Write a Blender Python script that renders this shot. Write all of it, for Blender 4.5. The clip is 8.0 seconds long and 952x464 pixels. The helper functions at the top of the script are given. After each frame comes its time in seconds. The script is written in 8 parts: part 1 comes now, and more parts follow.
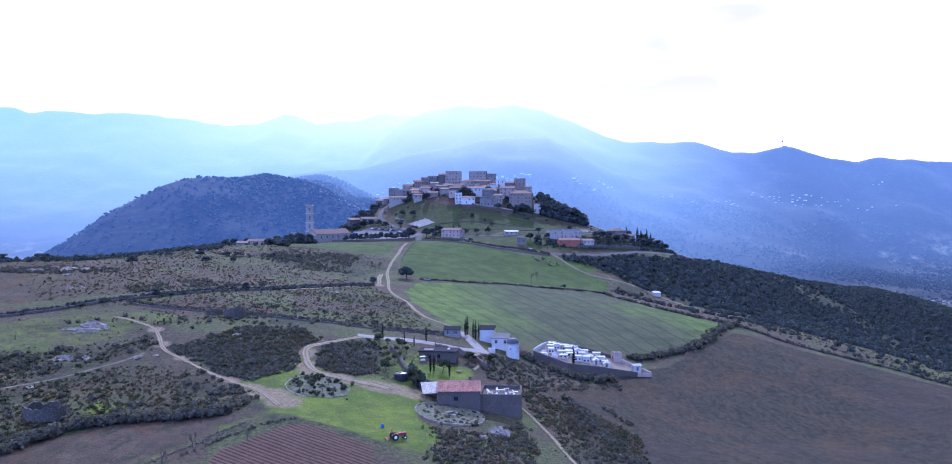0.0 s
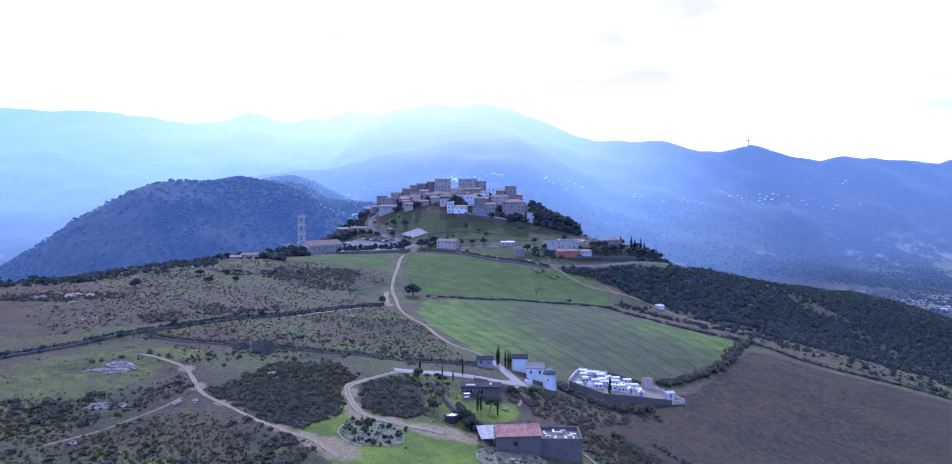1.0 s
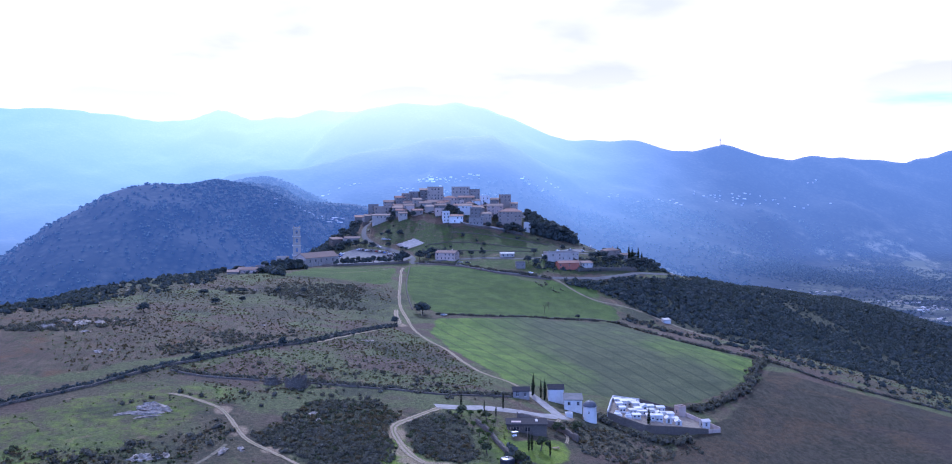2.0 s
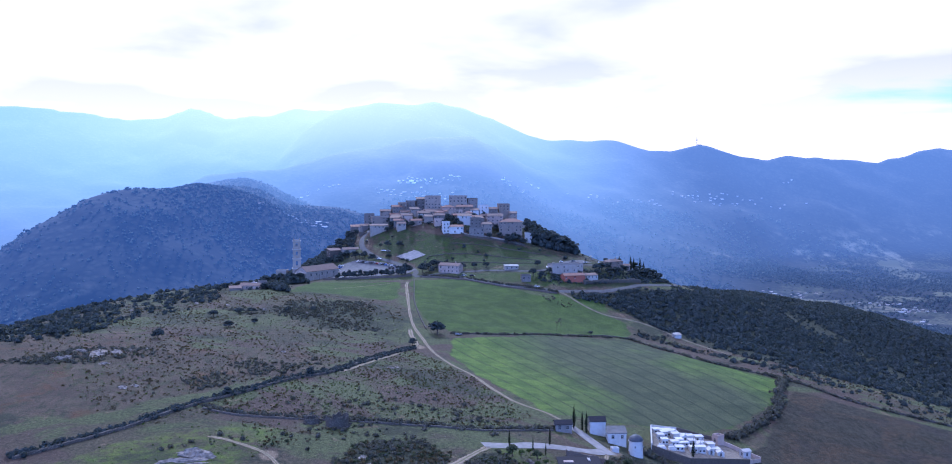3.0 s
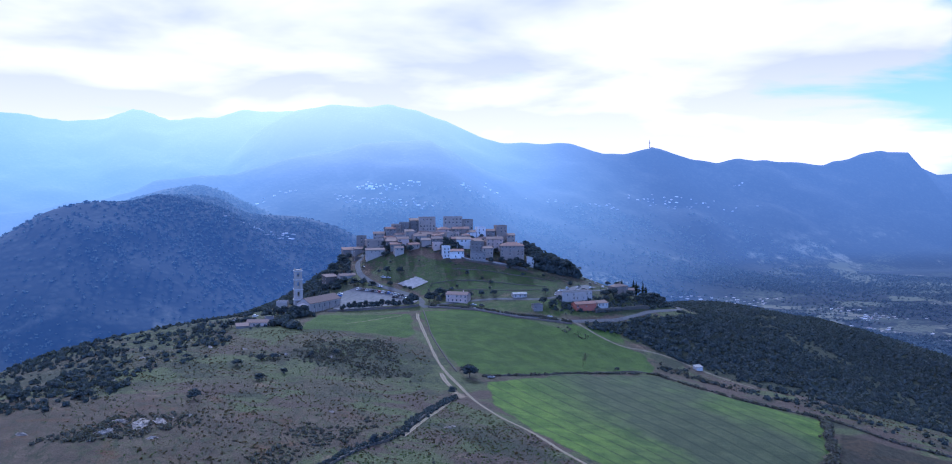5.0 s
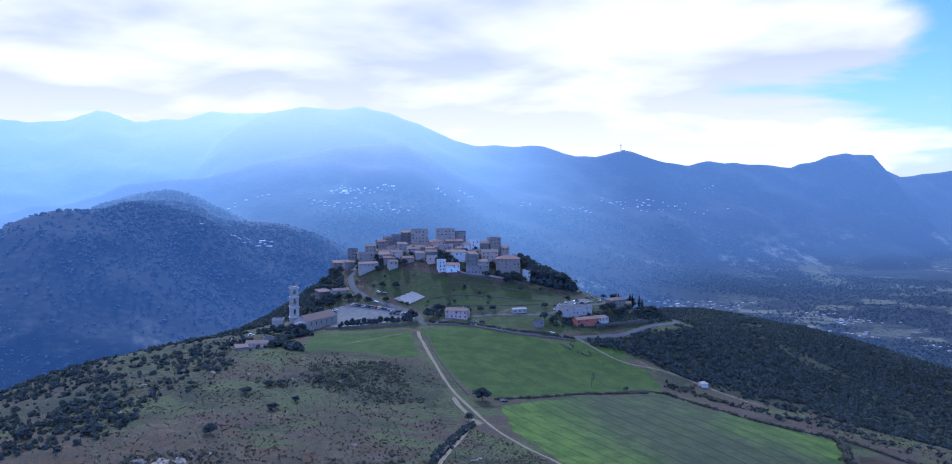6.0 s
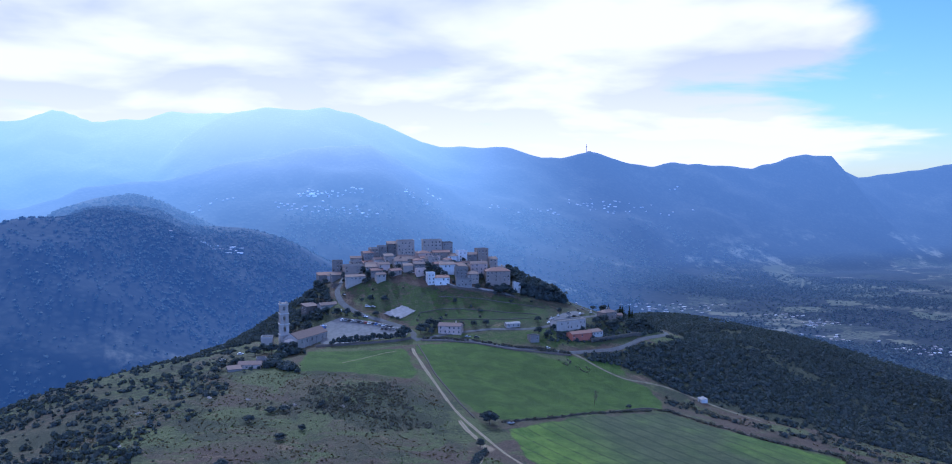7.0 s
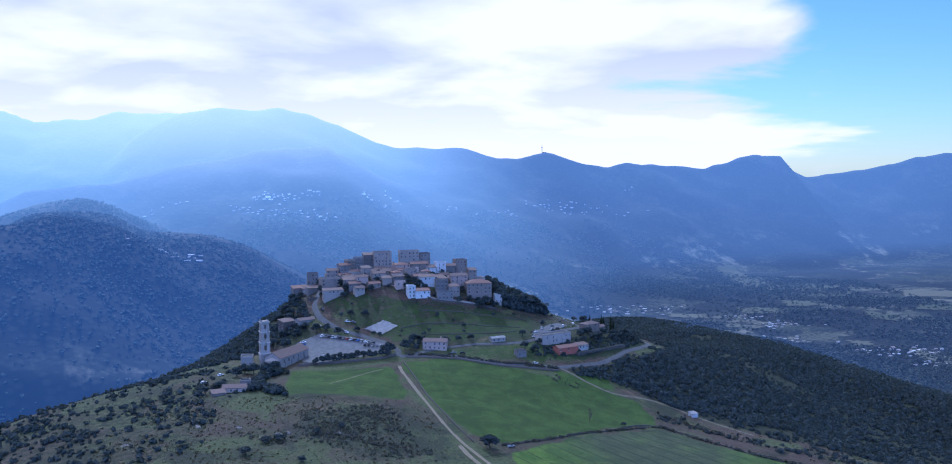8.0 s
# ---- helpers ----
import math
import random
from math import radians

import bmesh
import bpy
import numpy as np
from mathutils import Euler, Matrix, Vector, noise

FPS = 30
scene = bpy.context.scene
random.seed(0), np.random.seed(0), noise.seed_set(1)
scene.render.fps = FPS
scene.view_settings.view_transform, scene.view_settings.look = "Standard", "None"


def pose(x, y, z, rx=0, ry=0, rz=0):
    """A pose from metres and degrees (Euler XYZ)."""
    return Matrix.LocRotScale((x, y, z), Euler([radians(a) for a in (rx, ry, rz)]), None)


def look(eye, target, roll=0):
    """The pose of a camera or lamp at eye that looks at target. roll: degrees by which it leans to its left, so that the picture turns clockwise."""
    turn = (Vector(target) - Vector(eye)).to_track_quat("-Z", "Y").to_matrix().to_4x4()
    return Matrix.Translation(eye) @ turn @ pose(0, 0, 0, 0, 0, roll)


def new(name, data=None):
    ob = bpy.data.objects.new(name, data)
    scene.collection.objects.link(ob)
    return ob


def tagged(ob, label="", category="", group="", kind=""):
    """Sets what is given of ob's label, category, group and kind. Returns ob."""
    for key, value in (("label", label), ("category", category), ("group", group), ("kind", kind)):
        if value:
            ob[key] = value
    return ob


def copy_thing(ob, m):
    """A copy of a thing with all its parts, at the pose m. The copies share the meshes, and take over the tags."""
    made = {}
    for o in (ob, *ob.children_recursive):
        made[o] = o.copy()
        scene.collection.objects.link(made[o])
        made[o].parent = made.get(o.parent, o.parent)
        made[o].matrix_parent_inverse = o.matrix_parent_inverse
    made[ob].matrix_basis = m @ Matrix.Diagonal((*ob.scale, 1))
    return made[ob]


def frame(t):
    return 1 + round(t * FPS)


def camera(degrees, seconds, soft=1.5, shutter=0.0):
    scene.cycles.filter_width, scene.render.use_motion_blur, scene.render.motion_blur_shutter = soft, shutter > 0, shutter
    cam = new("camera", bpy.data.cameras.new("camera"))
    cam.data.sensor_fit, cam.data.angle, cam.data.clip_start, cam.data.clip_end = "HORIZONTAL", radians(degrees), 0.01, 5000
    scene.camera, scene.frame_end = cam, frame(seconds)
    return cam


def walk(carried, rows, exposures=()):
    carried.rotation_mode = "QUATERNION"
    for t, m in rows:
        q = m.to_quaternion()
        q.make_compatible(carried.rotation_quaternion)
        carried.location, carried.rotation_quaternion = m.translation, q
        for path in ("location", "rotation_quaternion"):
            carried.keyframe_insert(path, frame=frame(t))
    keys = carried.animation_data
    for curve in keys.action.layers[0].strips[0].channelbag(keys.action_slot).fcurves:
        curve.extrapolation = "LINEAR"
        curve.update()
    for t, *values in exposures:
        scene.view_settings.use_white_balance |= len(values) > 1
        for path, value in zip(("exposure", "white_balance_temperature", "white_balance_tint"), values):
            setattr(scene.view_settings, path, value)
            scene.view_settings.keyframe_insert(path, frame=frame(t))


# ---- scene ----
cam = camera(55.5, 8.0, soft=1.0)
METRES, EYE, TILT, LEAN, TURN = 270.0, 60.0, -2.0, 0.0, 0.0
ROWS = [
    (0.0, 0.0, 0.0, 0.0, -0.0, 0.0, -0.0),
    (0.5, -0.0582, 0.0199, 0.0259, -1.37, -0.17, 0.11),
    (1.0, -0.1152, 0.0422, 0.0512, -2.69, -0.39, 0.22),
    (1.5, -0.1692, 0.0659, 0.076, -3.93, -0.59, 0.29),
    (3.0, -0.3233, 0.1412, 0.1504, -7.14, -1.06, 0.45),
    (3.5, -0.3738, 0.1698, 0.1754, -8.19, -1.3, 0.46),
    (4.0, -0.4239, 0.1988, 0.2004, -9.28, -1.5, 0.5),
    (4.5, -0.4729, 0.2255, 0.2238, -10.29, -1.5, 0.59),
    (6.0, -0.6149, 0.3183, 0.2933, -13.83, -1.64, 0.75),
    (6.5, -0.6588, 0.3529, 0.3157, -15.12, -1.74, 0.8),
    (7.0, -0.7015, 0.3899, 0.3384, -16.63, -1.87, 0.86),
    (7.5, -0.7442, 0.4287, 0.3607, -18.32, -1.99, 0.97),
    (8.0, -0.7866, 0.4697, 0.3827, -20.1, -2.13, 1.07),
]
walk(cam, [(t, pose(0, 0, EYE, TILT, LEAN, TURN) @ pose(METRES * x, METRES * y, METRES * z, 90 + pitch, roll, yaw)) for t, x, y, z, yaw, pitch, roll in ROWS], exposures=[(0.0, -0.22, 4500, 26), (4.0, -0.5, 4320, 18), (8.0, -0.7, 4220, 12)])

# ---- sky and sun ----
SUN_AZ, SUN_EL = radians(2.0), radians(36.0)     # ahead of the first view, high over the mountains
SUN_WAY = Vector((math.sin(SUN_AZ) * math.cos(SUN_EL), math.cos(SUN_AZ) * math.cos(SUN_EL), math.sin(SUN_EL)))

world = bpy.data.worlds.new("sky")
scene.world = world
world.use_nodes = True
wn, wl = world.node_tree.nodes, world.node_tree.links
wn.clear()


def wnode(kind, **sets):
    n = wn.new(kind)
    for key, value in sets.items():
        if key in n.inputs:
            n.inputs[key].default_value = value
    return n


def wmath(op, a, b=None, clamp=False):
    n = wn.new("ShaderNodeMath")
    n.operation, n.use_clamp = op, clamp
    for slot, v in zip((0, 1), (a, b)):
        if v is None:
            continue
        if isinstance(v, (int, float)):
            n.inputs[slot].default_value = v
        else:
            wl.new(v, n.inputs[slot])
    return n.outputs[0]


def wmix(fac, a, b):
    n = wn.new("ShaderNodeMix")
    n.data_type = "RGBA"
    for slot, v in ((0, fac), (6, a), (7, b)):
        if isinstance(v, (int, float)):
            n.inputs[slot].default_value = v
        elif isinstance(v, tuple):
            n.inputs[slot].default_value = (*v, 1)
        else:
            wl.new(v, n.inputs[slot])
    return n.outputs[2]


sky = wn.new("ShaderNodeTexSky")
sky.sky_type, sky.sun_disc = "NISHITA", False
sky.sun_elevation, sky.sun_rotation = SUN_EL, SUN_AZ
sky.air_density, sky.dust_density, sky.ozone_density = 1.0, 0.1, 1.8
sky_dim = wn.new("ShaderNodeVectorMath")
sky_dim.operation = "SCALE"
sky_dim.inputs[3].default_value = 0.14
wl.new(sky.outputs[0], sky_dim.inputs[0])
way = wn.new("ShaderNodeTexCoord").outputs["Generated"]
# cloud sheet: a flat layer met by the line of sight, so that it crowds towards the horizon
parts_of = wn.new("ShaderNodeSeparateXYZ")
wl.new(way, parts_of.inputs[0])
up = wmath("MAXIMUM", parts_of.outputs[2], 0.0)
flat = wmath("ADD", up, 0.16)
spread = wn.new("ShaderNodeCombineXYZ")
wl.new(wmath("DIVIDE", parts_of.outputs[0], flat), spread.inputs[0])
wl.new(wmath("DIVIDE", parts_of.outputs[1], flat), spread.inputs[1])
puff = wnode("ShaderNodeTexNoise", Scale=1.05, Detail=7.0, Roughness=0.52, Distortion=0.35)
wl.new(spread.outputs[0], puff.inputs["Vector"])
streak = wnode("ShaderNodeTexNoise", Scale=3.1, Detail=6.0, Roughness=0.5, Distortion=0.5)
wl.new(spread.outputs[0], streak.inputs["Vector"])
# the cover is closed ahead and breaks up to the right, overhead and behind
right = wmath("MULTIPLY", wmath("SUBTRACT", parts_of.outputs[0], 0.55), 2.6)
cover = wmath("SUBTRACT", wmath("ADD", puff.outputs[0], 0.23), wmath("MAXIMUM", right, 0.0))
cover = wmath("ADD", cover, wmath("MULTIPLY", wmath("SUBTRACT", streak.outputs[0], 0.5), 0.22))
behind = wmath("MAXIMUM", wmath("SUBTRACT", 0.55, parts_of.outputs[1]), 0.0)
above = wmath("MAXIMUM", wmath("SUBTRACT", parts_of.outputs[2], 0.38), 0.0)
cover = wmath("SUBTRACT", cover, wmath("ADD", wmath("MULTIPLY", behind, 0.06), wmath("MULTIPLY", above, 0.12)))
mask = wn.new("ShaderNodeMapRange")
mask.interpolation_type = "SMOOTHSTEP"
mask.inputs["From Min"].default_value, mask.inputs["From Max"].default_value = 0.42, 0.62
wl.new(cover, mask.inputs["Value"])
# thin cloud near the sun shines, thick cloud above is greyer
toward = wn.new("ShaderNodeVectorMath")
toward.operation = "DOT_PRODUCT"
toward.inputs[1].default_value = SUN_WAY
wl.new(way, toward.inputs[0])
shine = wmath("POWER", wmath("MAXIMUM", toward.outputs["Value"], 0.0), 5.0)
grey = wn.new("ShaderNodeMapRange")
grey.inputs["From Min"].default_value, grey.inputs["From Max"].default_value = 0.38, 0.58
bank = wnode("ShaderNodeTexNoise", Scale=1.1, Detail=5.0, Roughness=0.5, Distortion=0.2)
wl.new(spread.outputs[0], bank.inputs["Vector"])
wl.new(bank.outputs[0], grey.inputs["Value"])
low_sky = wn.new("ShaderNodeMapRange")
for key, v in (("From Min", 0.02), ("From Max", 0.13), ("To Min", 1.0), ("To Max", 0.0)):
    low_sky.inputs[key].default_value = v
wl.new(up, low_sky.inputs["Value"])
bright = wmath("MAXIMUM", grey.outputs[0], low_sky.outputs[0])
body = wmix(bright, (1.26, 1.04, 0.96), (2.15, 1.63, 1.43))
cloud = wmix(wmath("MULTIPLY", shine, 0.22, True), body, (1.8, 1.6, 1.5))
# cloud turned away from the sun is thin and lets the blue through
turned = wn.new("ShaderNodeMapRange")
turned.interpolation_type = "SMOOTHSTEP"
for key, v in (("From Min", -0.2), ("From Max", 0.55), ("To Min", 0.0), ("To Max", 1.0)):
    turned.inputs[key].default_value = v
wl.new(toward.outputs["Value"], turned.inputs["Value"])
thin = wmix(grey.outputs[0], (0.95, 1.28, 2.25), (1.35, 1.68, 2.75))
veiled = wmix(turned.outputs[0], thin, cloud)
blend = wmix(mask.outputs[0], sky_dim.outputs[0], veiled)
back = wn.new("ShaderNodeBackground")
back.inputs["Strength"].default_value = 1.0
wl.new(blend, back.inputs["Color"])
world_out = wn.new("ShaderNodeOutputWorld")
wl.new(back.outputs[0], world_out.inputs["Surface"])

sun = new("sun", bpy.data.lights.new("sun", "SUN"))
sun.data.energy, sun.data.angle, sun.data.color = 3.5, radians(0.6), (1.0, 0.93, 0.8)
sun.matrix_world = look(SUN_WAY * 900, (0, 0, 0))

# ---- materials ----
class Shader:
    """A small builder for node materials."""

    def __init__(self, name, rough=0.9, metal=0.0):
        self.mat = bpy.data.materials.new(name)
        self.mat.use_nodes = True
        self.n, self.l = self.mat.node_tree.nodes, self.mat.node_tree.links
        self.bsdf = self.n["Principled BSDF"]
        self.bsdf.inputs["Roughness"].default_value = rough
        self.bsdf.inputs["Metallic"].default_value = metal
        self.bsdf.inputs["Specular IOR Level"].default_value = 0.25
        self.coord = None

    def put(self, v, socket):
        if isinstance(v, (int, float)):
            socket.default_value = v
        elif isinstance(v, tuple):
            socket.default_value = (*v, 1) if len(v) == 3 and socket.type == "RGBA" else v
        else:
            self.l.new(v, socket)

    def place(self, stretch=None):
        """World place in metres, stretched if asked."""
        if self.coord is None:
            self.coord = self.n.new("ShaderNodeNewGeometry").outputs["Position"]
        if stretch is None:
            return self.coord
        m = self.n.new("ShaderNodeMapping")
        m.inputs["Scale"].default_value = stretch
        self.l.new(self.coord, m.inputs["Vector"])
        return m.outputs[0]

    def noise(self, scale, detail=4.0, rough=0.55, distort=0.0, vector=None):
        n = self.n.new("ShaderNodeTexNoise")
        for key, v in (("Scale", scale), ("Detail", detail), ("Roughness", rough), ("Distortion", distort)):
            n.inputs[key].default_value = v
        self.l.new(vector if vector is not None else self.place(), n.inputs["Vector"])
        return n.outputs[0]

    def cells(self, scale, vector=None):
        n = self.n.new("ShaderNodeTexVoronoi")
        n.inputs["Scale"].default_value = scale
        self.l.new(vector if vector is not None else self.place(), n.inputs["Vector"])
        return n

    def math(self, op, a, b=0.0, clamp=False):
        n = self.n.new("ShaderNodeMath")
        n.operation, n.use_clamp = op, clamp
        self.put(a, n.inputs[0])
        self.put(b, n.inputs[1])
        return n.outputs[0]

    def span(self, v, low, high, to_low=0.0, to_high=1.0, smooth=True):
        n = self.n.new("ShaderNodeMapRange")
        n.interpolation_type = "SMOOTHSTEP" if smooth else "LINEAR"
        self.put(v, n.inputs["Value"])
        for key, x in (("From Min", low), ("From Max", high), ("To Min", to_low), ("To Max", to_high)):
            n.inputs[key].default_value = x
        return n.outputs[0]

    def mix(self, fac, a, b, how="MIX"):
        n = self.n.new("ShaderNodeMix")
        n.data_type, n.blend_type = "RGBA", how
        self.put(fac, n.inputs[0])
        self.put(a, n.inputs[6])
        self.put(b, n.inputs[7])
        return n.outputs[2]

    def island(self):
        return self.n.new("ShaderNodeNewGeometry").outputs["Random Per Island"]

    def each(self):
        return self.n.new("ShaderNodeObjectInfo").outputs["Random"]

    def attribute(self, name):
        n = self.n.new("ShaderNodeAttribute")
        n.attribute_name = name
        return n

    def axes(self, vector=None):
        n = self.n.new("ShaderNodeSeparateXYZ")
        self.l.new(vector if vector is not None else self.place(), n.inputs[0])
        return n.outputs

    def colour(self, v):
        self.put(v, self.bsdf.inputs["Base Color"])
        return self

    def bump(self, v, depth, strength=0.6):
        n = self.n.new("ShaderNodeBump")
        n.inputs["Distance"].default_value, n.inputs["Strength"].default_value = depth, strength
        self.put(v, n.inputs["Height"])
        self.l.new(n.outputs[0], self.bsdf.inputs["Normal"])
        return self


def ground_cover():
    s = Shader("ground_cover", 0.95)
    kinds = s.axes(s.attribute("cover").outputs["Color"])       # grass, tilled, dry, by how much
    big, mid, fine = s.noise(0.012, 5), s.noise(0.09, 6, 0.6, 0.4), s.noise(0.9, 5, 0.65)
    grain = s.noise(3.2, 3, 0.6)
    dry = s.mix(s.span(fine, 0.35, 0.65), (0.056, 0.05, 0.03), (0.112, 0.098, 0.058))
    olive = s.mix(s.span(fine, 0.3, 0.7), (0.05, 0.064, 0.024), (0.13, 0.15, 0.056))
    rust = s.mix(s.span(fine, 0.3, 0.7), (0.06, 0.044, 0.034), (0.118, 0.086, 0.062))
    # heath: rusty bracken, tan dry grass and olive turf in patches, with drifts of low dark scrub
    ground_area, turf_area = s.noise(0.011, 6, 0.58, 0.6), s.noise(0.017, 7, 0.64, 0.9)
    wild = s.mix(s.span(ground_area, 0.47, 0.55), rust, dry)
    wild = s.mix(s.span(turf_area, 0.46, 0.55, 0.0, 0.9), wild, olive)
    wild = s.mix(s.span(s.noise(0.06, 5, 0.65, 0.6), 0.6, 0.68, 0.0, 0.8), wild, s.mix(s.span(fine, 0.35, 0.65), (0.13, 0.095, 0.055), (0.22, 0.165, 0.1)))
    drift = s.math("ADD", s.math("MULTIPLY", s.noise(0.022, 6, 0.62, 0.5), 1.25), s.math("MULTIPLY", s.noise(0.5, 7, 0.75), 0.6))
    mats = s.mix(s.span(grain, 0.35, 0.65), (0.022, 0.026, 0.016), (0.056, 0.062, 0.038))
    wild = s.mix(s.span(drift, 0.96, 1.08, 0.0, 0.85), wild, mats)
    # scattered bare stones
    stone = s.span(s.noise(0.35, 3, 0.7), 0.7, 0.76)
    wild = s.mix(s.math("MULTIPLY", stone, 0.55), wild, (0.2516, 0.2368, 0.222))
    # fallow land: brown, rust and olive in streaks
    streaks = s.noise(0.5, 7, 0.7, 0.3, s.place((1.0, 0.45, 1.0)))
    fallow = s.mix(s.span(streaks, 0.38, 0.62), (0.02, 0.023, 0.013), (0.056, 0.048, 0.032))
    feathers = s.noise(0.35, 8, 0.78, 0.8, s.place((0.7, 1.3, 1.0)))
    fallow = s.mix(s.math("MULTIPLY", s.span(s.noise(0.03, 5, 0.65, 0.8), 0.46, 0.6), s.span(feathers, 0.42, 0.58, 0.1, 0.75)), fallow, (0.085, 0.053, 0.027))
    fallow = s.mix(s.span(s.noise(0.02, 5, 0.65), 0.5, 0.62, 0.0, 0.6), fallow, s.mix(s.span(feathers, 0.4, 0.6), (0.03, 0.025, 0.023), (0.06, 0.048, 0.043)))
    fallow = s.mix(s.span(feathers, 0.56, 0.66, 0.0, 0.6), fallow, (0.085, 0.078, 0.046))
    lush = s.mix(s.span(mid, 0.35, 0.68), (0.04, 0.074, 0.011), (0.07, 0.118, 0.015))
    lush = s.mix(s.span(fine, 0.35, 0.8, 0.0, 0.25), lush, (0.0888, 0.111, 0.0333))
    row_v = s.n.new("ShaderNodeMapping")
    row_v.inputs["Rotation"].default_value = (0, 0, radians(-20))
    s.l.new(s.place(), row_v.inputs["Vector"])
    row = s.n.new("ShaderNodeTexWave")
    row.inputs["Scale"].default_value, row.inputs["Distortion"].default_value, row.inputs["Detail"].default_value = 0.0285, 0.35, 2.0
    row.inputs["Detail Scale"].default_value = 0.3
    s.l.new(row_v.outputs[0], row.inputs["Vector"])
    lines = s.span(row.outputs["Fac"], 0.93, 0.99)
    furrow_v = s.n.new("ShaderNodeMapping")
    furrow_v.inputs["Rotation"].default_value = (0, 0, radians(-58))
    s.l.new(s.place(), furrow_v.inputs["Vector"])
    furrow = s.n.new("ShaderNodeTexWave")
    furrow.inputs["Scale"].default_value, furrow.inputs["Distortion"].default_value = 0.19, 0.5
    furrow.inputs["Detail Scale"].default_value = 0.4
    s.l.new(furrow_v.outputs[0], furrow.inputs["Vector"])
    vine = s.mix(s.math("MULTIPLY", lines, s.span(fine, 0.35, 0.6, 0.0, 0.85)), s.mix(s.span(mid, 0.35, 0.68), (0.075, 0.135, 0.016), (0.15, 0.23, 0.026)), (0.037, 0.0518, 0.0222))
    # grass thins greyish towards the middle; painted sunlight brightens the west end
    sparse = s.math("MULTIPLY", s.math("MULTIPLY", s.span(s.axes()[0], -25.0, 35.0, 0.1, 1.0), s.span(s.axes()[0], 100.0, 135.0, 1.0, 0.3)), s.span(big, 0.34, 0.52, 0.45, 1.0))
    vine = s.mix(s.math("MULTIPLY", sparse, 0.92), vine, s.mix(s.math("MULTIPLY", lines, 0.85), s.mix(s.span(mid, 0.35, 0.65), (0.056, 0.068, 0.036), (0.078, 0.09, 0.046)), (0.036, 0.045, 0.024)))
    ridge = s.span(s.math("ADD", furrow.outputs["Fac"], s.math("MULTIPLY", s.math("SUBTRACT", s.noise(0.22, 5, 0.7), 0.5), 1.1)), 0.1, 0.5)
    soil = s.mix(ridge, (0.055, 0.032, 0.023), (0.14, 0.086, 0.062))
    soil = s.mix(s.span(fine, 0.5, 0.8, 0.0, 0.5), soil, (0.0629, 0.0518, 0.0296))
    sway = s.noise(0.3, 6, 0.66, 0.8, s.place((1.0, 0.4, 1.0)))
    straw = s.mix(s.span(mid, 0.35, 0.7), (0.082, 0.06, 0.044), (0.135, 0.104, 0.07))
    straw = s.mix(s.span(sway, 0.45, 0.68), straw, (0.046, 0.05, 0.026))
    straw = s.mix(s.span(s.noise(0.05, 4, 0.6, 0.8), 0.53, 0.7, 0.0, 0.8), straw, (0.12, 0.06, 0.028))
    straw = s.mix(s.span(s.noise(1.9, 3, 0.7), 0.56, 0.66, 0.0, 0.75), straw, (0.03, 0.031, 0.02))
    straw = s.mix(s.span(fine, 0.45, 0.75, 0.0, 0.5), straw, (0.05, 0.048, 0.024))
    rough_edge = s.math("MULTIPLY", s.math("SUBTRACT", s.noise(0.25, 5, 0.65), 0.5), 0.7)
    ploughed = s.math("MULTIPLY", ridge, s.span(kinds[1], 0.3, 0.68))
    lay = lambda k: s.span(s.math("ADD", kinds[k], rough_edge), 0.3, 0.68)
    strength = s.attribute("rows").outputs["Fac"]
    # dark scrub floor, with the shade under trees and bushes painted into it
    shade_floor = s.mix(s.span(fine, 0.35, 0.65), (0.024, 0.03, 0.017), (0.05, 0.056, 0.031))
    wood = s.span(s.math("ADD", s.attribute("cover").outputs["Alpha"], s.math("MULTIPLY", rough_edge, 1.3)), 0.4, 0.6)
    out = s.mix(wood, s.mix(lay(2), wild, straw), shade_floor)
    out = s.mix(s.span(s.math("ADD", s.attribute("fallow").outputs["Fac"], rough_edge), 0.3, 0.68), out, fallow)
    out = s.mix(lay(1), out, soil)
    turf = s.attribute("turf").outputs["Fac"]
    # yellower near turf, raised in tone to paint the foreground sunlight into it
    sward = s.mix(s.span(mid, 0.35, 0.68), (0.1, 0.155, 0.017), (0.19, 0.25, 0.026))
    sward = s.mix(s.span(s.noise(0.2, 5, 0.65), 0.5, 0.7, 0.0, 0.6), sward, (0.1, 0.105, 0.045))
    out = s.mix(lay(0), out, s.mix(strength, s.mix(turf, lush, sward), vine))
    earth = s.mix(s.span(fine, 0.3, 0.7), (0.22, 0.165, 0.105), (0.36, 0.285, 0.19))
    out = s.mix(s.span(s.math("ADD", s.attribute("bare").outputs["Fac"], s.math("MULTIPLY", rough_edge, 0.9)), 0.3, 0.75, 0.0, 0.85), out, earth)
    blotch = s.noise(0.42, 4, 0.7, 0.3)
    out = s.mix(s.span(blotch, 0.52, 0.7, 0.0, 0.4), out, s.mix(1.0, out, (0.5, 0.55, 0.45), "MULTIPLY"))
    out = s.mix(s.span(grain, 0.3, 0.7, 0.0, 0.35), out, s.mix(1.0, out, (0.55, 0.55, 0.5), "MULTIPLY"))
    crisp = s.noise(1.7, 8, 0.8)
    out = s.mix(s.span(crisp, 0.36, 0.52, 0.6, 0.0), out, s.mix(1.0, out, (0.42, 0.44, 0.42), "MULTIPLY"))
    out = s.mix(s.span(crisp, 0.52, 0.68, 0.0, 0.6), out, s.mix(1.0, out, (1.9, 1.85, 1.7), "MULTIPLY"))
    s.colour(out)
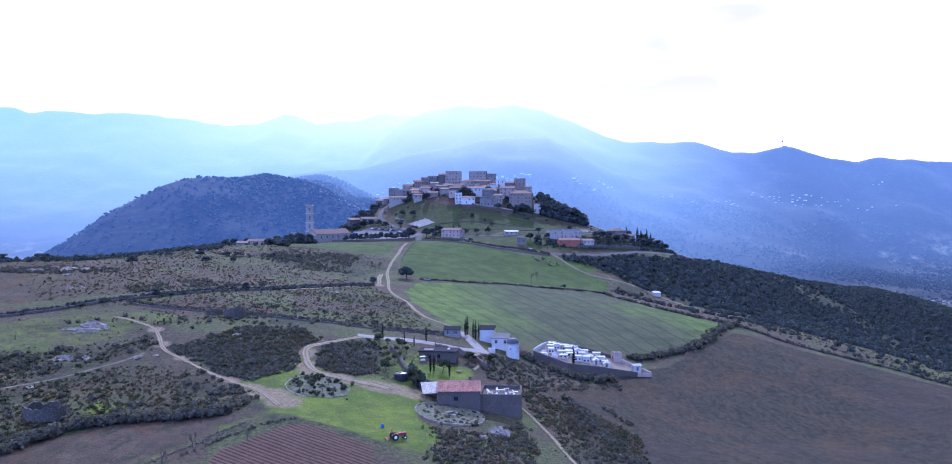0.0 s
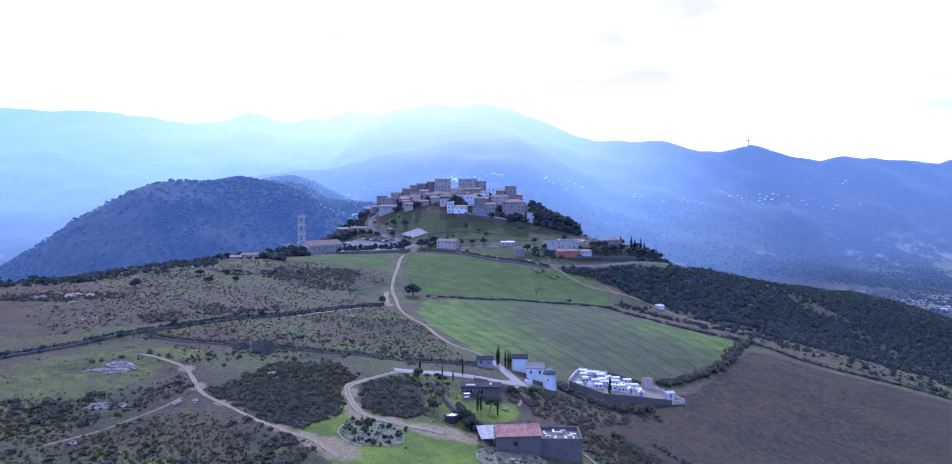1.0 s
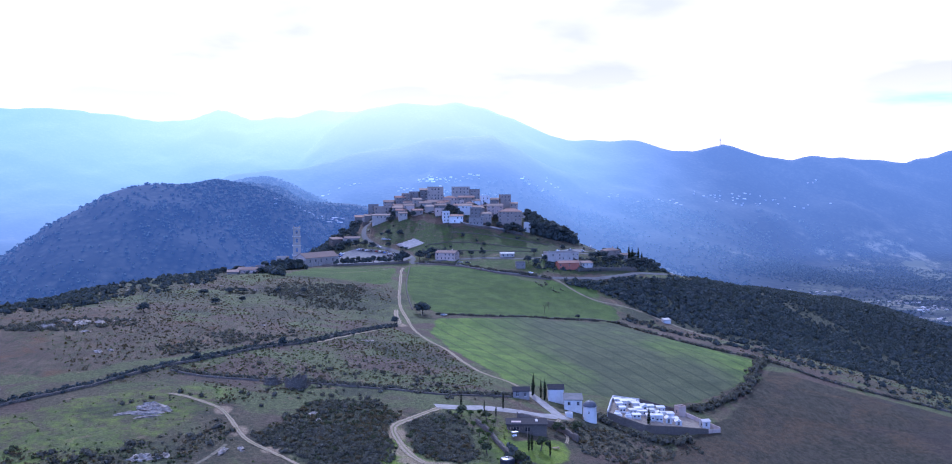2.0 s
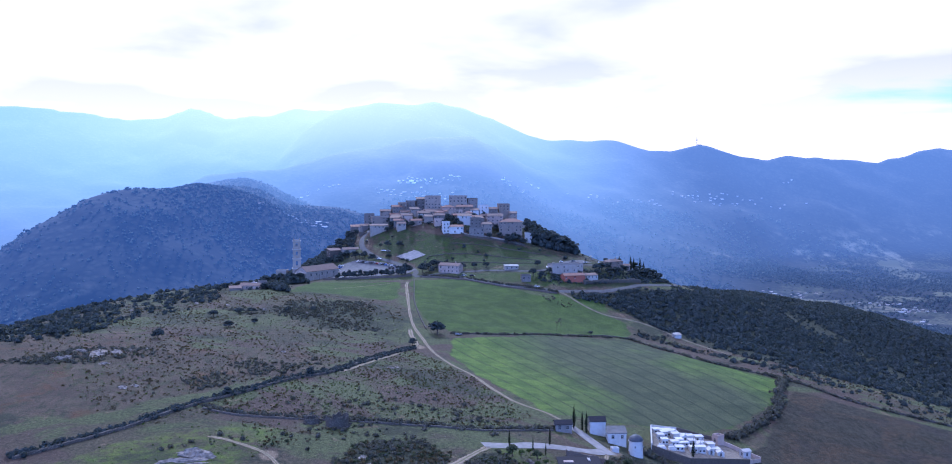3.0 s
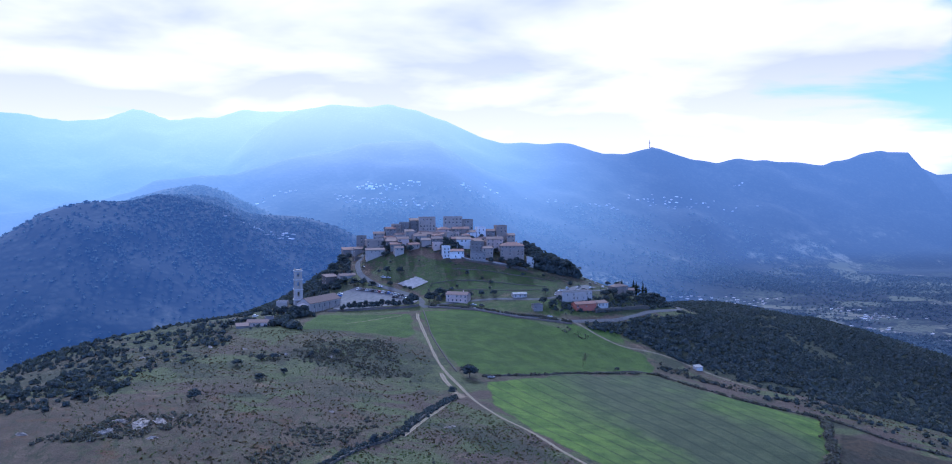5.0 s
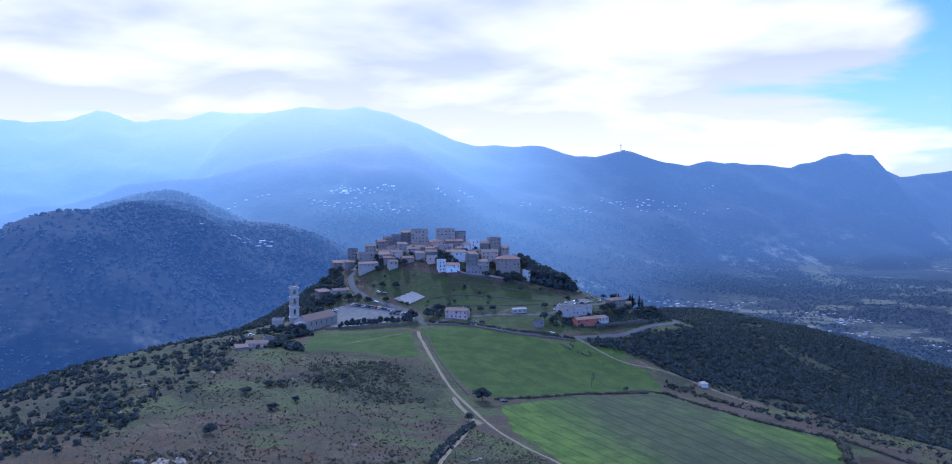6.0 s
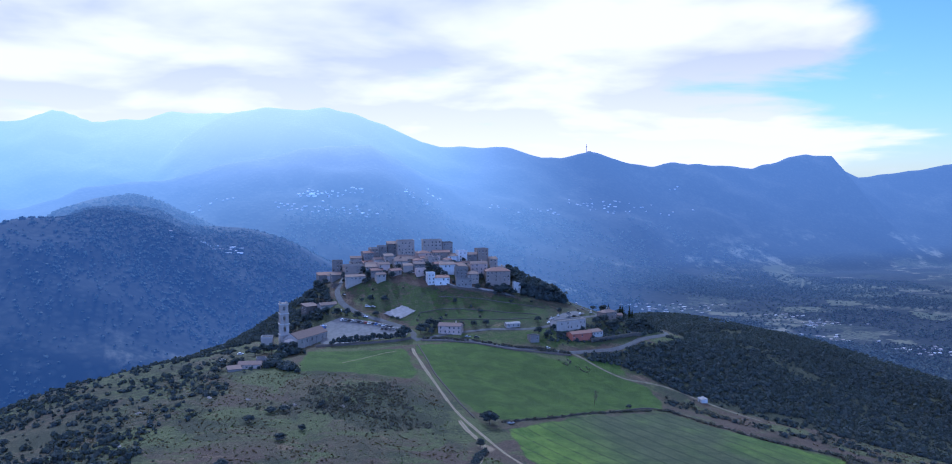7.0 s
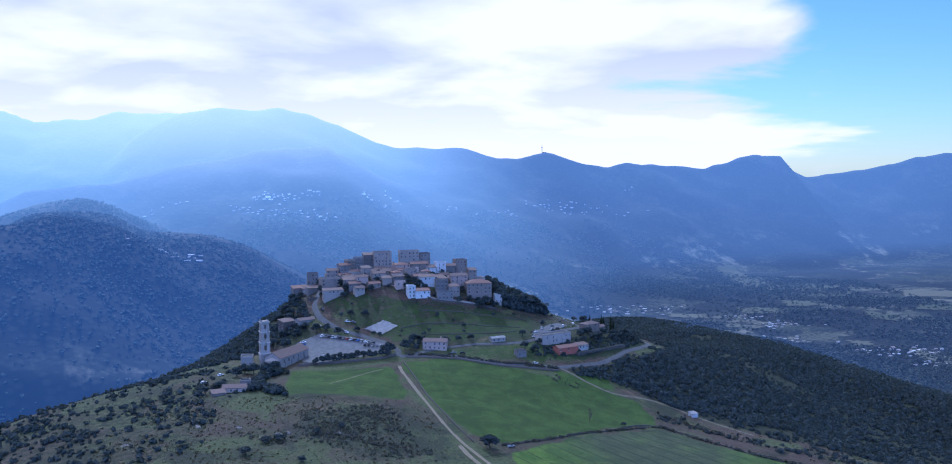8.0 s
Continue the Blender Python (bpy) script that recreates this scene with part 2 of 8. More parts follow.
    s.bump(s.math("ADD", s.math("ADD", s.math("MULTIPLY", fine, 0.6), s.math("MULTIPLY", crisp, 0.6)), s.math("MULTIPLY", ploughed, 0.5)), 1.0, 0.8)
    return s.mat


def painted_haze(s, x, y, z):
    """Haze before distant hills, painted as emission: deeper with distance, brightest under the sun."""
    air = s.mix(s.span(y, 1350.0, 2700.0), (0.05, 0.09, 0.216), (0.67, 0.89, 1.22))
    # painted glare on the high crests below the sun
    sun_glare = s.math("MULTIPLY", s.span(s.math("ABSOLUTE", s.math("ADD", x, 150.0)), 0.0, 1100.0, 1.0, 0.0), s.span(z, 90.0, 330.0))
    air = s.mix(s.math("MULTIPLY", sun_glare, 0.62), air, (1.6, 1.52, 1.5))
    # the painted haze is dimmed to the east and over the valley floor
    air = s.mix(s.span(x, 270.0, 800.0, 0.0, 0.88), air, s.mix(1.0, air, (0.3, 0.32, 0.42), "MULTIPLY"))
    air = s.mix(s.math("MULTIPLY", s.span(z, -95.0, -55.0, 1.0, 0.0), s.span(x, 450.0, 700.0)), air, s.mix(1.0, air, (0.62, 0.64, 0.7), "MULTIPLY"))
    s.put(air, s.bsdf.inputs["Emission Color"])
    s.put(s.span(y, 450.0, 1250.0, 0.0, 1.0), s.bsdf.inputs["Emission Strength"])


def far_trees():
    """Crowns of distant evergreen trees, with haze painted over their own colour as emission."""
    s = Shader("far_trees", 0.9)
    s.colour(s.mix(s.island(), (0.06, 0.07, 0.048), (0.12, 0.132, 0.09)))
    painted_haze(s, *s.axes())
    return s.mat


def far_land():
    """Hills and valley in the distance: woods and fields, with haze painted as emission."""
    s = Shader("far_land", 0.95)
    x, y, z = s.axes()
    patch, small, dots = s.noise(0.006, 6, 0.62, 0.6), s.noise(0.035, 5, 0.7), s.noise(0.14, 4, 0.7)
    # crown cells in the colour: lit tops, with shade painted in the gaps
    crowns = s.cells(0.1)
    canopy = s.span(crowns.outputs["Distance"], 0.15, 0.62, 1.0, 0.0)
    wood = s.mix(canopy, (0.015, 0.02, 0.015), s.mix(s.span(dots, 0.35, 0.65), (0.02, 0.026, 0.019), (0.032, 0.038, 0.026)))
    wood = s.mix(s.span(s.noise(0.018, 5, 0.65, 0.4), 0.54, 0.7, 0.0, 0.4), wood, (0.045, 0.046, 0.032))
    pale = s.mix(s.span(small, 0.4, 0.7), (0.08, 0.09, 0.048), (0.2, 0.185, 0.125))
    flat_field = s.math("MULTIPLY", s.span(patch, 0.52, 0.6), s.span(z, -60.0, 0.0, 0.9, 0.12))
    warp = s.n.new("ShaderNodeVectorMath")
    warp.operation = "ADD"
    shift = s.n.new("ShaderNodeTexNoise")
    shift.inputs["Scale"].default_value, shift.inputs["Detail"].default_value = 0.012, 3.0
    s.l.new(s.place(), shift.inputs["Vector"])
    far_shift = s.n.new("ShaderNodeVectorMath")
    far_shift.operation = "SCALE"
    far_shift.inputs[3].default_value = 90.0
    s.l.new(shift.outputs["Color"], far_shift.inputs[0])
    s.l.new(s.place((1.0, 1.35, 0.0)), warp.inputs[0])
    s.l.new(far_shift.outputs[0], warp.inputs[1])
    parcel = s.cells(0.011, warp.outputs[0])
    tone = s.axes(parcel.outputs["Color"])
    plot = s.mix(tone[1], (0.03, 0.042, 0.022), (0.1, 0.104, 0.06))
    low_land = s.math("MULTIPLY", s.span(z, -92.0, -55.0, 1.0, 0.0), s.math("MULTIPLY", s.span(tone[0], 0.6, 0.64), s.span(s.math("ADD", dots, s.math("MULTIPLY", small, 0.6)), 0.72, 0.86, 1.0, 0.0)))
    land = s.mix(s.math("MULTIPLY", flat_field, s.span(small, 0.42, 0.6)), wood, pale)
    s.colour(s.mix(low_land, land, plot))
    s.bump(s.math("ADD", s.math("MULTIPLY", patch, 2.0), s.math("MULTIPLY", canopy, 0.4)), 3.0, 0.3)
    painted_haze(s, x, y, z)
    return s.mat


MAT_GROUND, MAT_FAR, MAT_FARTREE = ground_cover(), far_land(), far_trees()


def plaster(name, a, b, each_low=0.75, rough=0.9):
    """Old render: stains, streaks that run down, and a tone of its own for each house."""
    s = Shader(name, rough)
    blot, fine, run = s.noise(0.35, 5, 0.65), s.noise(2.6, 4, 0.6), s.noise(1.1, 4, 0.6, 0.0, s.place((1.0, 1.0, 0.12)))
    c = s.mix(s.each(), a, b)
    c = s.mix(s.span(blot, 0.4, 0.75, 0.0, 0.45), c, s.mix(1.0, c, (0.6, 0.56, 0.5), "MULTIPLY"))
    c = s.mix(s.span(run, 0.5, 0.8, 0.0, 0.5), c, s.mix(1.0, c, (0.62, 0.6, 0.58), "MULTIPLY"))
    s.colour(c).bump(fine, 0.05, 0.5)
    return s.mat


def masonry(name, a, b, joint, scale=1.6):
    """Rubble stones with recessed mortar."""
    s = Shader(name, 0.92)
    v = s.cells(scale, s.place((1.0, 1.0, 1.5)))
    edge = s.span(v.outputs["Distance"], 0.25, 0.55)
    tone = s.mix(v.outputs["Color"], a, b)
    c = s.mix(edge, tone, joint)
    c = s.mix(s.span(s.noise(0.3, 5, 0.6), 0.45, 0.75, 0.0, 0.5), c, s.mix(1.0, c, (0.55, 0.55, 0.52), "MULTIPLY"))
    s.colour(c).bump(s.math("SUBTRACT", 1.0, edge), 0.08, 0.6)
    return s.mat


def tiles(name, a, b):
    """Clay tiles that vary one by one, with lichen."""
    s = Shader(name, 0.85)
    v = s.cells(2.6)
    c = s.mix(v.outputs["Color"], a, b)
    c = s.mix(s.span(s.noise(0.5, 5, 0.65), 0.45, 0.7, 0.0, 0.6), c, (0.16, 0.12, 0.1))
    c = s.mix(s.math("MULTIPLY", s.each(), 0.4), c, (0.2, 0.13, 0.1))
    s.colour(c).bump(s.noise(3.0, 3), 0.08, 0.7)
    return s.mat


def leaves(name, a, b, thinness=0.42):
    s = Shader(name, 0.8)
    clump = s.noise(0.22, 3, 0.6)
    c = s.mix(s.island(), a, b)
    c = s.mix(s.span(clump, 0.35, 0.7, 0.0, 0.6), c, s.mix(1.0, c, (0.55, 0.6, 0.55), "MULTIPLY"))
    s.colour(c)
    s.bsdf.inputs["Specular IOR Level"].default_value = 0.12
    # thin leaves let some of the sun through
    thin, both = s.n.new("ShaderNodeBsdfTranslucent"), s.n.new("ShaderNodeMixShader")
    s.put(s.mix(1.0, c, (1.0, 1.05, 0.7), "MULTIPLY"), thin.inputs["Color"])
    both.inputs[0].default_value = thinness
    s.l.new(s.bsdf.outputs[0], both.inputs[1])
    s.l.new(thin.outputs[0], both.inputs[2])
    s.l.new(both.outputs[0], s.n["Material Output"].inputs["Surface"])
    return s.mat


def plain(name, a, b, rough=0.6, metal=0.0, scale=2.0, depth=0.02):
    s = Shader(name, rough, metal)
    n = s.noise(scale, 5, 0.6)
    c = s.mix(s.span(n, 0.3, 0.7), a, b)
    s.colour(c).bump(s.noise(scale * 4, 3), depth, 0.4)
    return s.mat


def track_dirt():
    s = Shader("track_dirt", 0.95)
    across = s.attribute("across").outputs["Fac"]
    fine, mid = s.noise(1.4, 5, 0.65), s.noise(0.2, 4, 0.6)
    bare = s.mix(s.span(fine, 0.3, 0.7), (0.19, 0.15, 0.1), (0.32, 0.262, 0.182))
    grass = s.mix(s.span(fine, 0.3, 0.7), (0.08, 0.1, 0.028), (0.15, 0.15, 0.06))
    a = s.math("ABSOLUTE", across)
    strip = s.math("ADD", s.span(a, 0.22, 0.05), s.span(a, 0.55, 0.95))
    strip = s.math("MULTIPLY", strip, s.span(s.math("ADD", fine, mid), 0.8, 1.02), True)
    s.colour(s.mix(strip, bare, grass)).bump(fine, 0.08, 0.6)
    fray = s.math("ADD", s.math("MAXIMUM", a, s.attribute("along").outputs["Fac"]), s.math("MULTIPLY", s.math("SUBTRACT", s.noise(0.55, 5, 0.7), 0.5), 1.6))
    s.put(s.span(fray, 0.5, 0.95, 1.0, 0.0), s.bsdf.inputs["Alpha"])
    return s.mat


MAT_OCHRE = plaster("ochre_render", (0.225, 0.185, 0.155), (0.335, 0.288, 0.248))
MAT_GREYWALL = plaster("grey_render", (0.16, 0.145, 0.132), (0.27, 0.248, 0.23))
MAT_WHITE = plaster("white_render", (0.52, 0.51, 0.5), (0.66, 0.65, 0.63))
MAT_PALESTONE = plaster("pale_stone_render", (0.31, 0.275, 0.24), (0.4, 0.362, 0.322))
MAT_PINK = plaster("pink_render", (0.42, 0.32, 0.27), (0.52, 0.42, 0.36))
MAT_RUBBLE = masonry("rubble_stone", (0.105, 0.086, 0.072), (0.165, 0.138, 0.116), (0.115, 0.098, 0.082), 1.9)
MAT_DRYSTONE = masonry("dry_stone", (0.1, 0.09, 0.074), (0.17, 0.15, 0.122), (0.075, 0.068, 0.057), 1.7)
MAT_TILE = tiles("clay_tile", (0.19, 0.105, 0.078), (0.29, 0.17, 0.122))
MAT_OLDTILE = tiles("weathered_tile", (0.13, 0.096, 0.08), (0.21, 0.158, 0.13))
# brighter copy of the clay tile, with sunlight on the farm roof painted in
MAT_SUNLITTILE = tiles("sunlit_clay_tile", (0.46, 0.22, 0.15), (0.62, 0.36, 0.27))
MAT_CAP = plain("blue_grey_slate", (0.06, 0.065, 0.08), (0.1, 0.105, 0.12), 0.6, 0.0, 3.0)
MAT_SLATE = plain("dark_slate", (0.022, 0.022, 0.028), (0.045, 0.045, 0.052), 0.85, 0.0, 3.0)
MAT_SLATE.node_tree.nodes["Principled BSDF"].inputs["Specular IOR Level"].default_value = 0.05
MAT_TERRACE = plain("terrace_screed", (0.09, 0.08, 0.07), (0.15, 0.135, 0.12), 0.9, 0.0, 1.2)
MAT_GLASS = plain("window_glass", (0.015, 0.018, 0.025), (0.03, 0.035, 0.045), 0.12, 0.0, 0.4, 0.0)
MAT_SHUTTER = plain("shutter_paint", (0.1, 0.09, 0.08), (0.2, 0.18, 0.16), 0.6, 0.0, 5.0)
MAT_TRIM = plain("pale_trim", (0.4, 0.376, 0.344), (0.496, 0.472, 0.44), 0.85, 0.0, 2.0)
MAT_ASPHALT = plain("worn_asphalt", (0.075, 0.075, 0.075), (0.115, 0.115, 0.115), 0.9, 0.0, 0.5, 0.04)
MAT_YARD = plain("trodden_earth", (0.15, 0.13, 0.1), (0.26, 0.225, 0.18), 0.95, 0.0, 0.6, 0.05)
MAT_LOT = plain("pale_asphalt", (0.11, 0.11, 0.11), (0.16, 0.16, 0.16), 0.9, 0.0, 0.3, 0.03)
MAT_CONCRETE = plain("pale_concrete", (0.216, 0.208, 0.192), (0.304, 0.288, 0.272), 0.9, 0.0, 0.4, 0.04)
MAT_DIRT = track_dirt()
MAT_LANE = plain("overgrown_lane", (0.09, 0.085, 0.055), (0.19, 0.165, 0.115), 0.95, 0.0, 0.5, 0.06)
MAT_ROCK = plain("pale_granite", (0.15, 0.128, 0.1), (0.38, 0.335, 0.275), 0.9, 0.0, 0.7, 0.6)
MAT_GRAVEL = plain("garden_gravel", (0.07, 0.08, 0.04), (0.19, 0.19, 0.13), 0.95, 0.0, 1.1, 0.1)
MAT_MAQUIS = leaves("maquis_leaves", (0.082, 0.08, 0.068), (0.19, 0.182, 0.148))
MAT_OLIVE = leaves("olive_leaves", (0.041, 0.0547, 0.0274), (0.119, 0.132, 0.0775))
MAT_DARKLEAF = leaves("oak_leaves", (0.058, 0.07, 0.072), (0.098, 0.112, 0.108), 0.3)
MAT_SILVER = leaves("silvery_leaves", (0.085, 0.1, 0.07), (0.19, 0.205, 0.15))
MAT_CYPRESS = leaves("cypress_leaves", (0.0146, 0.0219, 0.0146), (0.041, 0.0511, 0.0292))
MAT_FRESH = leaves("fresh_leaves", (0.06, 0.09, 0.025), (0.13, 0.165, 0.06))
MAT_HEATH = leaves("heather_tufts", (0.075, 0.06, 0.036), (0.17, 0.14, 0.085))
MAT_BARK = plain("bark", (0.07, 0.055, 0.045), (0.15, 0.125, 0.1), 0.95, 0.0, 4.0, 0.1)
MAT_METAL = plain("corrugated_metal", (0.2, 0.19, 0.18), (0.36, 0.35, 0.33), 0.6, 0.2, 0.8, 0.01)
MAT_RUBBER = plain("tyre_rubber", (0.015, 0.015, 0.015), (0.03, 0.03, 0.03), 0.85)
MAT_REDPAINT = plain("red_paint", (0.22, 0.025, 0.02), (0.3, 0.04, 0.03), 0.4)
MAT_BLUEPAINT = plain("blue_paint", (0.05, 0.12, 0.4), (0.07, 0.16, 0.5), 0.4)
MAT_WHITEPAINT = plain("white_paint", (0.76, 0.76, 0.76), (0.84, 0.84, 0.84), 0.35)
MAT_GREYPAINT = plain("silver_paint", (0.3, 0.31, 0.33), (0.38, 0.39, 0.41), 0.3, 0.4)
MAT_DARKPAINT = plain("dark_paint", (0.02, 0.022, 0.03), (0.04, 0.042, 0.05), 0.3)
MAT_WOOD = plain("weathered_wood", (0.16, 0.115, 0.08), (0.3, 0.24, 0.18), 0.85, 0.0, 3.0)
MAT_TERRACOTTA = plain("red_shed_wall", (0.3, 0.1, 0.07), (0.38, 0.15, 0.1), 0.85, 0.0, 1.5)


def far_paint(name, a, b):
    """Distant walls and roofs, with haze painted as emission like the hills about them."""
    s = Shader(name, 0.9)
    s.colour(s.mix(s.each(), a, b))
    painted_haze(s, *s.axes())
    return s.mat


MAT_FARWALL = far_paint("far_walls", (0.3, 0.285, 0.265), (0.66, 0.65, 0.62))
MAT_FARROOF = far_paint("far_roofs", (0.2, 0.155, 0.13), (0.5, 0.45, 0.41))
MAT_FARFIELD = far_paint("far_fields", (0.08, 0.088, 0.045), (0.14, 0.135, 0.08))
MAT_STEEL = plain("grey_steel", (0.2, 0.2, 0.21), (0.32, 0.32, 0.33), 0.5, 0.6)
# -- the lie of the land: a coarse lattice for the ridge, outlines for the hills behind --
LATTICE = [
    (-2, 2, 3, -4, -9, -7, -15, -34, -59),
    (8, 12, 8, 0, -9, -22, -21, -34, -59),
    (-1, 19, 15, 18, 4, -40, -32, -39, -57),
    (-25, 39, 28, 17, 3, -13, -24, -46, -60),
    (19, 14, 30, 14, 1, 1, -16, -48, -68),
    (-3, 9, 30, 27, 13, -14, -25, -41, -79),
    (-64, 21, 25, 24, 35, 45, 2, -25, -71),
    (-49, -48, 8, 35, 37, 37, 8, -6, -42),
    (-136, -108, -35, 48, 64, 10, -37, -22, -36),
    (-104, -119, -95, -55, -56, -64, -55, -46, -57),
]
BASE = -100.0


def hashed(i, j, seed):
    """A steady random number from 0 to 1 for each lattice cell."""
    n = (i.astype(np.int64) * 374761393 + j.astype(np.int64) * 668265263 + seed * 974634777) & 0x7FFFFFFF
    n = ((n ^ (n >> 13)) * 1274126177) & 0x7FFFFFFF
    return ((n ^ (n >> 16)) & 0xFFFF) / 65535.0


def bumps(x, y, size, seed=0):
    """Smooth noise from -1 to 1 with cells of that size."""
    u, v = x / size, y / size
    i, j = np.floor(u), np.floor(v)
    a, b = u - i, v - j
    a, b = a * a * (3 - 2 * a), b * b * (3 - 2 * b)
    low = hashed(i, j, seed) * (1 - a) + hashed(i + 1, j, seed) * a
    top = hashed(i, j + 1, seed) * (1 - a) + hashed(i + 1, j + 1, seed) * a
    return 2 * (low * (1 - b) + top * b) - 1


def fractal(x, y, size, octaves=4, seed=0):
    total = np.zeros_like(x)
    for k in range(octaves):
        total = total + bumps(x * (0.8 + 0.1 * k) + 17 * k, y + 0.3 * x + 31 * k, size / 2 ** k, seed + k) / 2 ** k
    return total


def ease(v, low, high):
    t = np.clip((v - low) / (high - low), 0, 1)
    return t * t * (3 - 2 * t)


def spline(t):
    return ((1 - t) ** 3 / 6, (3 * t ** 3 - 6 * t ** 2 + 4) / 6, (-3 * t ** 3 + 3 * t ** 2 + 3 * t + 1) / 6, t ** 3 / 6)


def ridge_height(x, y):
    grid = np.array(LATTICE, dtype=float)
    u, v = np.clip((x + 400) / 100, -2, 10), np.clip((y - 150) / 100, -2, 11)
    i, j = np.floor(u).astype(int), np.floor(v).astype(int)
    a, b = spline(u - i), spline(v - j)
    total = np.zeros_like(x)
    for p in range(4):
        for q in range(4):
            total = total + a[p] * b[q] * grid[np.clip(j - 1 + q, 0, 9), np.clip(i - 1 + p, 0, 8)]
    return total + 30 * np.exp(-(((x + 8) / 110) ** 2 + ((y - 872) / 80) ** 2) ** 1.5)


def range_of_hills(x, y, yc, xs, zs, front, back, power=1.15):
    """A chain whose crest runs along y = yc with the outline zs over xs."""
    wob = 60 * bumps(x, y * 0 + yc, 330, 5)
    d = y - yc - wob
    f = np.where(d < 0, 1 + d / np.interp(x, (450, 900), front), 1 - d / back)      # the near slope is steeper in the east
    crest = np.interp(x, xs, zs)
    return BASE + (crest - BASE) * np.clip(f, 0, 1) ** power


# crest line y, x and z of the outline, depth of the near and far slope, curve of the slope
RANGES = [
    (2400.0, (-330, -231, -135, -38, 106, 175, 250, 347, 443, 580, 668, 733, 805, 861, 925, 990, 1054, 1210, 1333, 1482, 1530, 1581, 1637, 1660, 1741, 1870, 2065, 2192, 2500, 3000),
     (150, 236, 286, 302, 307, 292, 272, 238, 220, 210, 188, 189, 203, 192, 182, 180, 190, 172, 160, 179, 193, 194, 190, 157, 124, 134, 160, 185, 200, 150), (850.0, 440.0), 1300.0, 1.3),
    (2650.0, (-3000, -1800, -1388, -1282, -1017, -925, -742, -640, -565, -503, -460, -392, -330, -275, -165, -51, 91, 400, 700, 1200),
     (300, 325, 328, 313, 306, 290, 276, 282, 304, 290, 274, 283, 284, 305, 292, 311, 312, 200, 60, -100), (900.0, 900.0), 1500.0, 1.2),
    (2150.0, (-700, -480, -430, -370, -260, -207, -150, -70, 25, 167, 300, 600, 900), (60, 100, 128, 134, 139, 149, 170, 195, 214, 226, 150, 30, -106), (650.0, 650.0), 900.0, 1.2),
    (4300.0, (-3000, 0, 1300, 1485, 1629, 1772, 1858, 1974, 2089, 2175, 2256, 2450, 2704, 3000, 3200, 3600), (120, 120, 130, 140, 150, 158, 162, 158, 150, 158, 150, 142, 150, 138, 120, 120), (800.0, 800.0), 600.0, 1.0),
]
# middle x, y, top, half widths of the rounded hills
DOMES = [(-385.0, 1350.0, 100.0, 240.0, 300.0), (-312.0, 1400.0, 109.0, 210.0, 230.0), (-335.0, 1850.0, 119.0, 280.0, 330.0), (-640.0, 1180.0, -40.0, 300.0, 300.0), (-190.0, 1560.0, 62.0, 260.0, 360.0), (-320.0, 1620.0, 104.0, 250.0, 260.0)]

# the wooded spur that comes down from the village road
SPUR = [(220.0, 790.0, 4.0), (328.0, 720.0, -20.0), (377.0, 1156.0, -40.0)]


def valley_height(x, y):
    h = np.full_like(x, BASE)
    for r in RANGES:
        h = np.maximum(h, range_of_hills(x, y, *r))
    soft, swell = 9.0, np.zeros_like(x)      # the rounded hills run into each other
    for cx, cy, top, sx, sy in DOMES:
        swell = swell + np.exp((top - BASE) * np.exp(-(np.abs((x - cx) / sx) ** 2 + np.abs((y - cy) / sy) ** 2)) / soft) - 1
    h = np.maximum(h, BASE + soft * np.log(1 + swell))
    for (ax, ay, az), (bx, by, bz) in zip(SPUR, SPUR[1:]):
        run = np.clip(((x - ax) * (bx - ax) + (y - ay) * (by - ay)) / ((bx - ax) ** 2 + (by - ay) ** 2), 0, 1)
        off = np.hypot(x - ax - (bx - ax) * run, y - ay - (by - ay) * run)
        h = np.maximum(h, BASE + (az + (bz - az) * run - BASE) * np.exp(-(off / 190) ** 2))
    up = ease(h, BASE + 10, BASE + 160)
    return h + fractal(x, y, 260, 4, 3) * (4 + 9 * up) + 5 * bumps(x, y, 55, 9) * up


def height(x, y):
    x, y = np.asarray(x, dtype=float), np.asarray(y, dtype=float)
    edge = np.maximum(np.maximum(np.maximum(x - 400, -380 - x), y - 1010), 120 - y)
    w = ease(edge, -60, 60)
    near = ridge_height(x, y) + 0.5 * fractal(x, y, 34, 3, 1) * ease(y, 0, 200)
    return near * (1 - w) + valley_height(x, y) * w


# ---- ground and distance ----
def inside(px, py, poly):
    """Which of the points lie in the polygon."""
    hit = np.zeros(px.shape, dtype=bool)
    for (ax, ay), (bx, by) in zip(poly, poly[1:] + poly[:1]):
        if ay == by:
            continue
        cross = ((ay > py) != (by > py)) & (px < (bx - ax) * (py - ay) / (by - ay) + ax)
        hit ^= cross
    return hit


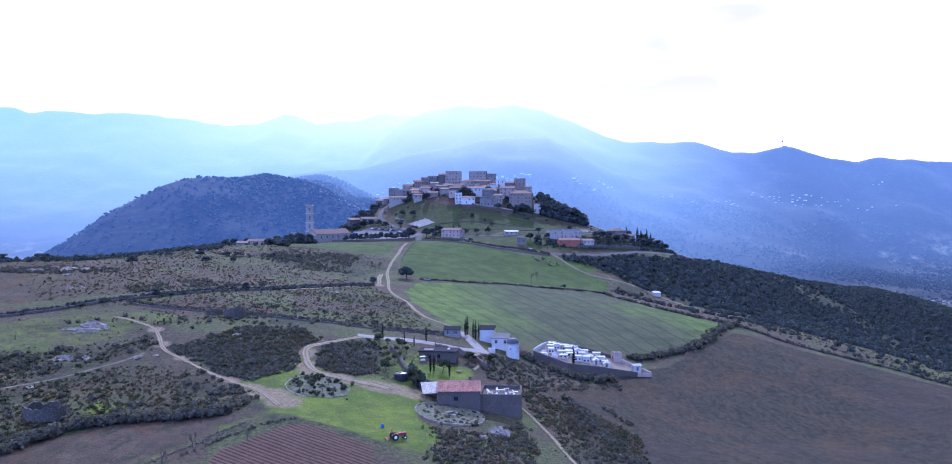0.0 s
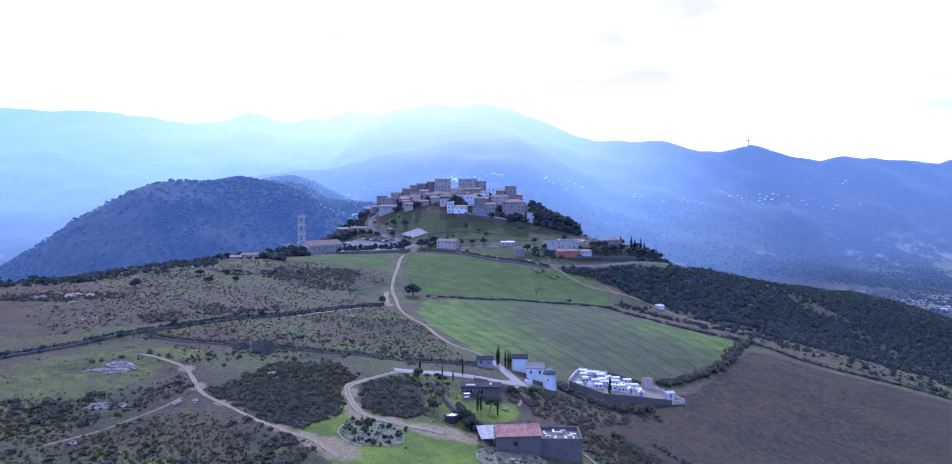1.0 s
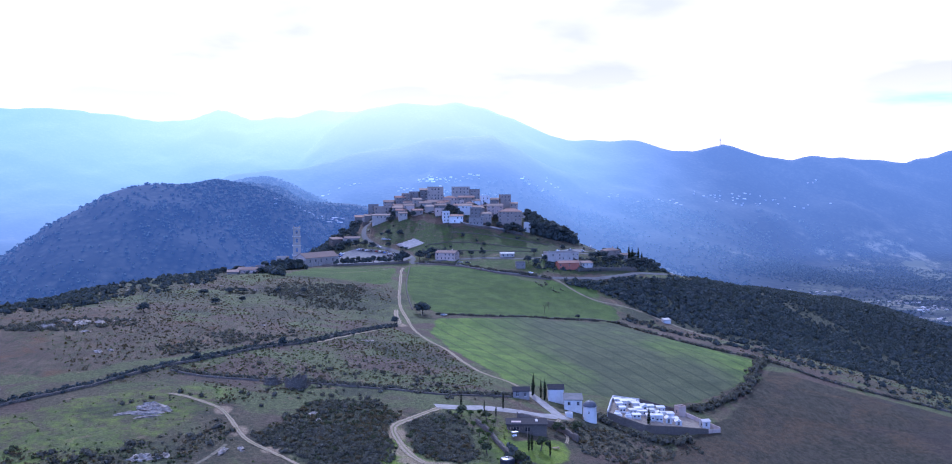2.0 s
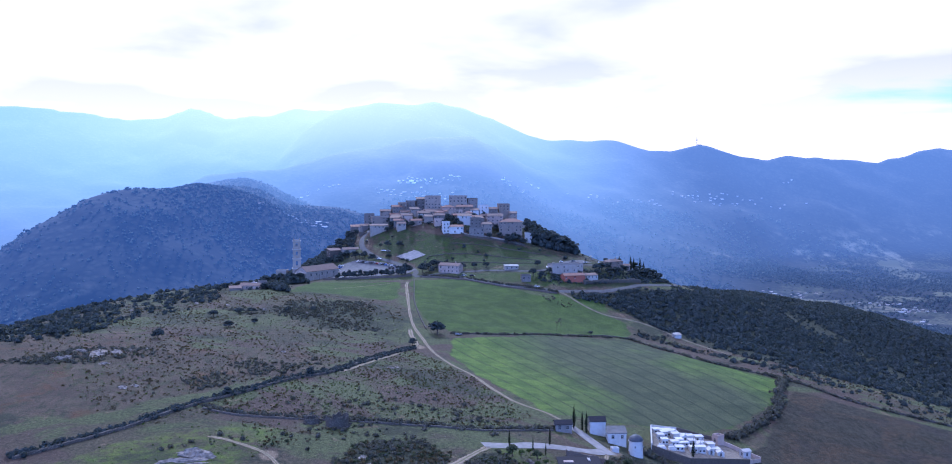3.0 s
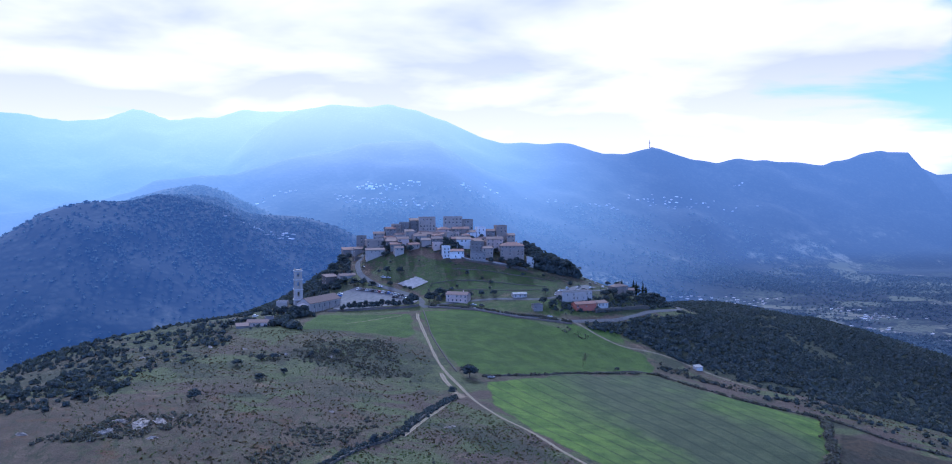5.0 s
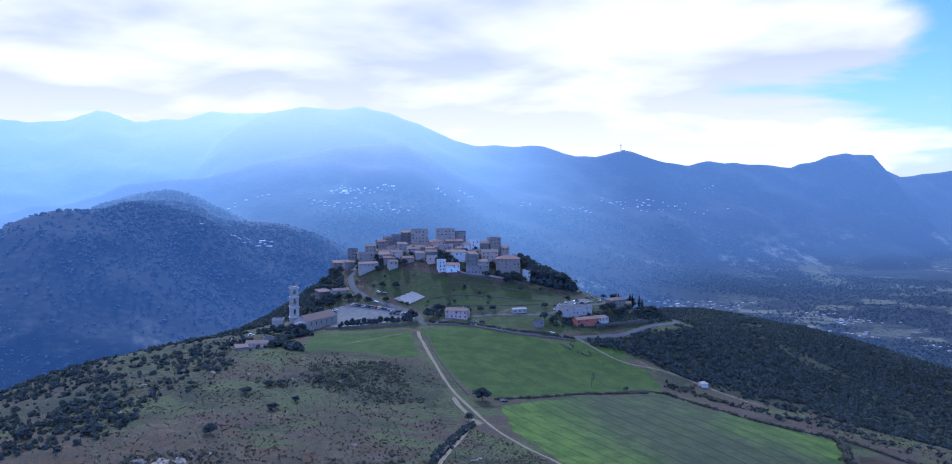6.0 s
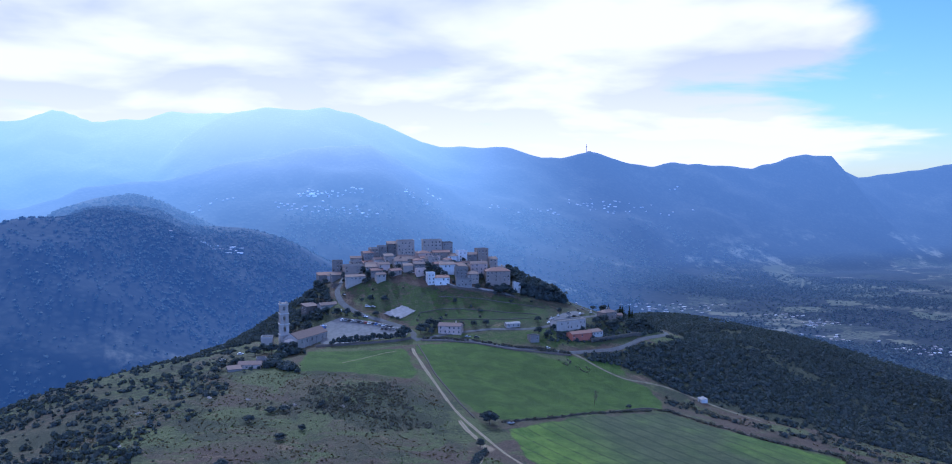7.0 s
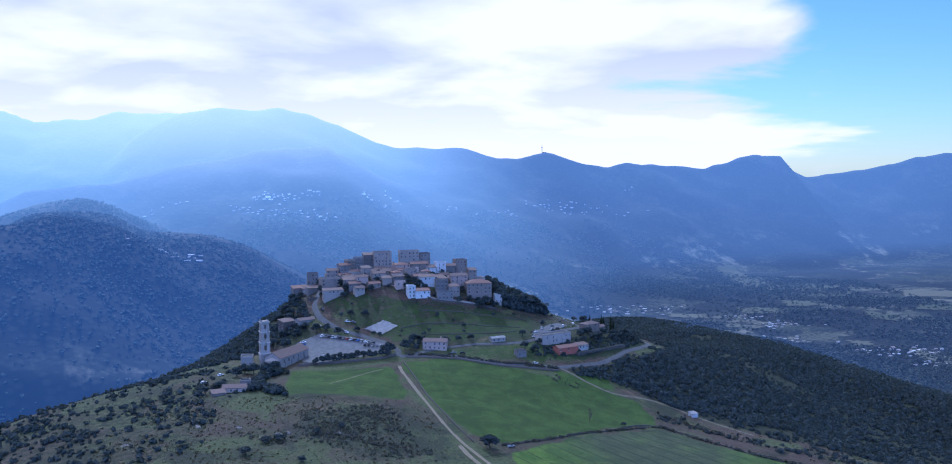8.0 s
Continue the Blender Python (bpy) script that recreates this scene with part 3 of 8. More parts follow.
def sheet(name, xs, ys, level, keep=None):
    """A grid of faces over the plan, raised to level(x, y)."""
    gx, gy = np.meshgrid(xs, ys)
    gz = level(gx, gy)
    co = np.stack([gx, gy, gz], axis=-1).reshape(-1, 3)
    nx, ny = len(xs), len(ys)
    j, i = np.meshgrid(np.arange(ny - 1), np.arange(nx - 1), indexing="ij")
    if keep is not None:
        mid = keep((gx[:-1, :-1] + gx[1:, 1:]) / 2, (gy[:-1, :-1] + gy[1:, 1:]) / 2)
        j, i = j[mid], i[mid]
    a = (j * nx + i).ravel()
    quads = np.stack([a, a + 1, a + 1 + nx, a + nx], axis=1).astype(np.int32)
    me = bpy.data.meshes.new(name)
    me.vertices.add(len(co))
    me.vertices.foreach_set("co", co.ravel())
    me.loops.add(quads.size)
    me.loops.foreach_set("vertex_index", quads.ravel())
    me.polygons.add(len(quads))
    me.polygons.foreach_set("loop_start", np.arange(0, quads.size, 4, dtype=np.int32))
    me.polygons.foreach_set("use_smooth", np.ones(len(quads), dtype=bool))
    me.update(calc_edges=True)
    return me, co


UPPER_FIELD = [(-53, 722), (-18, 724), (24, 700), (44, 688), (44, 650), (41, 606), (2, 588), (-35, 579), (-46, 592), (-52, 626)]
SMALL_FIELD = [(44, 690), (54, 684), (72, 672), (97, 660), (92, 630), (84, 614), (41, 606)]
CHURCH_FIELD = [(-126, 728), (-60, 716), (-63, 660), (-70, 648), (-106, 660), (-139, 664)]
LOWER_FIELD = [(-41, 520), (-36, 565), (32, 594), (84, 606), (112, 550), (145, 518), (118, 472), (88, 439), (56, 417), (21, 411), (-10, 406), (-34, 470)]
LAWN = [(-59, 280), (-42, 278), (-17, 300), (-14, 285), (-18, 268), (-14, 262), (-10, 250), (-14, 236), (-24, 243), (-40, 252), (-56, 257)]
FARM_GREEN = [(-76, 284), (-64, 300), (-62, 330), (-44, 350), (-20, 352), (-20, 300), (-38, 278), (-60, 258)]
COURT_LAWN = [(-20, 326), (-14, 333), (-3, 337), (-1, 327), (-3, 316), (-12, 310), (-20, 312)]
MEADOW = [(-200, 316), (-162, 351), (-129, 362), (-112, 358), (-118, 340), (-122, 329), (-132, 304), (-165, 278)]
HILL_MEADOW = [(-50, 800), (-28, 815), (-5, 800), (40, 795), (70, 775), (50, 752), (10, 750), (-30, 752), (-44, 765)]
HILL_GREEN = [(-85, 850), (-60, 842), (-20, 815), (50, 798), (108, 788), (128, 768), (88, 747), (0, 748), (-42, 762), (-72, 806)]
HILL_TERRACES = [(-24, 815), (50, 798), (108, 788), (124, 768), (88, 749), (20, 750), (-4, 772)]
ROADSIDE = [(46, 712), (60, 708), (106, 716), (134, 738), (180, 772), (180, 800), (120, 814), (108, 790), (94, 768), (57, 746)]
HILL_FOOT = [(-24, 742), (36, 738), (60, 748), (84, 714), (46, 706), (10, 716), (-14, 730)]
BEND_FOOT = [(60, 701), (104, 711), (130, 733), (150, 730), (112, 700), (95, 688), (72, 688)]
NORTH_MEADOW = [(40, 715), (52, 700), (92, 690), (88, 672), (60, 672)]
PLOUGHED = [(-68, 200), (-66, 216), (-57, 244), (-49, 252), (-26, 238), (-22, 200)]
STUBBLE = [(-130, 195), (-112, 221), (-94, 239), (-66, 253), (-66, 246), (-72, 230), (-76, 195)]
RIGHT_FALLOW = [(24, 330), (81, 407), (144, 499), (235, 438), (260, 330), (157, 250), (36, 230)]
LEFT_HEATH = [(-186, 366), (-150, 395), (-112, 438), (-90, 480), (-120, 490), (-165, 470), (-175, 500), (-215, 500), (-300, 520), (-320, 440), (-240, 370)]

FARM_VERGE = [(-64, 252), (-57, 262), (-56, 258), (-62, 248), (-68, 236), (-73, 224), (-78, 200), (-84, 200), (-77, 226), (-70, 242)]
FOLD = [(-108, 240), (-110, 251), (-104, 255), (-99, 251), (-102, 245)]
HUT_GREEN = [(-123, 228), (-120, 236), (-115, 235), (-118, 229)]
BELT = [(-124, 205), (-114, 213), (-110, 224), (-102, 235), (-91, 242), (-80, 246), (-69, 254), (-70, 260), (-84, 254), (-98, 247), (-110, 238), (-120, 222)]
PATH_VERGE = [(13, 300), (20, 288), (20, 276), (16, 266), (12, 276)]
DRIVE_SLOPE = [(-40, 350), (-22, 356), (-22, 340), (-28, 318), (-26, 300), (-34, 300), (-34, 330)]
RIGHT_WOOD = [(110, 668), (160, 606), (205, 565), (280, 530), (440, 510), (460, 620), (460, 1060), (330, 1060), (205, 1010), (192, 900), (206, 830), (196, 790), (182, 768), (160, 748), (134, 728), (108, 706), (92, 694)]
CORE_WOOD = [(-107, 312), (-97, 324), (-92, 344), (-83, 350), (-67, 350), (-58, 338), (-62, 326), (-60, 308), (-68, 284), (-85, 290)]
RING_WOOD = [(-57, 334), (-41, 347), (-34, 330), (-33, 312), (-40, 301), (-48, 301), (-56, 309)]
SOUTH_WOOD = [(-140, 205), (-118, 222), (-105, 236), (-64, 262), (-66, 272), (-78, 286), (-105, 292), (-137, 262), (-160, 230)]
HILL_WOOD = [(-130, 930), (-95, 860), (-60, 838), (50, 800), (120, 780), (180, 830), (240, 860), (250, 1000), (-150, 1000)]
WEST_WOOD = [(-160, 900), (-100, 900), (-92, 850), (-118, 800), (-160, 790), (-150, 720), (-185, 690), (-205, 640), (-215, 560), (-250, 560), (-290, 500), (-380, 470), (-380, 800), (-260, 900)]
LEFT_BRUSH = [(-310, 640), (-270, 575), (-225, 555), (-186, 585), (-180, 640), (-158, 668), (-150, 690), (-185, 700), (-215, 690), (-290, 690)]
SCRUB_LINE = [(30, 326), (36, 322), (42, 298), (48, 268), (48, 248), (38, 248), (37, 270), (33, 300)]
DARK_HEATH = [(-134, 632), (-84, 640), (-78, 560), (-114, 546), (-140, 580)]

xs = np.concatenate([np.arange(-380, -260, 4.0), np.arange(-260, 240, 1.8), np.arange(240, 461, 4.0)])
ys = np.concatenate([np.arange(60, 190, 5.0), np.arange(190, 480, 1.6), np.arange(480, 960, 2.4), np.arange(960, 1061, 5.0)])
ground_mesh, co = sheet("ground", xs, ys, height, lambda x, y: ((x > -352) | (y < 540)) & ((x > -150) | (y < 850)))
gx, gy = co[:, 0], co[:, 1]
wx, wy = gx + 1.6 * bumps(gx, gy, 9, 40), gy + 2.2 * bumps(gx, gy, 9, 41)
cover = np.zeros((len(co), 4), dtype=np.float32)
GREEN = ((UPPER_FIELD, 1.0), (SMALL_FIELD, 1.0), (CHURCH_FIELD, 0.85), (LOWER_FIELD, 1.0), (FARM_GREEN, 0.6), (LAWN, 0.85), (COURT_LAWN, 1.0), (MEADOW, 0.43), (NORTH_MEADOW, 0.7), (HILL_GREEN, 0.42), (HILL_TERRACES, 0.38), (HILL_MEADOW, 0.47), (ROADSIDE, 0.4), (HILL_FOOT, 0.5), (FARM_VERGE, 0.56), (FOLD, 0.85), (HUT_GREEN, 0.6), (PATH_VERGE, 0.55), (DRIVE_SLOPE, 0.4))
for polys, k in ((GREEN, 0), (((PLOUGHED, 1.0),), 1), (((STUBBLE, 1.0), (LEFT_HEATH, 0.6), (SOUTH_WOOD, 0.42)), 2),
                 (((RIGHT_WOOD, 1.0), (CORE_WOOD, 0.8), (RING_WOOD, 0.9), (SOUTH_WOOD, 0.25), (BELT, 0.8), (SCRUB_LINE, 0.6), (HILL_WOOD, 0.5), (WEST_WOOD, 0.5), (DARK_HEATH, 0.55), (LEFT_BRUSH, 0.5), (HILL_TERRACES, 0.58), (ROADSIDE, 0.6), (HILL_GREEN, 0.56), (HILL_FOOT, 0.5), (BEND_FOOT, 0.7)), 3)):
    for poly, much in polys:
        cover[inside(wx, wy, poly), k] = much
cover[inside(wx, wy, RING_WOOD), 0] = 0.0
field = cover.reshape(len(ys), len(xs), 4)
for _ in range(2):      # the edges of turf, tilth and scrub fade into each other
    field[1:-1] = (field[:-2] + 2 * field[1:-1] + field[2:]) / 4
    field[:, 1:-1] = (field[:, :-2] + 2 * field[:, 1:-1] + field[:, 2:]) / 4
cover = field.reshape(-1, 4)
ground_mesh.attributes.new("cover", "FLOAT_COLOR", "POINT").data.foreach_set("color", cover.ravel())
rows_of = inside(gx, gy, LOWER_FIELD).astype(np.float32)
ground_mesh.attributes.new("rows", "FLOAT", "POINT").data.foreach_set("value", rows_of)
# where the turf takes the yellower colour with sunlight painted in
turf_of = np.zeros(len(gx), dtype=np.float32)
for poly in (LAWN, COURT_LAWN, MEADOW, FARM_VERGE, FOLD, HUT_GREEN, PATH_VERGE, DRIVE_SLOPE):
    turf_of[inside(wx, wy, poly)] = 1.0
turf_of = np.maximum(turf_of, ((gy < 420) & (rows_of < 0.5)).astype(np.float32))
ground_mesh.attributes.new("turf", "FLOAT", "POINT").data.foreach_set("value", turf_of)
fallow_of = inside(wx, wy, RIGHT_FALLOW).astype(np.float32).reshape(len(ys), len(xs))
for _ in range(3):
    fallow_of[1:-1] = (fallow_of[:-2] + 2 * fallow_of[1:-1] + fallow_of[2:]) / 4
    fallow_of[:, 1:-1] = (fallow_of[:, :-2] + 2 * fallow_of[:, 1:-1] + fallow_of[:, 2:]) / 4
ground_mesh.attributes.new("fallow", "FLOAT", "POINT").data.foreach_set("value", fallow_of.ravel())
bare = np.maximum.reduce([np.clip(1.25 - np.hypot((gx - cx) / rx, (gy - cy) / ry), 0, 1) for cx, cy, rx, ry in ((-57, 268, 7, 9), (-28, 292, 13, 7), (-62, 276, 8, 5), (-19, 289, 7, 5), (-58, 532, 5, 8), (4, 366, 6, 6), (-63, 272, 7, 6), (-70, 279, 6, 4.5), (-78, 284, 5, 4), (-50, 297, 7, 4.5), (-58, 306, 4.5, 6), (-60, 320, 4.5, 7), (-40, 294, 8, 4.5), (-33, 293, 8, 6), (-98, 301, 4, 4), (-110, 315, 4, 6), (-118, 332, 4, 5), (-64, 274, 9, 8), (-57, 266, 7, 7), (-46, 297, 9, 5), (-30, 294, 12, 7), (-22, 292, 8, 6), (-55, 299, 6, 5))])
ground_mesh.attributes.new("bare", "FLOAT", "POINT").data.foreach_set("value", bare.astype(np.float32))
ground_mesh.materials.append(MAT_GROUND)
tagged(new("ground", ground_mesh), "rolling ridge of scrub, meadow and tilled fields", "ground", kind="structure")

bx = np.concatenate([np.arange(-4600, -1500, 60.0), np.arange(-1500, 2600, 14.0), np.arange(2600, 4601, 60.0)])
by = np.concatenate([np.arange(-4600, 0, 150.0), np.arange(0, 500, 25.0), np.arange(500, 1000, 10.0), np.arange(1000, 2750, 11.0), np.arange(2750, 4701, 55.0)])
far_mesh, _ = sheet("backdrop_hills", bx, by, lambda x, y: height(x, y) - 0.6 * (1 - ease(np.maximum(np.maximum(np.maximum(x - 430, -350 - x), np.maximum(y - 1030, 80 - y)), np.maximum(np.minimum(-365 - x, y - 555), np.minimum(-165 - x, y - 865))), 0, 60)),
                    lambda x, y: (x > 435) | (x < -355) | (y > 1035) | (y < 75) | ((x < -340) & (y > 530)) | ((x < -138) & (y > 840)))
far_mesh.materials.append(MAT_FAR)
tagged(new("backdrop_hills", far_mesh), "wooded valley and mountain chain in painted blue haze", "mountains", kind="structure")


# ---- building tools ----
class Solid:
    """Gathers faces in metres for one mesh."""

    def __init__(self):
        self.v, self.f = [], []

    def add(self, verts, faces):
        k = len(self.v)
        self.v += [tuple(p) for p in verts]
        self.f += [tuple(k + i for i in f) for f in faces]
        return self

    def box(self, x0, x1, y0, y1, z0, z1, taper=0.0):
        a = taper
        return self.add([(x0, y0, z0), (x1, y0, z0), (x1, y1, z0), (x0, y1, z0), (x0 + a, y0 + a, z1), (x1 - a, y0 + a, z1), (x1 - a, y1 - a, z1), (x0 + a, y1 - a, z1)],
                        [(3, 2, 1, 0), (4, 5, 6, 7), (0, 1, 5, 4), (1, 2, 6, 5), (2, 3, 7, 6), (3, 0, 4, 7)])

    def tube(self, p, q, r0, r1, n=8, caps=True):
        p, q = Vector(p), Vector(q)
        way = (q - p).normalized()
        side = way.cross(Vector((0.3, 0.2, 1) if abs(way.z) < 0.9 else (1, 0, 0))).normalized()
        other = way.cross(side)
        ring = lambda c, r: [c + side * (r * math.cos(2 * math.pi * i / n)) + other * (r * math.sin(2 * math.pi * i / n)) for i in range(n)]
        faces = [(i, (i + 1) % n, n + (i + 1) % n, n + i) for i in range(n)]
        if caps:
            faces += [tuple(range(n - 1, -1, -1)), tuple(range(n, 2 * n))]
        return self.add(ring(p, r0) + ring(q, r1), faces)

    def lathe(self, rings, n=16, cx=0.0, cy=0.0, turn=0.0):
        """Rings of (radius, z) from the bottom up, closed above and below."""
        vs = [(cx + r * math.cos(turn + 2 * math.pi * i / n), cy + r * math.sin(turn + 2 * math.pi * i / n), z) for r, z in rings for i in range(n)]
        fs = [(k * n + i, k * n + (i + 1) % n, (k + 1) * n + (i + 1) % n, (k + 1) * n + i) for k in range(len(rings) - 1) for i in range(n)]
        fs += [tuple(range(n - 1, -1, -1)), tuple((len(rings) - 1) * n + i for i in range(n))]
        return self.add(vs, fs)

    def mesh(self, name, material, smooth=False):
        me = bpy.data.meshes.new(name)
        me.from_pydata(self.v, [], self.f)
        me.materials.append(material)
        if smooth:
            me.polygons.foreach_set("use_smooth", np.ones(len(me.polygons), dtype=bool))
        me.update()
        return me


def level(x, y):
    return float(height(np.array([float(x)]), np.array([float(y)]))[0])


def thing(name, m, label, category, group="", kind=""):
    ob = new(name)
    ob.matrix_basis = m
    ob.empty_display_size = 0.5
    return tagged(ob, label, category, group, kind)


def part(name, shape, material, parent, label="", m=None, smooth=False):
    """One mesh object under a thing or a part."""
    me = shape if isinstance(shape, bpy.types.Mesh) else shape.mesh(name, material, smooth)
    ob = new(name, me)
    ob.parent = parent
    if m is not None:
        ob.matrix_basis = m
    return tagged(ob, label)


def single(name, shape, material, label, category, m=None, group="", kind="", smooth=False):
    ob = new(name, shape if isinstance(shape, bpy.types.Mesh) else shape.mesh(name, material, smooth))
    if m is not None:
        ob.matrix_basis = m
    return tagged(ob, label, category, group, kind)


def from_arrays(name, co, tris, material):
    me = bpy.data.meshes.new(name)
    me.vertices.add(len(co))
    me.vertices.foreach_set("co", np.asarray(co, dtype=np.float32).ravel())
    me.loops.add(tris.size)
    me.loops.foreach_set("vertex_index", tris.astype(np.int32).ravel())
    me.polygons.add(len(tris))
    me.polygons.foreach_set("loop_start", np.arange(0, tris.size, tris.shape[1], dtype=np.int32))
    me.update(calc_edges=True)
    me.materials.append(material)
    return me


def foliage(centres, radii, per, size, seed, squash=0.0):
    """Leaf sprays set over lumps: per sprays on each lump, each a small bent quad."""
    rng = np.random.default_rng(seed)
    c, r = np.repeat(np.asarray(centres, float), per, axis=0), np.repeat(np.asarray(radii, float), per, axis=0)
    n = len(c)
    d = rng.normal(size=(n, 3))
    d /= np.linalg.norm(d, axis=1)[:, None]
    d[:, 2] = np.where(d[:, 2] < -0.35, -d[:, 2], d[:, 2])
    reach = rng.uniform(0.55, 1.08, n)[:, None]
    at = c + d * r * reach
    u = np.cross(d, rng.normal(size=(n, 3)))
    u /= np.linalg.norm(u, axis=1)[:, None] + 1e-9
    w = np.cross(d, u) * 0.8 + d * rng.uniform(-0.6, 0.6, n)[:, None]
    s = (size * r.mean(axis=1) * rng.uniform(0.6, 1.3, n))[:, None]
    u, w = u * s, w * s
    bend = d * s * 0.35
    co = np.stack([at - u - bend, at - w * 0.8, at + u - bend, at + w * 0.8], axis=1).reshape(-1, 3)
    return co, np.arange(4 * n).reshape(n, 4)


def cores(centres, radii, seed):
    """Rough dark lumps that fill the inside of shrubs."""
    t = (1 + 5 ** 0.5) / 2
    base = np.array([(-1, t, 0), (1, t, 0), (-1, -t, 0), (1, -t, 0), (0, -1, t), (0, 1, t), (0, -1, -t), (0, 1, -t), (t, 0, -1), (t, 0, 1), (-t, 0, -1), (-t, 0, 1)]) / 1.9
    tri = np.array([(0, 11, 5), (0, 5, 1), (0, 1, 7), (0, 7, 10), (0, 10, 11), (1, 5, 9), (5, 11, 4), (11, 10, 2), (10, 7, 6), (7, 1, 8), (3, 9, 4), (3, 4, 2), (3, 2, 6), (3, 6, 8), (3, 8, 9), (4, 9, 5), (2, 4, 11), (6, 2, 10), (8, 6, 7), (9, 8, 1)])
    rng = np.random.default_rng(seed)
    n = len(centres)
    wob = rng.uniform(0.7, 1.15, (n, 12, 1))
    co = np.asarray(centres)[:, None, :] + base[None] * wob * np.asarray(radii)[:, None, :] * 0.66
    f = tri[None] + 12 * np.arange(n)[:, None, None]
    return co.reshape(-1, 3), f.reshape(-1, 3)


def leafy(name, centres, radii, per, size, seed, material):
    a, q = foliage(centres, radii, per, size, seed)
    b, f = cores(centres, radii, seed + 1)
    t = np.concatenate([q[:, [0, 1, 2]], q[:, [0, 2, 3]], f + len(a)])
    return from_arrays(name, np.concatenate([a, b]), t, material)


def curve_points(line, step=2.0, closed=False):
    """A smooth run of plan points through the corners of a line."""
    p = [Vector((x, y)) for x, y in line]
    out = []
    n = len(p)
    for i in range(n if closed else n - 1):
        a, b, c, d = p[i - 1 if closed or i else 0], p[i], p[(i + 1) % n], p[(i + 2) % n if closed else min(i + 2, n - 1)]
        k = max(2, int((c - b).length / step))
        for j in range(k):
            t = j / k
            out.append(0.5 * ((2 * b) + (c - a) * t + (2 * a - 5 * b + 4 * c - d) * t * t + (3 * b - a - 3 * c + d) * t ** 3))
    if not closed:
        out.append(p[-1])
    return np.array([(v.x, v.y) for v in out])


def normals_of(pts):
    t = np.gradient(pts, axis=0)
    t /= np.linalg.norm(t, axis=1)[:, None] + 1e-9
    return np.stack([-t[:, 1], t[:, 0]], axis=1)


TRACKS = []


def ribbon(name, line, width, material, label, category, lift=0.16, kind="structure", step=1.5, wobble=0.25):
    pts = curve_points(line, step)
    TRACKS.append((pts, width / 2))
    nrm = normals_of(pts)
    cols = np.linspace(-1, 1, 7)
    w = width / 2 * (1 + wobble * bumps(pts[:, 0], pts[:, 1], 7, 77))
    xy = pts[:, None, :] + nrm[:, None, :] * cols[None, :, None] * w[:, None, None]
    z = height(xy[..., 0], xy[..., 1]) + lift - 0.1 * (np.abs(cols) > 0.99)[None, :]
    co = np.concatenate([xy, z[..., None]], axis=-1).reshape(-1, 3)
    m, n = xy.shape[:2]
    j, i = np.meshgrid(np.arange(m - 1), np.arange(n - 1), indexing="ij")
    a = (j * n + i).ravel()
    me = from_arrays(name, co, np.stack([a, a + n, a + n + 1, a + 1], axis=1)[:, ::-1], material)
    me.attributes.new("across", "FLOAT", "POINT").data.foreach_set("value", np.tile(cols, m).astype(np.float32))
    run = np.minimum(np.arange(m), np.arange(m)[::-1]) * step
    me.attributes.new("along", "FLOAT", "POINT").data.foreach_set("value", np.repeat(1 - np.clip(run / (2.2 * width), 0, 1), n).astype(np.float32))
    me.polygons.foreach_set("use_smooth", np.ones(len(me.polygons), dtype=bool))
    return tagged(new(name, me), label, category, kind=kind)


def stone_wall(name, line, thick, tall, material, label, category="wall", kind="structure", seed=0, step=1.2, below=0.6):
    """A wall along a line that follows the ground, with an uneven top."""
    pts = curve_points(line, step)
    nrm = normals_of(pts)
    rng = np.random.default_rng(seed)
    g = height(pts[:, 0], pts[:, 1])
    top = g + tall * (1 + 0.16 * rng.uniform(-1, 1, len(pts)))
    rows = []
    for off, z in ((-0.5, g - below), (-0.44, top - 0.12), (-0.25, top), (0.25, top), (0.44, top - 0.12), (0.5, g - below)):
        xy = pts + nrm * (thick * off) * (1 + 0.1 * rng.uniform(-1, 1, len(pts)))[:, None]
        rows.append(np.column_stack([xy, z]))
    co = np.stack(rows, axis=1).reshape(-1, 3)
    m, n = len(pts), 6
    j, i = np.meshgrid(np.arange(m - 1), np.arange(n - 1), indexing="ij")
    a = (j * n + i).ravel()
    quads = np.stack([a, a + n, a + n + 1, a + 1], axis=1)
    ends = np.array([[0, 1, 2, 5], [2, 3, 4, 5], [n * (m - 1), n * (m - 1) + 5, n * (m - 1) + 2, n * (m - 1) + 1], [n * (m - 1) + 5, n * (m - 1) + 4, n * (m - 1) + 3, n * (m - 1) + 2]])
    me = from_arrays(name, co, np.concatenate([quads, ends]), material)
    return tagged(new(name, me), label, category, kind=kind)


def paved(name, poly, material, label, category, lift=0.22, step=1.0, level_of=None):
    px, py = [p[0] for p in poly], [p[1] for p in poly]
    xs, ys = np.arange(min(px), max(px) + step, step), np.arange(min(py), max(py) + step, step)
    me, _ = sheet(name, xs, ys, level_of or (lambda x, y: height(x, y) + lift), lambda x, y: inside(x, y, poly))
    me.materials.append(material)
    return tagged(new(name, me), label, category, kind="structure")


# ---- tracks, roads, walls ----
ribbon("track", [(-54, 716), (-56, 700), (-57, 660), (-58, 612), (-57, 580), (-54, 556), (-50, 520), (-44, 492), (-36, 466), (-29, 436), (-22, 418), (-12, 408), (-6, 396)], 2.8, MAT_DIRT,
       "pale dirt track between heath and green fields", "track")
ribbon("track", [(-60, 576), (-60, 560), (-58, 540), (-60, 528)], 3.6, MAT_DIRT, "dirt lay-by where two tracks meet", "track", lift=0.2)
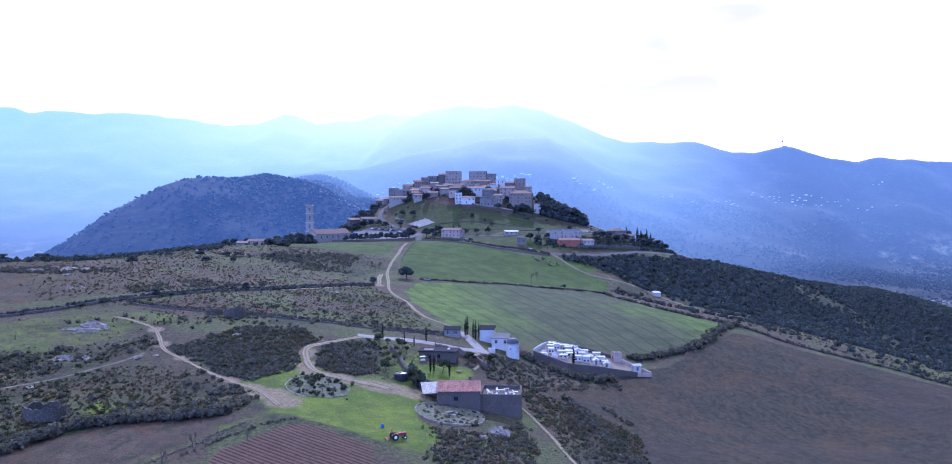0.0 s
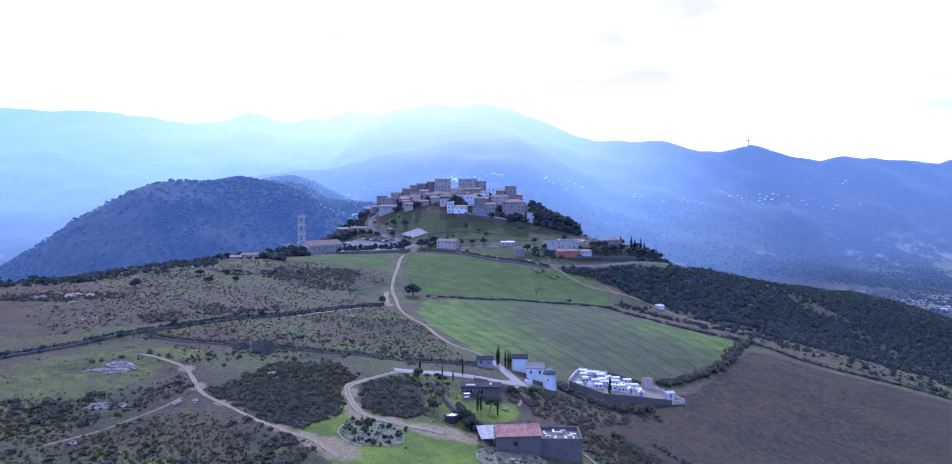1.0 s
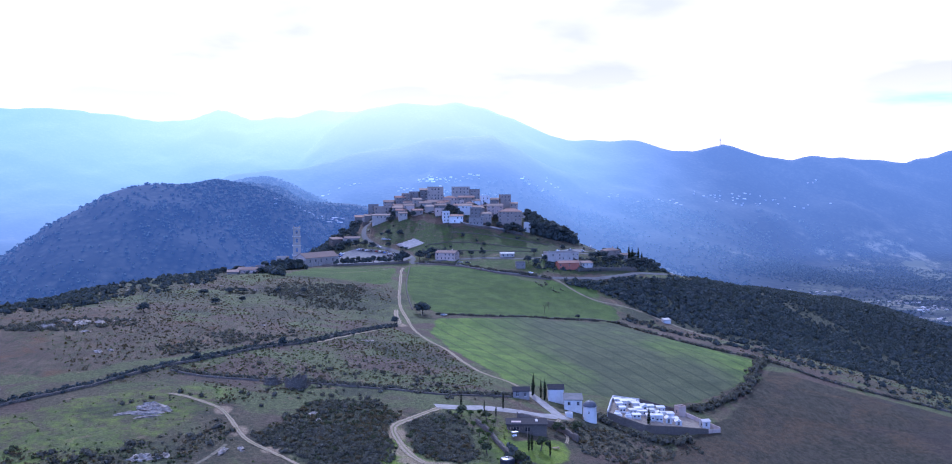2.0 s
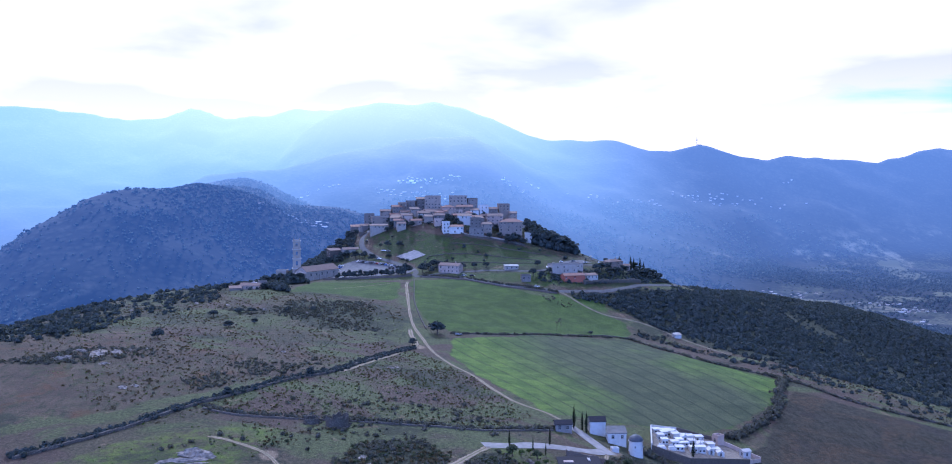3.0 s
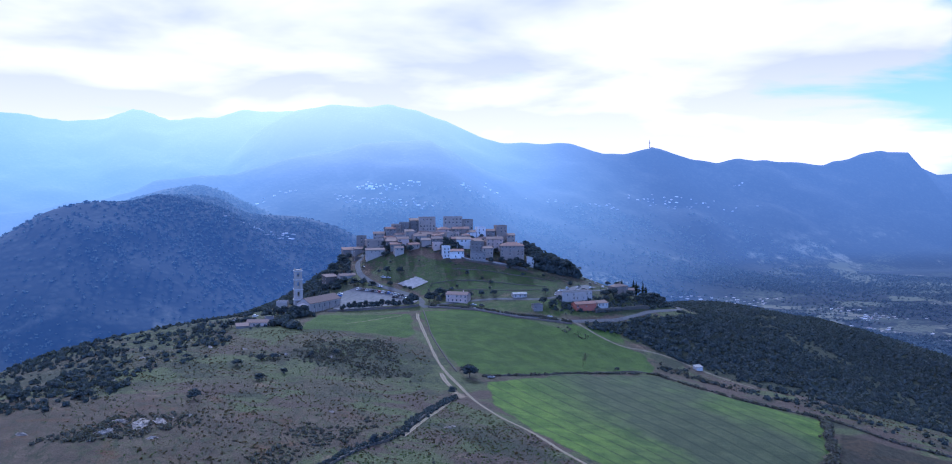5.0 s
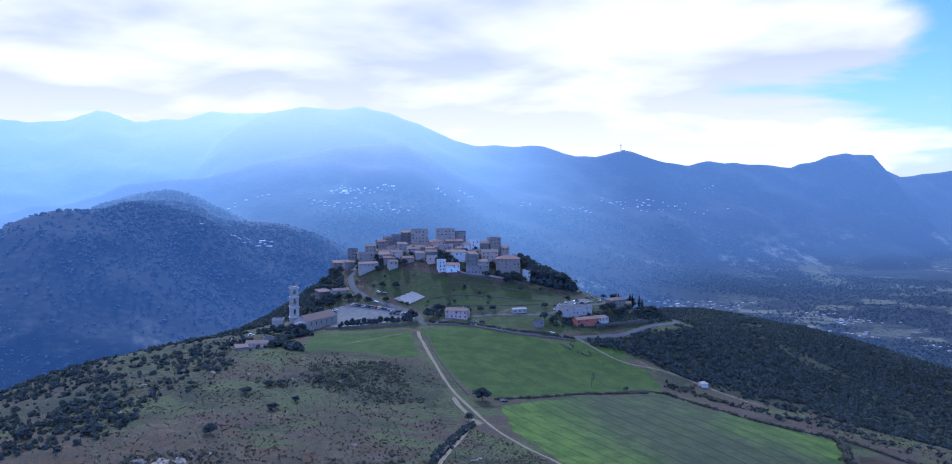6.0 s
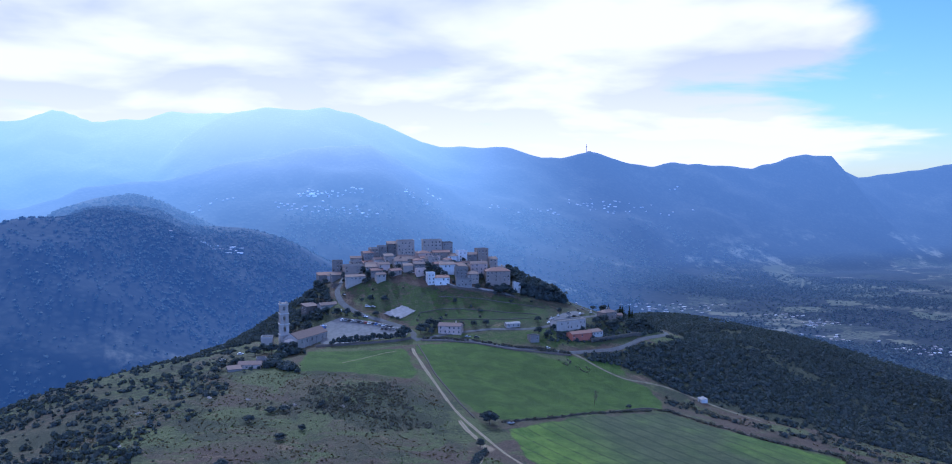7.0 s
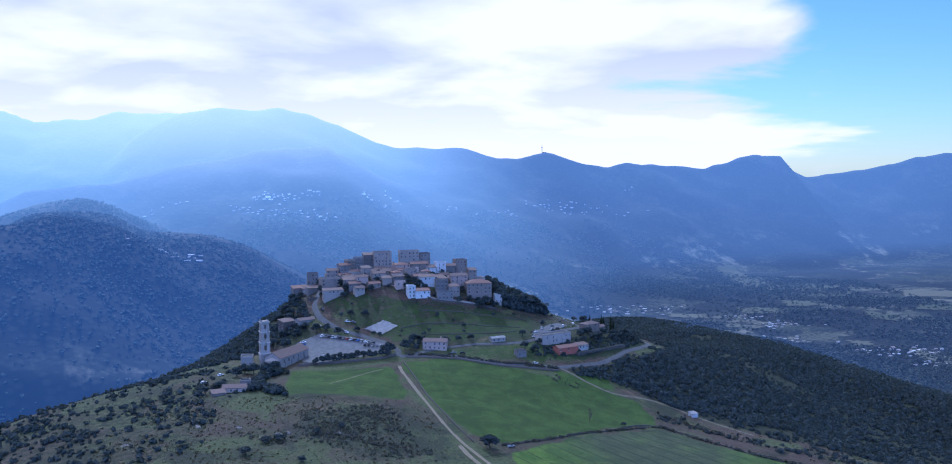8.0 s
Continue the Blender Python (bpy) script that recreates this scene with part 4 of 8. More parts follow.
ribbon("track", [(-59, 532), (-70, 504), (-84, 474), (-98, 442)], 2.6, MAT_DIRT, "narrow dirt lane along a dry stone wall", "track")
ribbon("track", [(-57, 262), (-66, 275), (-73, 280), (-86, 289), (-97, 299), (-107, 309), (-114, 324), (-120, 334), (-130, 342), (-140, 348)], 2.3, MAT_DIRT,
       "rutted dirt track through scrub", "track")
ribbon("track", [(-26, 291), (-37, 294), (-47, 296), (-54, 301), (-59, 313), (-61, 326), (-55, 336), (-44, 350)], 3.3, MAT_DIRT, "curving dirt drive to the farm", "track")
ribbon("track", [(14, 300), (17, 292), (20, 281), (23, 268), (25, 254), (28, 236), (30, 215)], 1.4, MAT_DIRT, "narrow footpath down the slope", "track")
ribbon("track", [(2, 362), (-1, 352), (1, 342), (-1, 334)], 1.7, MAT_DIRT, "worn footpath to the farm lawn", "track")
ribbon("track", [(-137, 259), (-128, 270), (-118, 288), (-112, 304)], 1.1, MAT_LANE, "faint overgrown path in scrub", "track", lift=0.12)
ribbon("track", [(-108, 684), (-96, 694), (-80, 706), (-66, 712)], 1.2, MAT_DIRT, "faint path over the church field", "track", lift=0.12)
ribbon("driveway", [(-46, 351), (-36, 354), (-25, 359), (-12, 361), (-3, 362), (5, 366)], 4.6, MAT_CONCRETE, "pale concrete drive to the chapel yard", "driveway")
ribbon("driveway", [(-7, 398), (-4, 388), (-1, 377), (2, 366)], 4.2, MAT_CONCRETE, "pale concrete lane past the chapel", "driveway", lift=0.2)

ribbon("road", [(-78, 872), (-84, 856), (-88, 845), (-87, 823), (-77, 800), (-63, 782), (-50, 764), (-46, 750), (-47, 739), (-30, 732), (-14, 728), (7, 713), (30, 706), (58, 702), (80, 706), (103, 714), (131, 736), (158, 758), (176, 778), (178, 796), (166, 806), (140, 806)],
       4.2, MAT_ASPHALT, "worn grey village road round the hill", "road", lift=0.25, wobble=0.05)
ribbon("road", [(58, 702), (64, 694), (72, 680), (84, 668), (104, 664), (118, 656), (135, 632), (150, 604)], 2.4, MAT_LANE, "unpaved lane down the slope", "track")
ribbon("road", [(-48, 735), (-29, 740), (4, 744), (35, 739), (57, 744), (73, 757), (96, 768), (116, 784), (112, 803), (98, 818)], 3.8, MAT_ASPHALT, "upper village road with parked cars", "road", lift=0.25, wobble=0.05)
ribbon("road", [(-52, 862), (-45, 856), (-24, 838), (-8, 823), (3, 812), (27, 807), (48, 803)], 3.0, MAT_CONCRETE, "pale lane below the village houses", "road", lift=0.25, wobble=0.08)
LOT = [(-110, 798), (-92, 803), (-64, 778), (-46, 757), (-53, 746), (-105, 744), (-113, 750)]
paved("car_park", LOT, MAT_LOT, "pale asphalt car park beside the church", "car park", 0.3)
paved("parking_terrace", [(60, 754), (70, 764), (84, 776), (97, 785), (104, 782), (94, 771), (80, 763), (70, 753)], MAT_LOT, "worn parking terrace beside the upper road", "car park", 0.27)
paved("oval_bed", [(-46, 293), (-52, 293.5), (-57, 290), (-59, 283), (-56, 277), (-51, 275), (-44, 275.5), (-40, 280), (-40, 288)], MAT_GRAVEL, "stony oval bed with sparse grass", "bed", 0.14)
paved("court", [(-60, 792), (-44, 796), (-36, 786), (-50, 779)], MAT_CONCRETE, "pale concrete sports court on the hillside", "court", 0.4)

stone_wall("field_wall", [(-60, 526), (-74, 500), (-90, 466), (-103, 438), (-116, 425), (-131, 402), (-146, 385), (-160, 368), (-176, 350), (-196, 332)], 1.3, 0.9, MAT_DRYSTONE, "long dry stone wall overgrown with scrub", seed=1)
stone_wall("field_wall", [(-146, 377), (-131, 370), (-112, 368), (-95, 367), (-74, 366), (-45, 368), (-14, 382)], 1.0, 0.6, MAT_DRYSTONE, "low dry stone wall across the heath", seed=2)
stone_wall("field_wall", [(-36, 575), (-2, 586), (36, 600), (86, 612), (112, 556), (148, 524)], 0.9, 0.6, MAT_DRYSTONE, "low stone wall between two green fields", seed=3)
stone_wall("field_wall", [(148, 524), (130, 489), (114, 462), (86, 430)], 0.9, 1.0, MAT_DRYSTONE, "field wall under a dark hedge", seed=4)
stone_wall("field_wall", [(151, 523), (178, 488), (210, 468), (240, 446), (280, 425)], 0.9, 1.0, MAT_DRYSTONE, "dry stone wall at the edge of fallow land", seed=5)
stone_wall("field_wall", [(-50, 580), (-52, 610), (-53, 650), (-51, 690), (-49, 724)], 0.8, 0.8, MAT_DRYSTONE, "low wall beside the dirt track", seed=6)
stone_wall("retaining_wall", [(-44, 733), (-14, 722), (8, 708), (34, 700), (56, 697)], 1.0, 1.0, MAT_RUBBLE, "stone retaining wall below the road", seed=7)
stone_wall("retaining_wall", [(81, 718), (99, 725.5), (117, 735), (135, 745)], 1.2, 2.6, MAT_DRYSTONE, "high stone retaining wall above the road", seed=8)
stone_wall("retaining_wall", [(-118, 742), (-92, 738), (-66, 736), (-50, 740)], 1.0, 1.6, MAT_RUBBLE, "pale wall along the car park", seed=9)
stone_wall("retaining_wall", [(-52, 861), (-40, 851), (-22, 836), (-8, 821), (2, 810), (26, 804), (50, 800)], 0.8, 1.4, MAT_DRYSTONE, "pale parapet along the village lane", seed=10)
for k, line in enumerate(([(-34, 783), (-14, 784), (10, 779), (34, 773), (58, 770)], [(-20, 770), (4, 764), (28, 761), (50, 762)], [(-14, 800), (10, 796), (36, 790), (70, 784)])):
    stone_wall("terrace_wall", line, 0.7, 0.45, MAT_DRYSTONE, "dry stone wall of an overgrown terrace", seed=20 + k)
stone_wall("retaining_wall", [(-16, 352), (-6, 351), (0, 346), (4, 338)], 1.0, 2.4, MAT_RUBBLE, "dark stone wall below the concrete drive", seed=31)


# ---- buildings ----
def cut_wall(s, p0, p1, z0, z1, holes, depth=0.28):
    """A wall face from p0 to p1 with openings (u0, u1, v0, v1) and their reveals; it faces to the right of p0 to p1."""
    p0, p1 = Vector(p0), Vector(p1)
    run = p1 - p0
    length = run.length
    way = run / length
    out = Vector((way.y, -way.x))
    us = sorted({0.0, length, *[h[0] for h in holes], *[h[1] for h in holes]})
    vs = sorted({z0, z1, *[h[2] for h in holes], *[h[3] for h in holes]})
    at = lambda u, v, d=0.0: (p0.x + way.x * u - out.x * d, p0.y + way.y * u - out.y * d, v)
    for a, b in zip(us, us[1:]):
        for c, d in zip(vs, vs[1:]):
            mu, mv = (a + b) / 2, (c + d) / 2
            if any(h[0] < mu < h[1] and h[2] < mv < h[3] for h in holes):
                continue
            s.add([at(a, c), at(b, c), at(b, d), at(a, d)], [(0, 1, 2, 3)])
    for a, b, c, d in holes:
        q = [at(a, c), at(b, c), at(b, d), at(a, d)]
        r = [at(a, c, depth), at(b, c, depth), at(b, d, depth), at(a, d, depth)]
        s.add(q + r, [(1, 0, 4, 5), (2, 1, 5, 6), (3, 2, 6, 7), (0, 3, 7, 4)])


WINDOWS = {}


def window_mesh(w, h):
    """A dark two-pane casement with a pale frame."""
    key = (round(w, 2), round(h, 2))
    if key not in WINDOWS:
        s = Solid()
        s.box(-w / 2, w / 2, -0.02, 0.04, 0, h)
        glass = s.mesh("window", MAT_GLASS)
        f = Solid()
        f.box(-w / 2 - 0.1, w / 2 + 0.1, -0.36, -0.02, -0.16, 0.0)
        f.box(-0.05, 0.05, -0.08, -0.03, 0, h)
        f.box(-w / 2, w / 2, -0.08, -0.03, h * 0.6, h * 0.6 + 0.07)
        WINDOWS[key] = glass, f.mesh("window_frame", MAT_TRIM)
    return WINDOWS[key]


def put_window(parent, x, y, z, turn, w, h):
    glass, fr = window_mesh(w, h)
    ob = part("window", glass, None, parent, m=pose(x, y, z, 0, 0, turn))
    part("window_frame", fr, None, ob)


def house(x, y, top, w, d, roof="flat", wall=None, tile=None, yaw=0.0, floors=None, label="", name="house", chimney=False, group="", category="house", sparse=0.32):
    """A house with its top at that height, walls cut for windows, and a roof of the kind named."""
    rng = random.Random(int(x * 31 + y * 17 + w * 7))
    wall, tile = wall or MAT_OCHRE, tile or MAT_TILE
    c, sn = math.cos(radians(yaw)), math.sin(radians(yaw))
    corners = [(x + a * w / 2 * c - b * d / 2 * sn, y + a * w / 2 * sn + b * d / 2 * c) for a in (-1, 1) for b in (-1, 1)]
    low = min(level(*p) for p in corners) - 1.0
    rise = {"flat": 0.9, "gable": 0.19 * d, "side": 0.19 * w, "hip": 0.2 * min(w, d), "shed": 0.2 * d}[roof]
    eave = top - rise
    tall = eave - low
    ob = thing(name, pose(x, y, low, 0, 0, yaw), label or "old stone village house", category, group)
    ground_front = max(level(corners[0][0], corners[0][1]), level(corners[2][0], corners[2][1])) - low
    n_floor = floors or max(1, int((tall - 0.6) / 2.9))
    s = Solid()
    sides = (((-w / 2, -d / 2), (w / 2, -d / 2), 0), ((w / 2, -d / 2), (w / 2, d / 2), 90), ((w / 2, d / 2), (-w / 2, d / 2), 180), ((-w / 2, d / 2), (-w / 2, -d / 2), 270))
    for p0, p1, turn in sides:
        length = (Vector(p1) - Vector(p0)).length
        holes = []
        n = max(1, int(length / 3.0))
        for k in range(n_floor):
            v0 = tall - 2.25 - k * 2.9
            if v0 < max(0.9, (ground_front + 0.4) if turn == 0 else 1.2):
                continue
            for i in range(n):
                if rng.random() < sparse:
                    continue
                u = (i + 0.5) * length / n + rng.uniform(-0.25, 0.25)
                ww, hh = rng.choice((0.9, 1.0, 1.1)), rng.choice((1.3, 1.45, 1.6))
                holes.append((u - ww / 2, u + ww / 2, v0, v0 + hh))
        cut_wall(s, p0, p1, 0.0, tall, holes)
        a, b = Vector(p0), Vector(p1)
        way = (b - a).normalized()
        for u0, u1, v0, v1 in holes:
            q = a + way * ((u0 + u1) / 2) + Vector((-way.y, way.x)) * 0.26
            put_window(ob, q.x, q.y, v0, turn, u1 - u0, v1 - v0)
    e = 0.35
    if roof == "flat":
        s.add([(-w / 2, -d / 2, tall - 0.25), (w / 2, -d / 2, tall - 0.25), (w / 2, d / 2, tall - 0.25), (-w / 2, d / 2, tall - 0.25)], [(0, 1, 2, 3)])
        part("wall", s, wall, ob)
        r = Solid()
        t = 0.3
        for x0, x1, y0, y1 in ((-w / 2 - 0.02, w / 2 + 0.02, -d / 2 - 0.02, -d / 2 + t), (-w / 2 - 0.02, w / 2 + 0.02, d / 2 - t, d / 2 + 0.02), (-w / 2 - 0.02, -w / 2 + t, -d / 2 + t, d / 2 - t), (w / 2 - t, w / 2 + 0.02, -d / 2 + t, d / 2 - t)):
            r.box(x0, x1, y0, y1, tall, tall + rise)
        part("parapet", r, wall, ob)
        part("roof", Solid().box(-w / 2 + t, w / 2 - t, -d / 2 + t, d / 2 - t, tall - 0.2, tall + 0.05), MAT_TERRACE, ob, "flat screeded roof terrace")
    else:
        r = Solid()
        th = 0.22
        W, D = w / 2 + e, d / 2 + e
        if roof == "gable":
            k = rise * D / (d / 2)
            z0, z1 = tall + rise - k, tall + rise
            prof = [(-D, z0), (0, z1), (D, z0), (D, z0 - th), (0, z1 - th), (-D, z0 - th)]
            r.add([(-W, a, b) for a, b in prof] + [(W, a, b) for a, b in prof],
                  [(0, 6, 7, 1), (1, 7, 8, 2), (2, 8, 9, 3), (3, 9, 10, 4), (4, 10, 11, 5), (5, 11, 6, 0), (0, 1, 4, 5), (1, 2, 3, 4), (6, 11, 10, 7), (7, 10, 9, 8)])
            for sx in (-w / 2, w / 2):
                f = [(0, 1, 2)] if sx > 0 else [(2, 1, 0)]
                s.add([(sx, -d / 2, tall), (sx, d / 2, tall), (sx, 0, tall + rise - th)], f)
        elif roof == "side":
            k = rise * W / (w / 2)
            z0, z1 = tall + rise - k, tall + rise
            prof = [(-W, z0), (0, z1), (W, z0), (W, z0 - th), (0, z1 - th), (-W, z0 - th)]
            r.add([(a, -D, b) for a, b in prof] + [(a, D, b) for a, b in prof],
                  [(1, 7, 6, 0), (2, 8, 7, 1), (3, 9, 8, 2), (4, 10, 9, 3), (5, 11, 10, 4), (0, 6, 11, 5), (5, 4, 1, 0), (4, 3, 2, 1), (7, 10, 11, 6), (8, 9, 10, 7)])
            for sy in (-d / 2, d / 2):
                f = [(0, 1, 2)] if sy < 0 else [(2, 1, 0)]
                s.add([(-w / 2, sy, tall), (w / 2, sy, tall), (0, sy, tall + rise - th)], f)
        elif roof == "hip":
            m = max(0.0, W - D)
            n = max(0.0, D - W)
            z0, z1 = tall - 0.1, tall + rise
            r.add([(-W, -D, z0), (W, -D, z0), (W, D, z0), (-W, D, z0), (-m, -n, z1), (m, -n, z1), (m, n, z1), (-m, n, z1), (-W, -D, z0 - th), (W, -D, z0 - th), (W, D, z0 - th), (-W, D, z0 - th)],
                  [(0, 1, 5, 4), (1, 2, 6, 5), (2, 3, 7, 6), (3, 0, 4, 7), (4, 5, 6, 7), (8, 9, 1, 0), (9, 10, 2, 1), (10, 11, 3, 2), (11, 8, 0, 3), (11, 10, 9, 8)])
        else:
            z0, z1 = tall - 0.05, tall + rise
            r.add([(-W, -D, z0), (W, -D, z0), (W, D, z1), (-W, D, z1), (-W, -D, z0 - th), (W, -D, z0 - th), (W, D, z1 - th), (-W, D, z1 - th)],
                  [(0, 1, 2, 3), (7, 6, 5, 4), (4, 5, 1, 0), (5, 6, 2, 1), (6, 7, 3, 2), (7, 4, 0, 3)])
            s.add([(w / 2, -d / 2, tall), (w / 2, d / 2, tall), (w / 2, d / 2, tall + rise - th)], [(0, 1, 2)])
            s.add([(-w / 2, -d / 2, tall), (-w / 2, d / 2, tall), (-w / 2, d / 2, tall + rise - th)], [(2, 1, 0)])
            s.add([(w / 2, d / 2, tall), (-w / 2, d / 2, tall), (-w / 2, d / 2, tall + rise - th), (w / 2, d / 2, tall + rise - th)], [(0, 1, 2, 3)])
        part("wall", s, wall, ob)
        part("roof", r, tile, ob)
    if chimney:
        ch = Solid().box(w * 0.2, w * 0.2 + 0.7, d * 0.1, d * 0.1 + 0.6, tall - 0.5, tall + rise + 0.9)
        ch.box(w * 0.2 - 0.08, w * 0.2 + 0.78, d * 0.1 - 0.08, d * 0.1 + 0.68, tall + rise + 0.9, tall + rise + 1.05)
        part("chimney", ch, wall, ob)
    return ob


V = "houses of the hill village"
# hill village, from the west end to the grove in the east
house(-92, 893, 61.5, 13, 8, "shed", MAT_GREYWALL, yaw=8, label="half-ruined stone house at the village edge", group=V)
house(-81, 893, 72, 9, 8, "flat", MAT_GREYWALL, yaw=-5, label="tall narrow grey house with a roof terrace", group=V)
house(-72, 866, 70.5, 15, 10, "flat", MAT_OCHRE, yaw=6, label="broad ochre house with a flat terrace", group=V)
house(-73, 846, 64, 16, 6, "shed", MAT_PALESTONE, MAT_OLDTILE, yaw=4, label="long whitewashed house beside the road", group=V)
house(-58, 856, 71, 9, 8, "shed", MAT_OCHRE, MAT_OLDTILE, yaw=-8, label="ochre house with a lean-to tile roof", group=V)
house(-48, 854, 73, 9.5, 8, "gable", MAT_PINK, MAT_OLDTILE, yaw=5, label="pinkish house with a low tiled roof", group=V, chimney=True)
house(-56, 885, 80, 9, 8, "gable", MAT_GREYWALL, MAT_TILE, yaw=10, label="grey house with a reddish roof", group=V)
house(-42, 890, 84, 9, 8, "flat", MAT_GREYWALL, yaw=-12, label="grey rendered house on the slope", group=V)
house(-40, 872, 78, 8, 7, "shed", MAT_OCHRE, MAT_OLDTILE, yaw=3, label="small ochre house with a sloping roof", group=V)
house(-33, 893, 87, 8, 8, "shed", MAT_GREYWALL, MAT_OLDTILE, yaw=0, label="grey tower house with a sloping roof", group=V)
house(-22, 887, 88.5, 15, 10, "flat", MAT_OCHRE, yaw=-4, label="large pale palazzo with rows of windows", group=V)
house(2, 887, 88.5, 17, 9, "flat", MAT_PALESTONE, yaw=-6, label="big pale house on the summit", group=V)
house(15, 885, 86, 9, 8, "flat", MAT_GREYWALL, yaw=3, label="grey annex of the summit house", group=V)
house(-20, 870, 76, 12, 8, "gable", MAT_OCHRE, MAT_OLDTILE, yaw=-6, label="ochre house with a brown tiled roof", group=V, chimney=True)
house(-33, 857, 75, 11, 8, "gable", MAT_PALESTONE, MAT_OLDTILE, yaw=6, label="pale house with dark windows", group=V)
house(-9, 872, 80, 12, 9, "hip", MAT_PINK, MAT_TILE, yaw=5, label="pink house with a red hipped roof", group=V)
house(6, 871, 80, 15, 8, "gable", MAT_OCHRE, MAT_TILE, yaw=-3, label="long house with a red roof", group=V, chimney=True)
house(-6, 856, 76, 9, 8, "flat", MAT_OCHRE, yaw=9, label="ochre house with a parapet", group=V)
house(15, 866, 77, 8, 8, "shed", MAT_WHITE, MAT_OLDTILE, yaw=-5, label="small pale house with one sloping roof", group=V)
house(23, 864, 80, 8, 8, "flat", MAT_WHITE, yaw=4, label="white cubic house with a terrace", group=V)
house(32, 863, 78, 8, 8, "gable", MAT_GREYWALL, MAT_OLDTILE, yaw=-9, label="grey house with an old tile roof", group=V)
house(42, 867, 81, 10, 9, "flat", MAT_OCHRE, yaw=2, label="tall beige block house", group=V)
house(49, 856, 74, 7, 7, "shed", MAT_OCHRE, MAT_OLDTILE, yaw=-6, label="low beige house under the block", group=V)
house(-4, 841, 73, 8, 7, "gable", MAT_OCHRE, MAT_TILE, yaw=7, label="small ochre house with a red roof", group=V)
house(2, 834, 73, 12.5, 8, "shed", MAT_WHITE, MAT_OLDTILE, yaw=-4, label="white three-storey house with regular windows", group=V)
house(11, 823, 70, 10, 8, "flat", MAT_GREYWALL, yaw=-8, label="blue-grey house with small windows", group=V)
house(-16, 819, 67, 6, 6, "flat", MAT_WHITE, yaw=5, label="narrow whitewashed house above the lane", group=V)
house(-7, 818, 64, 12, 7, "shed", MAT_WHITE, MAT_TILE, yaw=-3, label="white restaurant house with a covered porch", group=V)
house(10, 812, 62, 12.5, 7, "flat", MAT_GREYWALL, yaw=-7, label="low grey terrace house", group=V)
house(29, 834, 73, 14, 9, "gable", MAT_PINK, MAT_OLDTILE, yaw=-5, label="pinkish house above the lane", group=V, chimney=True)
house(41, 819, 69, 20, 13, "hip", MAT_OCHRE, MAT_TILE, yaw=-10, label="big ochre house with a red hipped roof", group=V, chimney=True)
house(55, 811, 57, 6, 6, "flat", MAT_TRIM, yaw=-5, label="small pale annex under the grove", group=V)
house(-20, 845, 73, 10, 7, "gable", MAT_GREYWALL, MAT_OLDTILE, yaw=8, label="grey house with a brown roof", group=V)
house(-29, 844, 72, 8, 7, "shed", MAT_OCHRE, MAT_OLDTILE, yaw=-6, label="ochre house with sloping tiles", group=V)
house(-50, 888, 82.5, 7, 7, "flat", MAT_OCHRE, yaw=12, label="old ochre house near the summit", group=V)
house(19, 818, 66, 9, 7, "shed", MAT_OCHRE, MAT_OLDTILE, yaw=4, label="beige house with a shed roof", group=V)
house(-21, 833, 69, 8, 6, "flat", MAT_PINK, yaw=3, label="small pink house above the lane", group=V)
house(-84, 876, 63, 10, 7, "shed", MAT_GREYWALL, MAT_OLDTILE, yaw=9, label="grey house at the western lane", group=V)
house(-66, 884, 76, 10, 8, "gable", MAT_OCHRE, MAT_OLDTILE, yaw=-7, label="ochre house with weathered roof tiles", group=V)
house(-86, 860, 56, 9, 7, "flat", MAT_RUBBLE, yaw=12, label="low stone house above the road", group=V)
# houses that fill the lanes between them
fill = random.Random(7)
taken = [(o.location.x, o.location.y) for o in scene.objects if o.name.split(".")[0] == "house"]
tries = 0
while len(taken) < 92 and tries < 4000:
    tries += 1
    fx, fy = fill.uniform(-90, 62), fill.uniform(826, 925)
    if ((fx + 14) / 84) ** 2 + ((fy - 876) / 46) ** 2 > 1 or any(math.hypot(fx - a, (fy - b) * 1.1) < 9.0 for a, b in taken):
        continue
    taken.append((fx, fy))
    ww, dd = fill.uniform(7, 11), fill.uniform(6.5, 9)
    kind_of = fill.choice(("flat", "gable", "shed", "hip", "gable"))
    house(fx, fy, level(fx, fy) + fill.uniform(4.6, 6.6), ww, dd, kind_of, fill.choice((MAT_OCHRE, MAT_GREYWALL, MAT_PALESTONE, MAT_PINK, MAT_OCHRE)), fill.choice((MAT_TILE, MAT_OLDTILE, MAT_OLDTILE)),
          fill.uniform(-14, 14), label="old rendered house in the village lanes", group=V, chimney=fill.random() < 0.3)

# houses below the village
house(-19, 745, 37.5, 17, 9, "gable", MAT_PINK, MAT_OLDTILE, yaw=-28, label="pink two-storey house beside the road", chimney=True, sparse=0.05)
house(72, 741, 36.0, 27, 9, "flat", MAT_PALESTONE, yaw=14, label="long pale house with a flat roof", sparse=0.6)
house(74, 724, 30, 17, 8, "gable", MAT_TERRACOTTA, MAT_TILE, yaw=10, label="low red shed with a tiled roof", category="shed", name="shed")
house(90, 730, 29, 9, 6, "shed", MAT_TRIM, MAT_OLDTILE, yaw=12, label="pale outhouse beside the red shed", category="shed", name="shed")
house(29, 746, 35.5, 11, 5, "gable", MAT_PALESTONE, MAT_METAL, yaw=5, label="small white barn with a metal roof", category="barn", name="barn")
house(36, 719, 30, 7, 6, "flat", MAT_GREYWALL, yaw=2, label="small grey hut beside the road", category="hut", name="hut")
house(121, 777, 36, 14, 9, "hip", MAT_OCHRE, MAT_OLDTILE, yaw=20, label="beige villa with a hipped roof", chimney=True)
